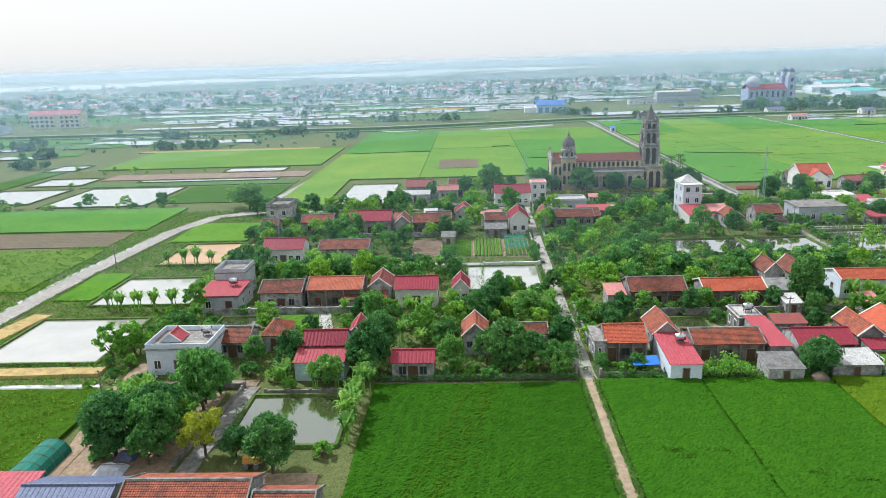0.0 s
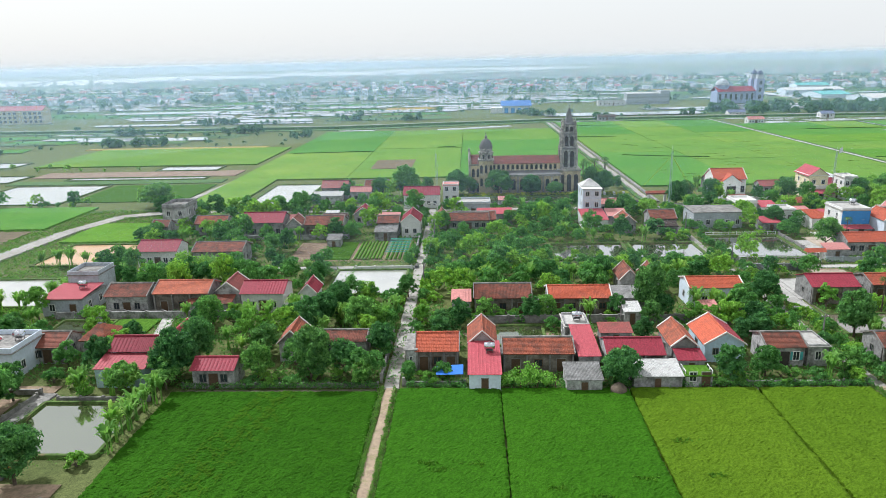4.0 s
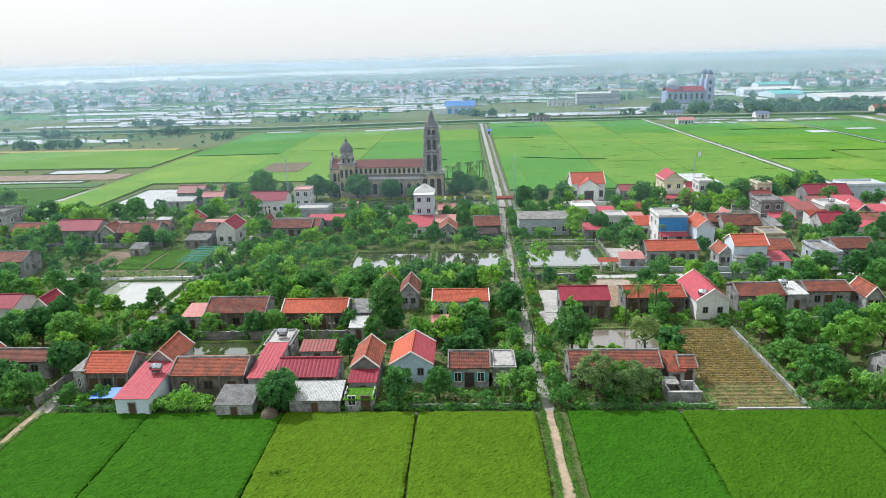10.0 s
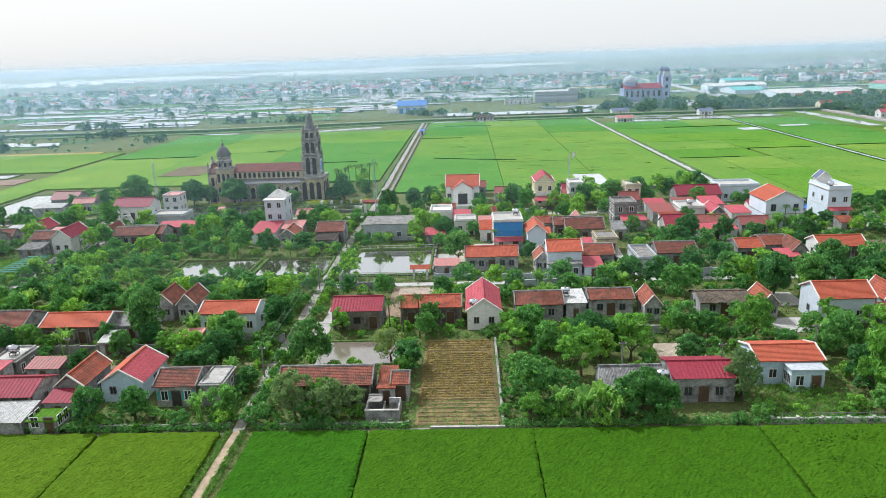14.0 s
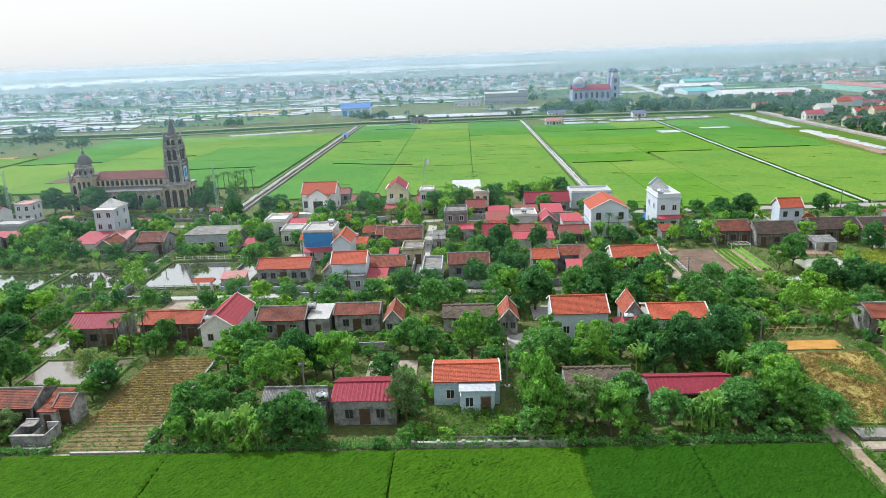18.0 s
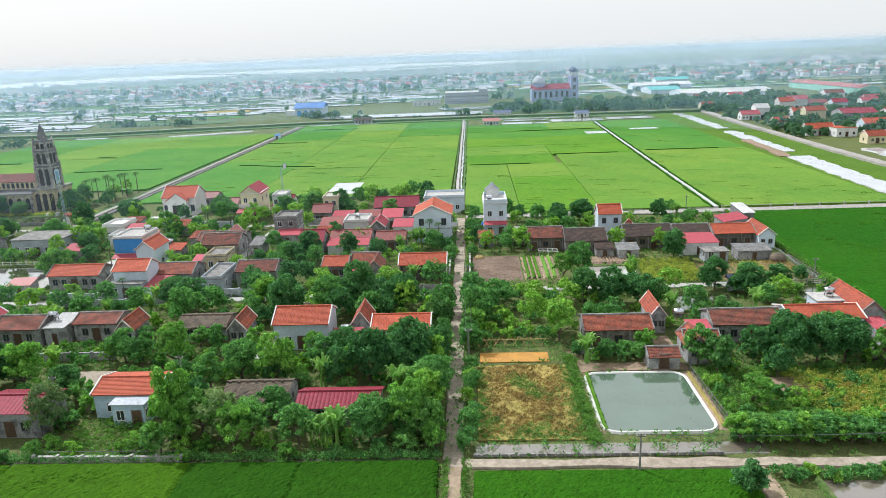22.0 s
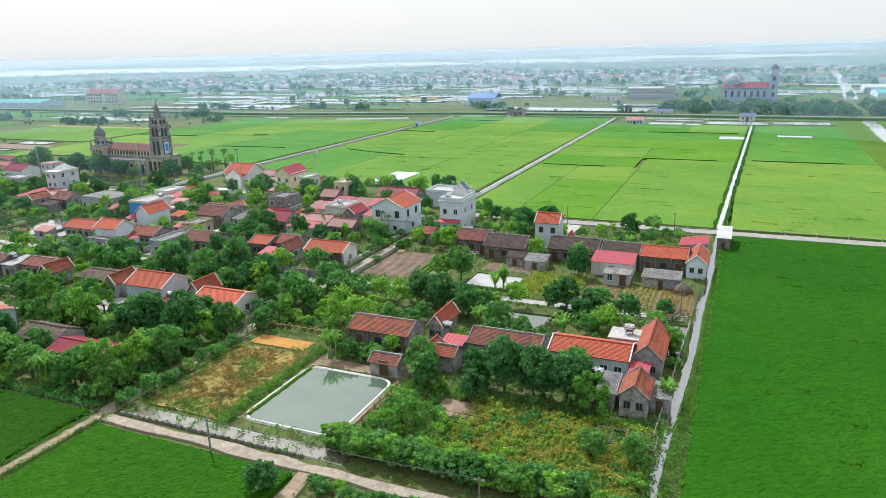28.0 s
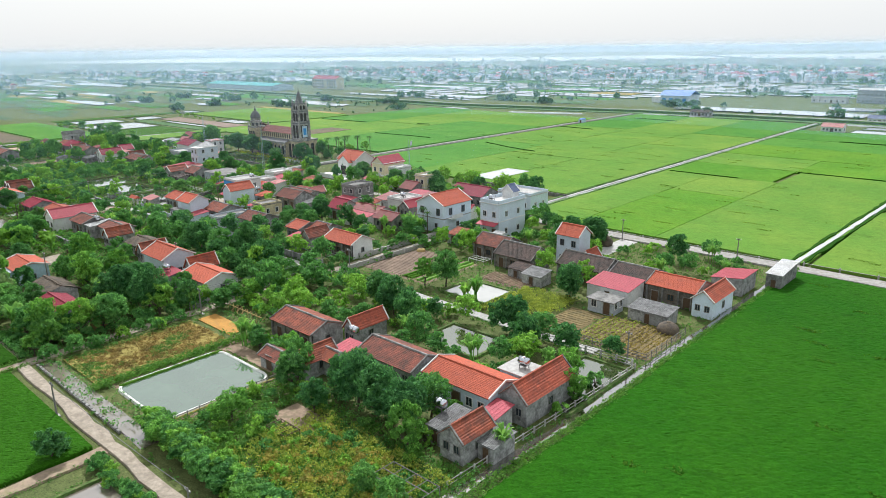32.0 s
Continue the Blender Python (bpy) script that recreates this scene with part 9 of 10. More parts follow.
for cx, cy, n in ((-165, 374, 7), (-150, 378, 5), (-72, 408, 4), (-228, 350, 8), (-205, 310, 8), (-260, 390, 10), (-120, 440, 12), (-190, 436, 10), (-330, 380, 12), (-60, 520, 6), (-150, 506, 8), (-20, 512, 4), (-300, 330, 8), (120, 486, 4)):
    tall += [(cx + rf.gauss(0, 6), cy + rf.gauss(0, 2.5), rf.uniform(1.8, 3.4)) for k in range(n)]
for i in range(120):
    low.append((rf.uniform(-420, -66), rf.uniform(366, 448), rf.uniform(0.6, 1.6)))
for name, spots, per, size, label in (("far_hedges", low, 9, 0.75, "low hedges and scrub on the banks between ponds"), ("far_woods", tall, 26, 0.6, "far trees in loose rows and clumps")):
    spots = np.array(spots)
    rad = spots[:, 2]
    tagged(part(name, quads_mesh(name, leaf_quads(rng, np.column_stack([spots[:, :2], rad * 0.75]), rad * 0.9, per, rad * size, 0.9), M["farleaf"]), None), label, "trees", "", "stuff")
# far villages
roofs, walls = {"pink": Geo(), "brownorange": Geo(), "whitesheet": Geo(), "slate": Geo()}, Geo()
for cx, cy, wide in village_spots:
    for k in range(int(wide * 0.22)):
        x, y = cx + rf.gauss(0, wide), cy + rf.gauss(0, 14)
        if math.hypot(x - 130, y - 30) < 880:
            continue
        w, d, h = rf.uniform(4, 10), rf.uniform(5, 8), rf.choice([2.8, 3.0, 3.2, 3.5, 6.0, 6.5])
        walls.box(x - w / 2, x + w / 2, y - d / 2, y + d / 2, 0, h)
        roofs[rf.choices(["pink", "brownorange", "whitesheet", "slate"], [2, 2, 3, 2])[0]].prism([(y - d / 2 - 0.4, h), (y + d / 2 + 0.4, h), (y, h + rf.uniform(0.6, 2.0))], x - w / 2 - 0.3, x + w / 2 + 0.3, 0)
tagged(part("far_house_walls", walls, "white"), "pale walls of far village houses", "houses", "", "stuff")
for mat, g in roofs.items():
    tagged(part("far_house_roofs", g, mat), f"far village roofs of {ROOF_WORDS[mat]}", "roofs", "", "stuff")

# landmarks beyond the rice
top = thing("warehouse", 63, 572, "blue-roofed warehouse with white walls among trees", "warehouse")
part("wall", Geo().box(-11, 11, -9, 9, 0, 6.0), "bluew", top)
slope("roof_slope", top, "bluesheet", (-12, -10, 5.8), (12, -10, 5.8), (12, 0, 9.4), (-12, 0, 9.4))
slope("roof_slope", top, "bluesheet", (12, 10, 5.8), (-12, 10, 5.8), (-12, 0, 9.4), (12, 0, 9.4))
part("annexe", Geo().box(-20, -11, -4, 5, 0, 4.0), "white", top)
for k in range(4):
    door(top, -8 + k * 5.2, -9, 0.1, 2.8, 3.8, "f", "brightblue")
top = flat_house(166, 204, 640, 12, 8.8, "bluegrey", "long two-storey hall of a far village", 2, "slate", 0.4, name="village_hall", cols=14, category="hall")
part("roof_sheet", Geo().prism([(-6.4, 8.9), (6.4, 8.9), (0, 10.4)], -18.8, 10.5, 0), "whitesheet", top)
part("end_wing", Geo().box(10.6, 18.4, -6.8, 5.9, 8.7, 11.6), "bluegrey", top)
flat_house(139, 162, 628, 8, 4.0, "white", "low white building beside a hall", 1, "slate", 0.4, name="low_building", cols=6, category="building")
top = thing("new_church", 259, 634, "large blue-grey new church with red roof, dome and towers", "church")
top.scale = (1.08, 1.08, 0.92)
part("nave", Geo().box(-17, 13, -8, 8, 0, 11), "lavender", top)
slope("nave_roof", top, "maroon", (-17, -9, 11), (13, -9, 11), (13, 0, 15.5), (-17, 0, 15.5))
slope("nave_roof", top, "maroon", (13, 9, 11), (-17, 9, 11), (-17, 0, 15.5), (13, 0, 15.5))
for s in (-1, 1):
    part("bell_tower", Geo().box(13, 19, s * 6 - 3.0, s * 6 + 3.0, 0, 22), "lavender", top)
    part("tower_stage", Geo().box(13.8, 18.2, s * 6 - 2.2, s * 6 + 2.2, 22, 26), "bluegrey", top)
    part("tower_cap", Geo().lathe(16, s * 6, [(2.5, 26), (2.6, 27.2), (1.9, 28.8), (0.7, 29.6), (0.2, 30.6)], 8), "slate", top)
    for k in range(3):
        window(top, 16, s * 6 - 3.0, 4 + k * 6.5, 2.0, 3.6, "f", frame="white")
part("dome_drum", Geo().lathe(-11, 0, [(5.2, 11), (5.2, 16.5), (5.6, 16.8)], 12), "lavender", top)
part("dome", Geo().lathe(-11, 0, [(5.3, 16.8), (5.0, 18.8), (3.8, 21.0), (1.9, 22.3), (0.4, 23), (0.3, 24.6)], 14), "bluegrey", top)
for k in range(7):
    window(top, -14.6 + k * 4.2, -8, 3.5, 1.8, 5.5, "f", frame="white")
top = gable(-352, -310, 545, 12, 10.5, 14.0, "pink", "cream", "long cream school building with a red roof", front="none", name="school", category="school", verge=None)
for z in (1.2, 4.4, 7.6):
    for k in range(10):
        if k != 5:
            window(top, -18.5 + k * 4.1, -5.55, z, 2.2, 1.8, "f", frame="white")
    part("floor_band", Geo().box(-20.9, 20.9, -5.75, -5.5, z + 2.2, z + 2.5), "white", top)
for x, y, w, d, h, m, lab in ((-480, 488, 134, 28, 5, "tealsheet", "long factory shed with a teal roof"), (362, 607, 74, 42, 3.6, "whitesheet", "long low factory hall with a pale roof"), (352, 672, 28, 40, 3.4, "tealsheet", "low factory hall with a teal roof"),
                              (392, 812, 36, 20, 6, "tealsheet", "factory hall with a teal roof"), (352, 748, 60, 22, 4, "whitesheet", "low pale hall among trees")):
    gable(x, x + w, y, d, h, h + 2.4, m, "bluew", lab, front="none", name="factory_hall", category="factory", verge=None)
cross_gable(486, 502, 575, 125, 5.0, 7.2, "pinkold", "mint", "long factory hall with mint walls and a dusty red roof", name="factory_hall", windows=0, category="factory", verge=None)
# the neighbouring village across the canal
for x0, x1, y, d, e, ro, wa in ((350, 358, 425, 8, 6.2, "whitesheet", "white"), (378, 388, 461, 8, 6.4, "orange", "white"), (342, 355, 345, 7, 3.2, "orange", "white"), (384, 402, 396, 14, 4.5, "maroon", "grey"), (374, 386, 357, 8, 3.4, "orange", "bluew"), (340, 349, 489, 8, 3.2, "brownorange", "cream"), (372, 384, 428, 8, 3.2, "orange", "white"), (402, 416, 478, 9, 3.4, "maroonold", "grey"), (372, 382, 530, 8, 6.2, "pink", "white"), (436, 450, 525, 9, 6.0, "brown", "white"), (357, 366, 562, 8, 3.2, "brownorange", "white"), (410, 424, 402, 9, 3.6, "pink", "white")):
    gable(x0, x1, y, d, e, e + 2.2, ro, wa, "", verge="whiteconcrete")
rv = random.Random(4)
for i in range(34):
    x, y = rv.uniform(338, 480), rv.uniform(300, 520)
    if not free_at(x, y, 7):
        continue
    m, wl_ = rv.choice(["orange", "brownorange", "pink", "maroon", "maroonold", "brown"]), rv.choice(["white", "bluew", "cream", "white"])
    e = rv.choice([3.0, 3.2, 3.2, 6.4])
    gable(x, x + rv.uniform(8, 13), y, 7, e, e + 2.0, m, wl_, "", verge="whiteconcrete")
flat_house(352, 361, 338, 8, 4.0, "white", "white house beside the canal road", 1, "orange", 0, cols=3)
# small farm buildings at the far edge of the rice
gable(196, 206, 438, 7, 2.8, 4.4, "pinkold", "white")
gable(204, 216, 494, 7, 2.8, 4.4, "slate", "white")
gable(255, 264, 470, 7, 2.8, 4.4, "slate", "white")
gable(112, 124, 478, 7, 2.6, 4.0, "dark", "grey")
shed(79.5, 82.5, 404, 4, 2.2, 2.8, "bluesheet", "blue", "small blue pump hut beside the field road", "pump_hut")
for i, (x0, x1, y0, y1) in enumerate(((208, 226, 441, 456), (228, 236, 441, 452), (238, 270, 447, 466), (273, 301, 452, 469), (210, 236, 460, 472), (240, 300, 473, 482), (-56, -34, 436, 446))):
    pond(x0, x1, y0, y1, "farwater", "pale fish pond at the field edge", width=1.0)
# a far shore glowing in haze colour, and the broad white river before it
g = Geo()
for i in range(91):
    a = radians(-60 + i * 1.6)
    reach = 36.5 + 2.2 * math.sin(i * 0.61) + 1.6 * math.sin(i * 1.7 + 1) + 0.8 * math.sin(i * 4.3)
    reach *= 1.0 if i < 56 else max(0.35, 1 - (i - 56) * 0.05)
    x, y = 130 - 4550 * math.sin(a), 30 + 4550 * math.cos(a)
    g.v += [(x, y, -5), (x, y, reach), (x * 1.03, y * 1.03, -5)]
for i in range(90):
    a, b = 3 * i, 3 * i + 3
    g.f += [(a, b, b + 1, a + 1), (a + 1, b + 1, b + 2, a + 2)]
tagged(part("backdrop_shore", g, "farshore"), "far shore on the horizon, glowing in painted haze blue", "far shore", "", "structure")
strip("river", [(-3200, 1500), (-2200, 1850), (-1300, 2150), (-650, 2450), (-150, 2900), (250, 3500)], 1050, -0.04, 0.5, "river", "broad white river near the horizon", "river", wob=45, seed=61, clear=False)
for k, line in enumerate(([(-1500, 1560), (-900, 1700), (-640, 1760)], [(-700, 2050), (-300, 2300)], [(-1900, 2300), (-1200, 2600)], [(-100, 2500), (150, 2750)])):
    strip("sandbank", line, 70 + 25 * k, -0.02, 1.2, "fargrass", "low grassy bank in the river", "bank", wob=22, seed=70 + k, clear=False)
# sheets in loose rings round the village stand in for haze, denser with distance
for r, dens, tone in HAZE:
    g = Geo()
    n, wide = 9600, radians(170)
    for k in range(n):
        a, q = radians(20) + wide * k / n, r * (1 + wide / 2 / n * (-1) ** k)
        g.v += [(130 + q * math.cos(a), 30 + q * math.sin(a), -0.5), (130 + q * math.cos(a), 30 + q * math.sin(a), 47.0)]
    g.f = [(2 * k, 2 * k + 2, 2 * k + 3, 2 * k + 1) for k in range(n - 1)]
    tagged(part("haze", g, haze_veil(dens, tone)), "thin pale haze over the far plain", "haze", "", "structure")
# two added sheets as haze between the village rows, gone towards the open fields
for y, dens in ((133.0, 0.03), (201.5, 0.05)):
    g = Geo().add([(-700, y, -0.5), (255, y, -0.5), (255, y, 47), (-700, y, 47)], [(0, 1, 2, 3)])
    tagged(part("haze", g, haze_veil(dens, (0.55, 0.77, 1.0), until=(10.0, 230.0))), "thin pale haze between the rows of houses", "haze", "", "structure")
# ---- gardens: shrubs and trees wherever the plan leaves room ----
rnd = random.Random(11)
apart_left = {"tree": 160, "shrub": 250}


def plant_zone(x0, x1, y0, y1, gap, mix, rmin, rmax, chance=1.0):
    """Trees at uneven steps over a plot, none on houses, lanes or water."""
    kinds = [k for k, w in mix for _ in range(w)]
    y = y0
    while y < y1:
        x = x0 + rnd.uniform(0, gap)
        while x < x1:
            px, py = x + rnd.uniform(-0.4, 0.4) * gap, y + rnd.uniform(-0.4, 0.4) * gap
            kind = rnd.choice(kinds)
            r = rnd.uniform(rmin, rmax) * 1.12 * (0.66 if "bush" in kind else 1.0)
            if rnd.random() < chance and free_at(px, py, r * 0.45):
                if kind == "banana":
                    banana(px, py, rnd.uniform(0.8, 1.15))
                else:
                    family = "shrub" if "bush" in kind else "tree"
                    near = py < 118 and apart_left[family] > 0
                    apart_left[family] -= near
                    tree(kind, px, py, r, rnd.uniform(0.85, 1.2), apart=near)
                blocked.append((px - r * 0.5, px + r * 0.5, py - r * 0.5, py + r * 0.5))
            x += gap * rnd.uniform(0.8, 1.2)
        y += gap * 0.9


keep_clear(141.8, 151.6, 90.2, 95.6)
keep_clear(130.5, 138.0, 88.8, 91.3)
GARDEN = [("round", 4), ("broad", 4), ("bush", 3), ("lightbush", 4), ("light", 3), ("banana", 2)]
SCRUB = [("bush", 4), ("lightbush", 4), ("broad", 1), ("light", 1)]
plant_zone(-18, 14, 97, 121, 2.9, GARDEN, 1.8, 3.0)
plant_zone(-50, -14, 86, 112, 3.2, GARDEN, 1.6, 2.6)
plant_zone(-50, 14, 126, 146, 3.4, GARDEN, 1.6, 2.8)
plant_zone(-60, 14, 148, 200, 3.8, GARDEN, 1.8, 3.2)
plant_zone(-24, 14, 203, 230, 4.5, GARDEN, 1.6, 2.8, 0.8)
plant_zone(17, 78, 86.8, 90, 2.0, SCRUB, 1.3, 2.2)
plant_zone(81, 186, 86.9, 90, 2.2, SCRUB, 1.4, 2.4)
plant_zone(-13, 14, 86.9, 90, 2.2, SCRUB, 1.4, 2.2)
plant_zone(109, 141, 87.2, 95, 2.3, [("broad", 3), ("round", 2), ("bush", 3), ("light", 1)], 1.8, 2.6)
plant_zone(152, 186, 87.2, 95, 2.3, [("broad", 3), ("round", 2), ("bush", 3), ("light", 2)], 1.8, 2.7)
plant_zone(-160, -92, 206.5, 216, 3.5, SCRUB, 1.4, 2.6, 0.6)
plant_zone(-107, -62, 200, 262, 5.0, GARDEN, 1.4, 2.8, 0.3)
plant_zone(-175, -108, 250, 300, 6.0, SCRUB, 1.2, 2.0, 0.2)
plant_zone(-56, -47, 136, 200, 4.0, GARDEN, 1.4, 2.4, 0.8)
plant_zone(17, 78, 98, 112, 3.0, GARDEN, 1.6, 2.5, 0.95)
plant_zone(17, 78, 121, 135, 3.0, GARDEN, 1.7, 2.8)
plant_zone(17, 44, 135, 146, 2.6, SCRUB, 1.3, 2.2)
plant_zone(44, 78, 135, 145.5, 2.2, SCRUB, 1.0, 1.6)
plant_zone(17, 44, 144, 172, 2.3, SCRUB, 1.3, 2.3)
plant_zone(17, 78, 160, 200, 3.8, GARDEN, 1.6, 2.8)
plant_zone(81, 100, 86, 116, 3.0, GARDEN, 1.6, 2.6, 0.9)
plant_zone(110, 186, 87, 114, 3.0, GARDEN, 1.8, 3.0)
plant_zone(81, 186, 111, 117.5, 2.2, SCRUB, 1.3, 2.0, 0.85)
plant_zone(17, 78, 108, 113, 2.2, SCRUB, 1.3, 2.0, 0.8)
plant_zone(81, 186, 121, 139, 3.1, GARDEN, 1.8, 3.1)
plant_zone(81, 186, 141, 168, 3.8, GARDEN, 1.6, 2.6, 0.8)
plant_zone(81, 186, 168, 200, 4.2, GARDEN, 1.6, 2.8, 0.8)
plant_zone(96, 185, 199, 229, 4.2, GARDEN, 1.8, 2.8, 0.8)
plant_zone(189, 205, 118, 141, 3.0, SCRUB, 1.8, 2.8)
plant_zone(204, 253, 112, 141, 3.2, GARDEN, 1.6, 2.6)
plant_zone(189, 253, 165, 198, 4.0, GARDEN, 1.6, 2.4, 0.7)
plant_zone(22, 76, 224, 260, 4.5, GARDEN, 1.4, 2.4, 0.55)
plant_zone(-56, -50, 86, 135, 3.0, SCRUB, 1.5, 2.2)
plant_zone(-50, -16, 62, 85, 3.4, GARDEN, 1.8, 2.6, 0.7)

for k in range(23):
    tree(rnd.choice(["lightbush", "lightbush", "bush"]), 219.6 + k * 1.47, 88.9 + rnd.uniform(-0.3, 0.5), rnd.uniform(1.3, 1.75), rnd.uniform(1.0, 1.35), label="bright green hedge shrub beside a field ditch")
plant_zone(219, 232, 91.5, 106, 2.6, SCRUB, 1.4, 2.2, 0.6)
plant_zone(232, 253, 91.5, 106, 3.4, SCRUB, 1.2, 1.8, 0.45)
for k in range(34):
    tree(rnd.choice(["lightbush", "bush", "bush"]), 220.4 + k * 0.68, rnd.uniform(81.6, 83.2), rnd.uniform(0.75, 1.15), rnd.uniform(0.8, 1.1), apart=False)
for kind, x, y, r in (("bush", 204.8, 112.6, 1.5), ("lightbush", 208.6, 112.4, 1.4), ("bush", 211.4, 112.2, 1.7), ("broad", 220.6, 108.6, 2.6), ("lightbush", 224.4, 106.4, 1.4), ("lightbush", 243.0, 113.4, 1.8), ("lightbush", 244.0, 108.8, 1.7), ("bush", 236.8, 106.2, 1.2), ("lightbush", 251.4, 128.4, 1.7), ("lightbush", 251.6, 124.0, 1.3), ("bush", 251.2, 133.0, 1.5), ("lightbush", 250.9, 101.0, 1.2), ("bush", 251.2, 97.4, 1.3), ("lightbush", 250.8, 93.6, 1.4)):
    tree(kind, x, y, r, rnd.uniform(0.95, 1.2))
for k in range(46):
    tree(rnd.choice(["lightbush", "lightbush", "bush"]), rnd.uniform(220.5, 250), rnd.uniform(90.6, 104), rnd.uniform(0.55, 1.0), rnd.uniform(0.9, 1.4), apart=False)
for lx, y0, y1, skip in ((15.2, 88, 196, 0.35), (78.2, 88, 200, 0.22), (187.3, 88, 196, 0.3)):
    y = y0
    while y < y1:
        for s in (-1, 1):
            px, py = lx + s * rnd.uniform(1.7, 2.5), y + rnd.uniform(-0.6, 0.6)
            near = any(abs(px - (q[0] + q[1]) / 2) < (q[1] - q[0]) / 2 + 0.5 and abs(py - (q[2] + q[3]) / 2) < (q[3] - q[2]) / 2 + 0.5 for q in blocked if (q[1] - q[0]) * (q[3] - q[2]) > 16)
            if rnd.random() > skip and not near:
                tree(rnd.choice(["bush", "bush", "lightbush", "broad"]), px, py, rnd.uniform(0.9, 1.7), rnd.uniform(0.9, 1.3), apart=False)
        y += 1.9
for mat, sets in joined.items():
    ob = part("garden_trees", quads_mesh("garden_trees", np.concatenate(sets), M[mat], 3), None)
    tagged(ob, {"leaf": "dense green garden trees between the houses", "leafdark": "dense dark green fruit trees between houses", "leaflight": "light green shrubs and young garden trees"}.get(mat, "mixed garden trees between houses"), "trees", "", "stuff")

# low herbs and weeds on open ground
rng = np.random.default_rng(77)
pts = np.stack([rng.uniform(-58, 253, 36000), rng.uniform(86.3, 198, 36000)], 1)
hard = np.array([q for q in blocked if (q[1] - q[0]) * (q[3] - q[2]) > 0.0])
ok = np.ones(len(pts), bool)
for q in hard:
    ok &= ~((pts[:, 0] > q[0]) & (pts[:, 0] < q[1]) & (pts[:, 1] > q[2]) & (pts[:, 1] < q[3]))
pts = pts[ok]
lift = np.abs(np.sin(pts[:, 0] * 0.21) * np.cos(pts[:, 1] * 0.17)) * 0.5 + 0.12
tagged(part("wild_herbs", quads_mesh("wild_herbs", leaf_quads(rng, np.column_stack([pts, lift]), np.full(len(pts), 0.32), 5, 0.2), M["wild"]), None), "low green herbs and weeds on open ground", "weeds", "", "stuff")


# taller weeds and young shrubs in the front gardens
pts = np.stack([rng.uniform(-50, 253, 9000), rng.uniform(86.6, 118, 9000)], 1)
ok = rng.random(9000) < 0.8
for q in blocked:
    if (q[1] - q[0]) * (q[3] - q[2]) > 6:
        ok &= ~((pts[:, 0] > q[0] - 0.2) & (pts[:, 0] < q[1] + 0.2) & (pts[:, 1] > q[2] - 0.2) & (pts[:, 1] < q[3] + 0.2))
pts = pts[ok]
tagged(part("garden_weeds", quads_mesh("garden_weeds", leaf_quads(rng, np.column_stack([pts, rng.uniform(0.2, 0.7, len(pts))]), rng.uniform(0.3, 0.6, len(pts)), 10, 0.14), M["leaf"]), None), "tall green weeds and seedlings in the front gardens", "weeds", "", "stuff")


def verge_grass(lines, gap, reach, label):
    """Grass and weeds along both edges of paths, banks and ponds: each line is x0, y0, x1, y1 and half the width."""
    sets = []
    for x0, y0, x1, y1, half, *out in lines:
        length = math.hypot(x1 - x0, y1 - y0)
        n = int(length / gap)
        t = rng.random(n)
        side = (out[0] if out else np.where(rng.random(n) < 0.5, -1, 1)) * (half + rng.gamma(1.5, reach / 2, n))
        nx, ny = -(y1 - y0) / length, (x1 - x0) / length
        sets.append(np.column_stack([x0 + (x1 - x0) * t + nx * side, y0 + (y1 - y0) * t + ny * side, rng.uniform(0.05, 0.3, n)]))
    c = np.concatenate(sets)
    tagged(part("verge_grass", quads_mesh("verge_grass", leaf_quads(rng, c, np.full(len(c), 0.2), 5, 0.09), M["wild"]), None), label, "grass", "", "stuff")


verge_grass([(14.9, 40, 15.1, 86, 1.0), (78.8, 40, 78.8, 86, 0.85), (188, 50, 187.8, 86, 0.95), (219.3, 60, 218.5, 83.6, 1.1), (15.2, 87, 15.2, 198, 1.3), (78.6, 87, 78.0, 150, 1.35), (187.4, 87, 187.0, 198, 1.5), (252.5, 90, 253.1, 111, 0.62), (253.1, 111, 253.9, 130, 0.62), (253.9, 130, 254.5, 168, 0.62), (254.5, 168, 254.8, 200, 0.62),
             (17, 85.9, 77, 86, 0.4), (81, 86, 186, 86.1, 0.4), (-13, 85.4, 13, 85.5, 0.4), (189, 141.8, 246, 141.8, 1.1), (81, 139.5, 186, 139.5, 1.1)], 0.085, 0.6, "ragged grass along paths and ditches")
c = np.concatenate([np.column_stack([x + s_ * (half + rng.gamma(1.3, 0.22, 900)), y_, rng.uniform(0.1, 0.5, 900)]) for x, half in ((14.95, 0.62), (78.8, 0.6), (187.9, 0.7)) for s_ in (-1, 1) for y_ in (rng.uniform(42, 86, 900),)])
tagged(part("path_grass", quads_mesh("path_grass", leaf_quads(rng, c, np.full(len(c), 0.22), 5, 0.11), M["lushgrass"]), None), "bright rough grass along the field paths", "grass", "", "stuff")
# weeds along the foot of the front gardens, overhanging the ditch
c = np.column_stack([rng.uniform(-13, 186, 3000), 86.1 + np.abs(rng.normal(0, 0.55, 3000)), rng.uniform(0.15, 0.75, 3000)])
c = c[(np.abs(c[:, 0] - 15.2) > 2) & (np.abs(c[:, 0] - 79.2) > 1.6) & ~((c[:, 0] > 99) & (c[:, 0] < 110.2))]
tagged(part("edge_weeds", quads_mesh("edge_weeds", leaf_quads(rng, c, rng.uniform(0.25, 0.5, len(c)), 9, 0.13), M["leaf"]), None), "dense weeds along the ditch before the gardens", "weeds", "", "stuff")
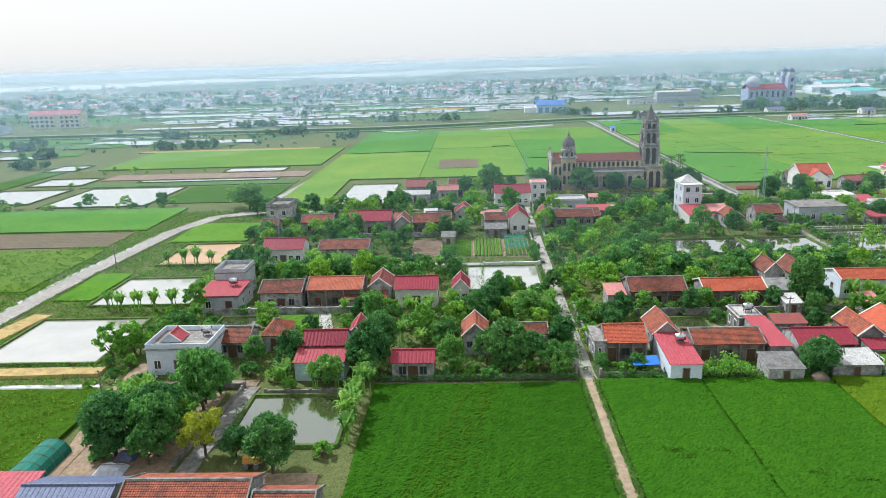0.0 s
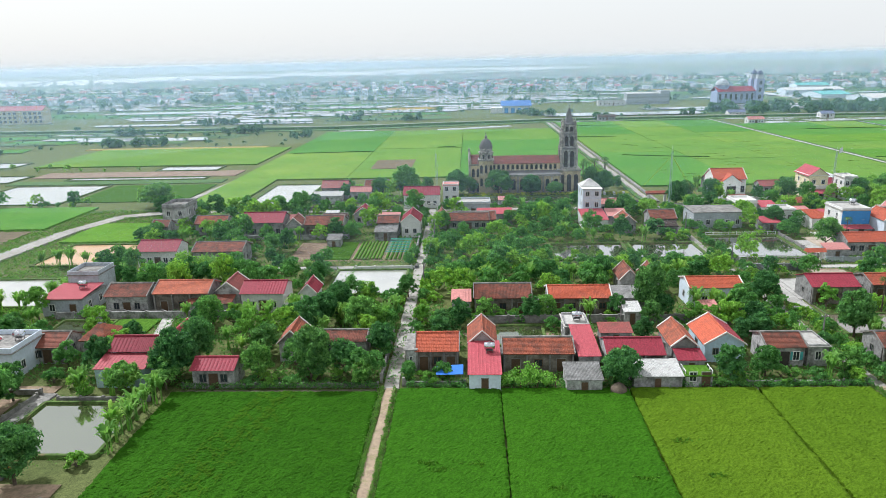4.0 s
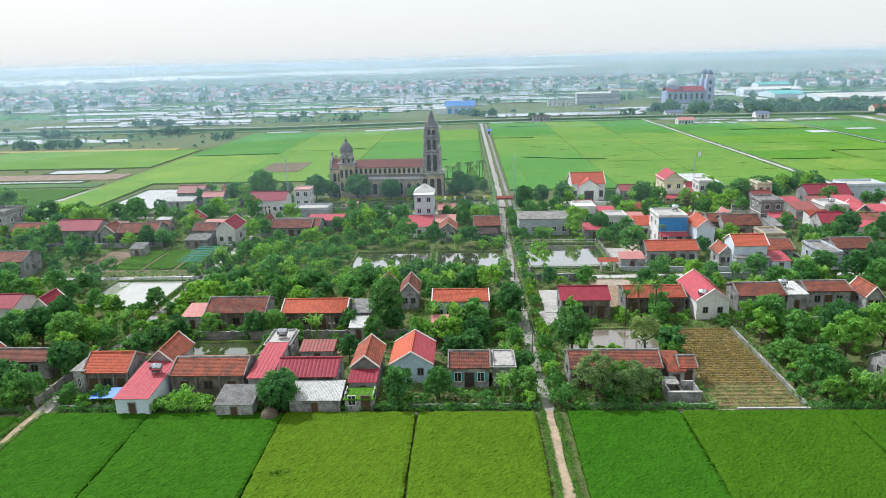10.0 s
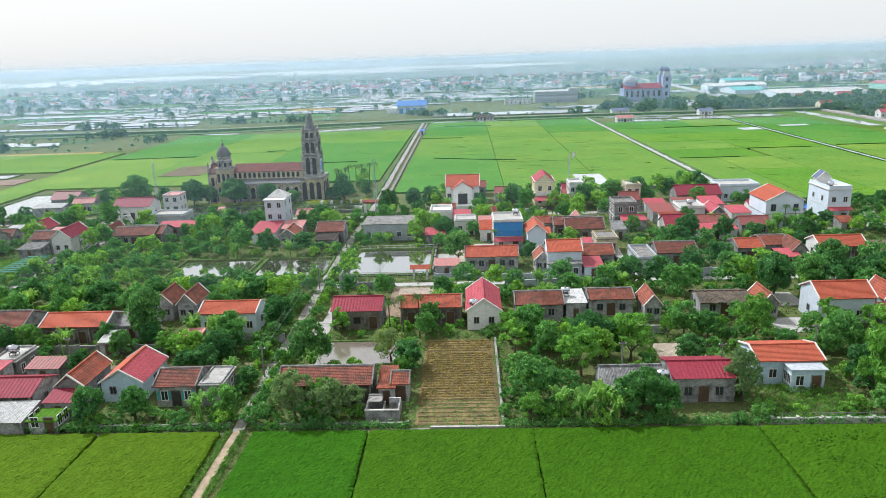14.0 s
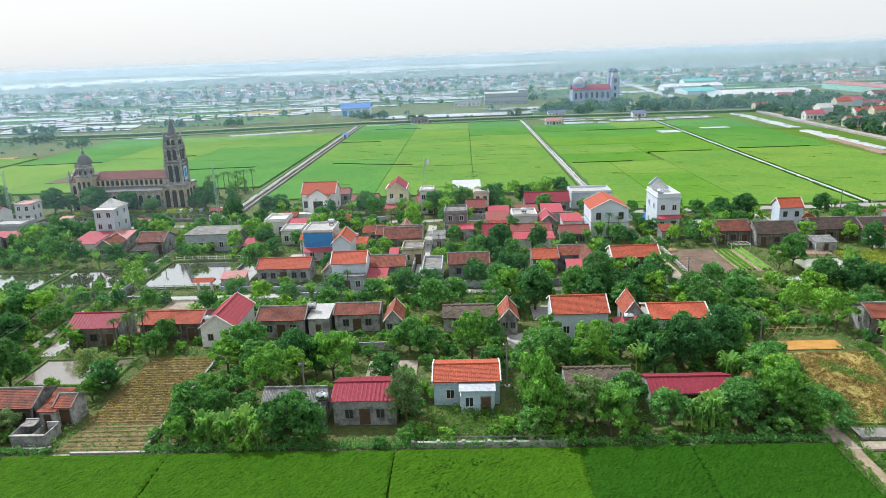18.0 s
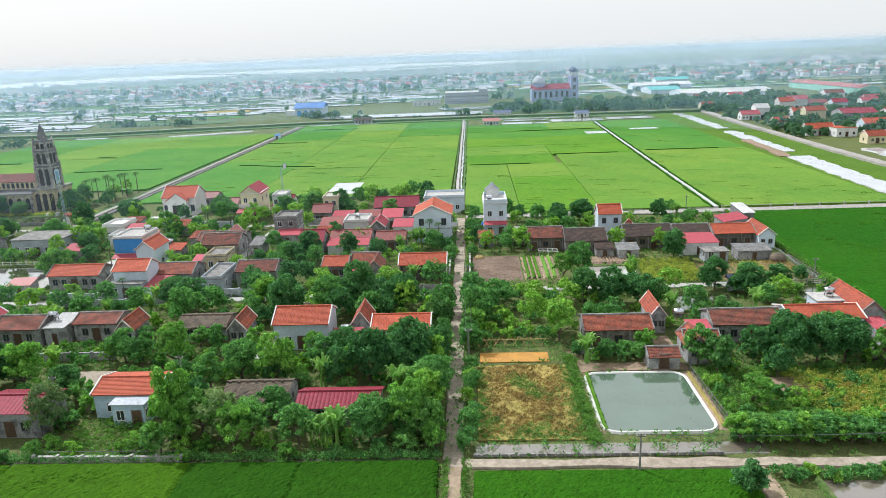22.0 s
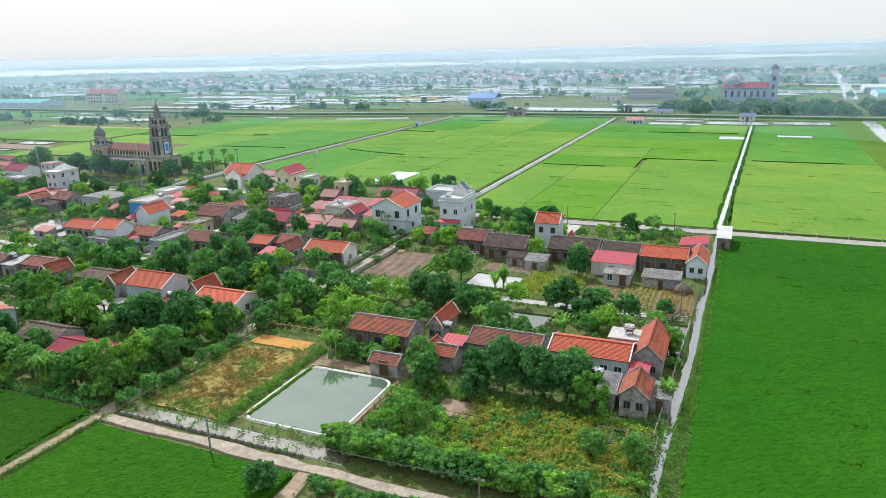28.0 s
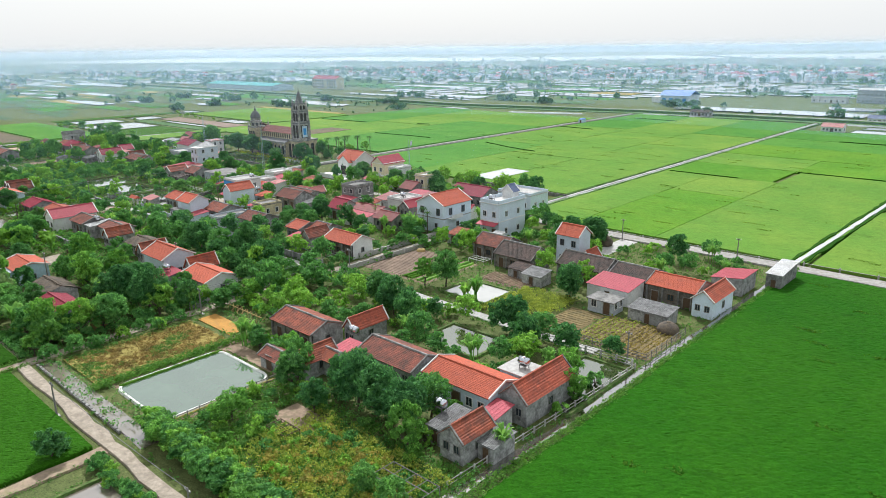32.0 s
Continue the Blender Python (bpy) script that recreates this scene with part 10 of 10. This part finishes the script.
# pale grass on the field side of the long ditch
at = rng.uniform(60, 200, 5200)
c = np.column_stack([np.interp(at, [q[1] for q in DITCH], [q[0] for q in DITCH]) + 0.68 + rng.random(5200) ** 1.3 * np.interp(at, (60, 90, 130, 200), (4.5, 2.4, 1.2, 0.7)), at, rng.uniform(0.1, 0.6, 5200)])
tagged(part("ditch_grass", quads_mesh("ditch_grass", leaf_quads(rng, c, np.full(len(c), 0.24), 5, 0.12), M["lushgrass"]), None), "pale grass between a ditch and the rice", "grass", "", "stuff")
# flattened dark patches in the rice
spots = [(rng.uniform(143, 157), rng.uniform(68, 83), 1.2) for k in range(16)] + [(rng.uniform(262, 311), rng.uniform(82, 196), 0.9) for k in range(60)] + [(rng.uniform(20, 60), rng.uniform(62, 84), 0.6) for k in range(8)]
c = np.concatenate([np.column_stack([rng.normal(x, k, 22), rng.normal(y, k * 0.4, 22), rng.uniform(0.5, 0.6, 22)]) for x, y, k in spots])
tagged(part("flattened_rice", quads_mesh("flattened_rice", leaf_quads(rng, c, np.full(len(c), 0.16), 5, 0.13), M["ricetuftmid"]), None), "dark flattened patches in the rice", "rice", "", "stuff")
c = np.concatenate([np.column_stack([x + rng.normal(0, rng.uniform(0.8, 2.4), 16), rng.normal(y, 0.2, 16), np.full(16, 0.53)]) for x, y in zip(rng.uniform(84, 303, 190), 206 + 190 * rng.random(190) ** 1.5) if (y > 238 or x > 190) and abs(x - 185.5) > 6 and abs(x - 256) > 4])
tagged(part("flattened_rice", quads_mesh("flattened_rice", leaf_quads(rng, c, np.full(len(c), 0.12), 4, 0.2), M["ricetuftlight"]), None), "broken darker dashes in the ripening rice", "rice", "", "stuff")
edges = []
for x0, x1, y0, y1 in ((44.5, 60.5, 146.5, 158.5), (62.5, 76.6, 146.5, 158.5), (82, 98, 146, 164), (2, 12.6, 124.5, 139.5), (-29, -16.5, 70, 81.8), (-75.5, -57, 93.5, 111.5), (-71.5, -53, 119, 135), (-70, -56, 147, 163), (212.2, 221.5, 146.6, 154), (224.5, 234, 72, 81.6), (-42.5, -26.5, 209, 245)):
    edges += [(x0, y0, x1, y0, 0.1, -1), (x0, y1, x1, y1, 0.1, 1), (x0, y0, x0, y1, 0.1, 1), (x1, y0, x1, y1, 0.1, -1)]
verge_grass(edges, 0.1, 0.9, "weeds along the pond banks")


# the paddy with wheel ruts: blades in lifted bands, gaps along the ruts, and a lush weedy middle
n = 15000
c = np.column_stack([rng.uniform(-13.5, 13.5, n), rng.uniform(56, 84.3, n)])
lane = (c[:, 0] - 0.1 * (c[:, 1] - 65) + 0.25 * np.sin(c[:, 1] * 0.35)) % 3.1
keep = (np.minimum(np.abs(lane - 0.5), np.abs(lane - 1.75)) > 0.13) | (c[:, 0] > 6)
c = c[keep]
lush = np.exp(-((c[:, 0] + 2 - 0.25 * (c[:, 1] - 70)) / 3.2) ** 2) * (np.sin(c[:, 0] * 1.9 + c[:, 1] * 0.8) * np.sin(c[:, 1] * 1.3) > -0.15)
c = np.column_stack([c, 0.56 + 0.09 * np.abs(np.sin(lane[keep] * 2.03)) + 0.16 * lush * rng.random(len(c))])
a = rng.uniform(0, 2 * math.pi, len(c))
u = np.column_stack([np.cos(a), np.sin(a), np.zeros(len(c))]) * (rng.uniform(0.06, 0.12, len(c)) + 0.05 * lush)[:, None]
v = np.column_stack([-np.sin(a), np.cos(a), rng.uniform(0.05, 0.35, len(c))]) * (rng.uniform(0.1, 0.2, len(c)) + 0.05 * lush)[:, None]
blades = np.stack([c - u, c + u, c + u * 0.4 + v, c - u * 0.4 + v], 1)
tagged(part("rice_plants", quads_mesh("rice_plants", blades[lush < 0.4].reshape(-1, 3), M["rice"]), None), "deep green rice blades between wheel ruts", "rice", "", "stuff")
tagged(part("weedy_rice", quads_mesh("weedy_rice", blades[lush >= 0.4].reshape(-1, 3), M["ricemid"]), None), "lush weedy clumps among the rice", "rice", "", "stuff")

# lush grass and weeds round the western ponds and along the road
pts = np.stack([rng.uniform(-100, -47, 14000), rng.uniform(86, 204, 14000)], 1)
ok = np.ones(len(pts), bool)
for q in blocked:
    ok &= ~((pts[:, 0] > q[0]) & (pts[:, 0] < q[1]) & (pts[:, 1] > q[2]) & (pts[:, 1] < q[3]))
pts = pts[ok]
tall = 0.1 + 0.35 * rng.random(len(pts)) * (np.sin(pts[:, 0] * 0.5) * np.sin(pts[:, 1] * 0.3) > -0.1)
tagged(part("bank_grass", quads_mesh("bank_grass", leaf_quads(rng, np.column_stack([pts, tall]), np.full(len(pts), 0.4), 7, 0.16), M["lushgrass"]), None), "lush grass and herbs on the pond banks", "grass", "", "stuff")
# field weeds in the plot beside the yard
pts = np.column_stack([rng.uniform(-78.5, -50, 2600), rng.uniform(55, 84, 2600), rng.uniform(0.42, 0.6, 2600)])
tagged(part("plot_weeds", quads_mesh("plot_weeds", leaf_quads(rng, pts, np.full(2600, 0.3), 6, 0.12), M["ricetuftlight"]), None), "pale weeds among the rice beside the yard", "weeds", "", "stuff")
# mixed crops of the wild garden behind the hedge
pts = np.column_stack([rng.uniform(219.5, 252.4, 3200), rng.uniform(89, 107, 3200), rng.uniform(0.1, 0.6, 3200)])
kept = np.ones(3200, bool)
for q in blocked:
    if (q[1] - q[0]) * (q[3] - q[2]) > 12:
        kept &= ~((pts[:, 0] > q[0]) & (pts[:, 0] < q[1]) & (pts[:, 1] > q[2]) & (pts[:, 1] < q[3]))
pts = pts[kept]
tagged(part("garden_crops", quads_mesh("garden_crops", leaf_quads(rng, pts, np.full(len(pts), 0.42), 14, 0.13), M["lushgrass"]), None), "mixed green crops of a wild garden", "crops", "", "stuff")

# green weeds along the garden path and low plants before the light blue house
pts = np.concatenate([np.column_stack([rng.normal(203.4, 0.45, 420), rng.uniform(88.8, 112, 420), rng.uniform(0.1, 0.6, 420)]), np.column_stack([rng.uniform(142, 151.4, 260), rng.uniform(88, 95, 260), rng.uniform(0.15, 0.8, 260)])])
tagged(part("path_weeds", quads_mesh("path_weeds", leaf_quads(rng, pts, rng.uniform(0.3, 0.6, len(pts)), 16, 0.13), M["lushgrass"]), None), "fresh green weeds along a garden path", "weeds", "", "stuff")
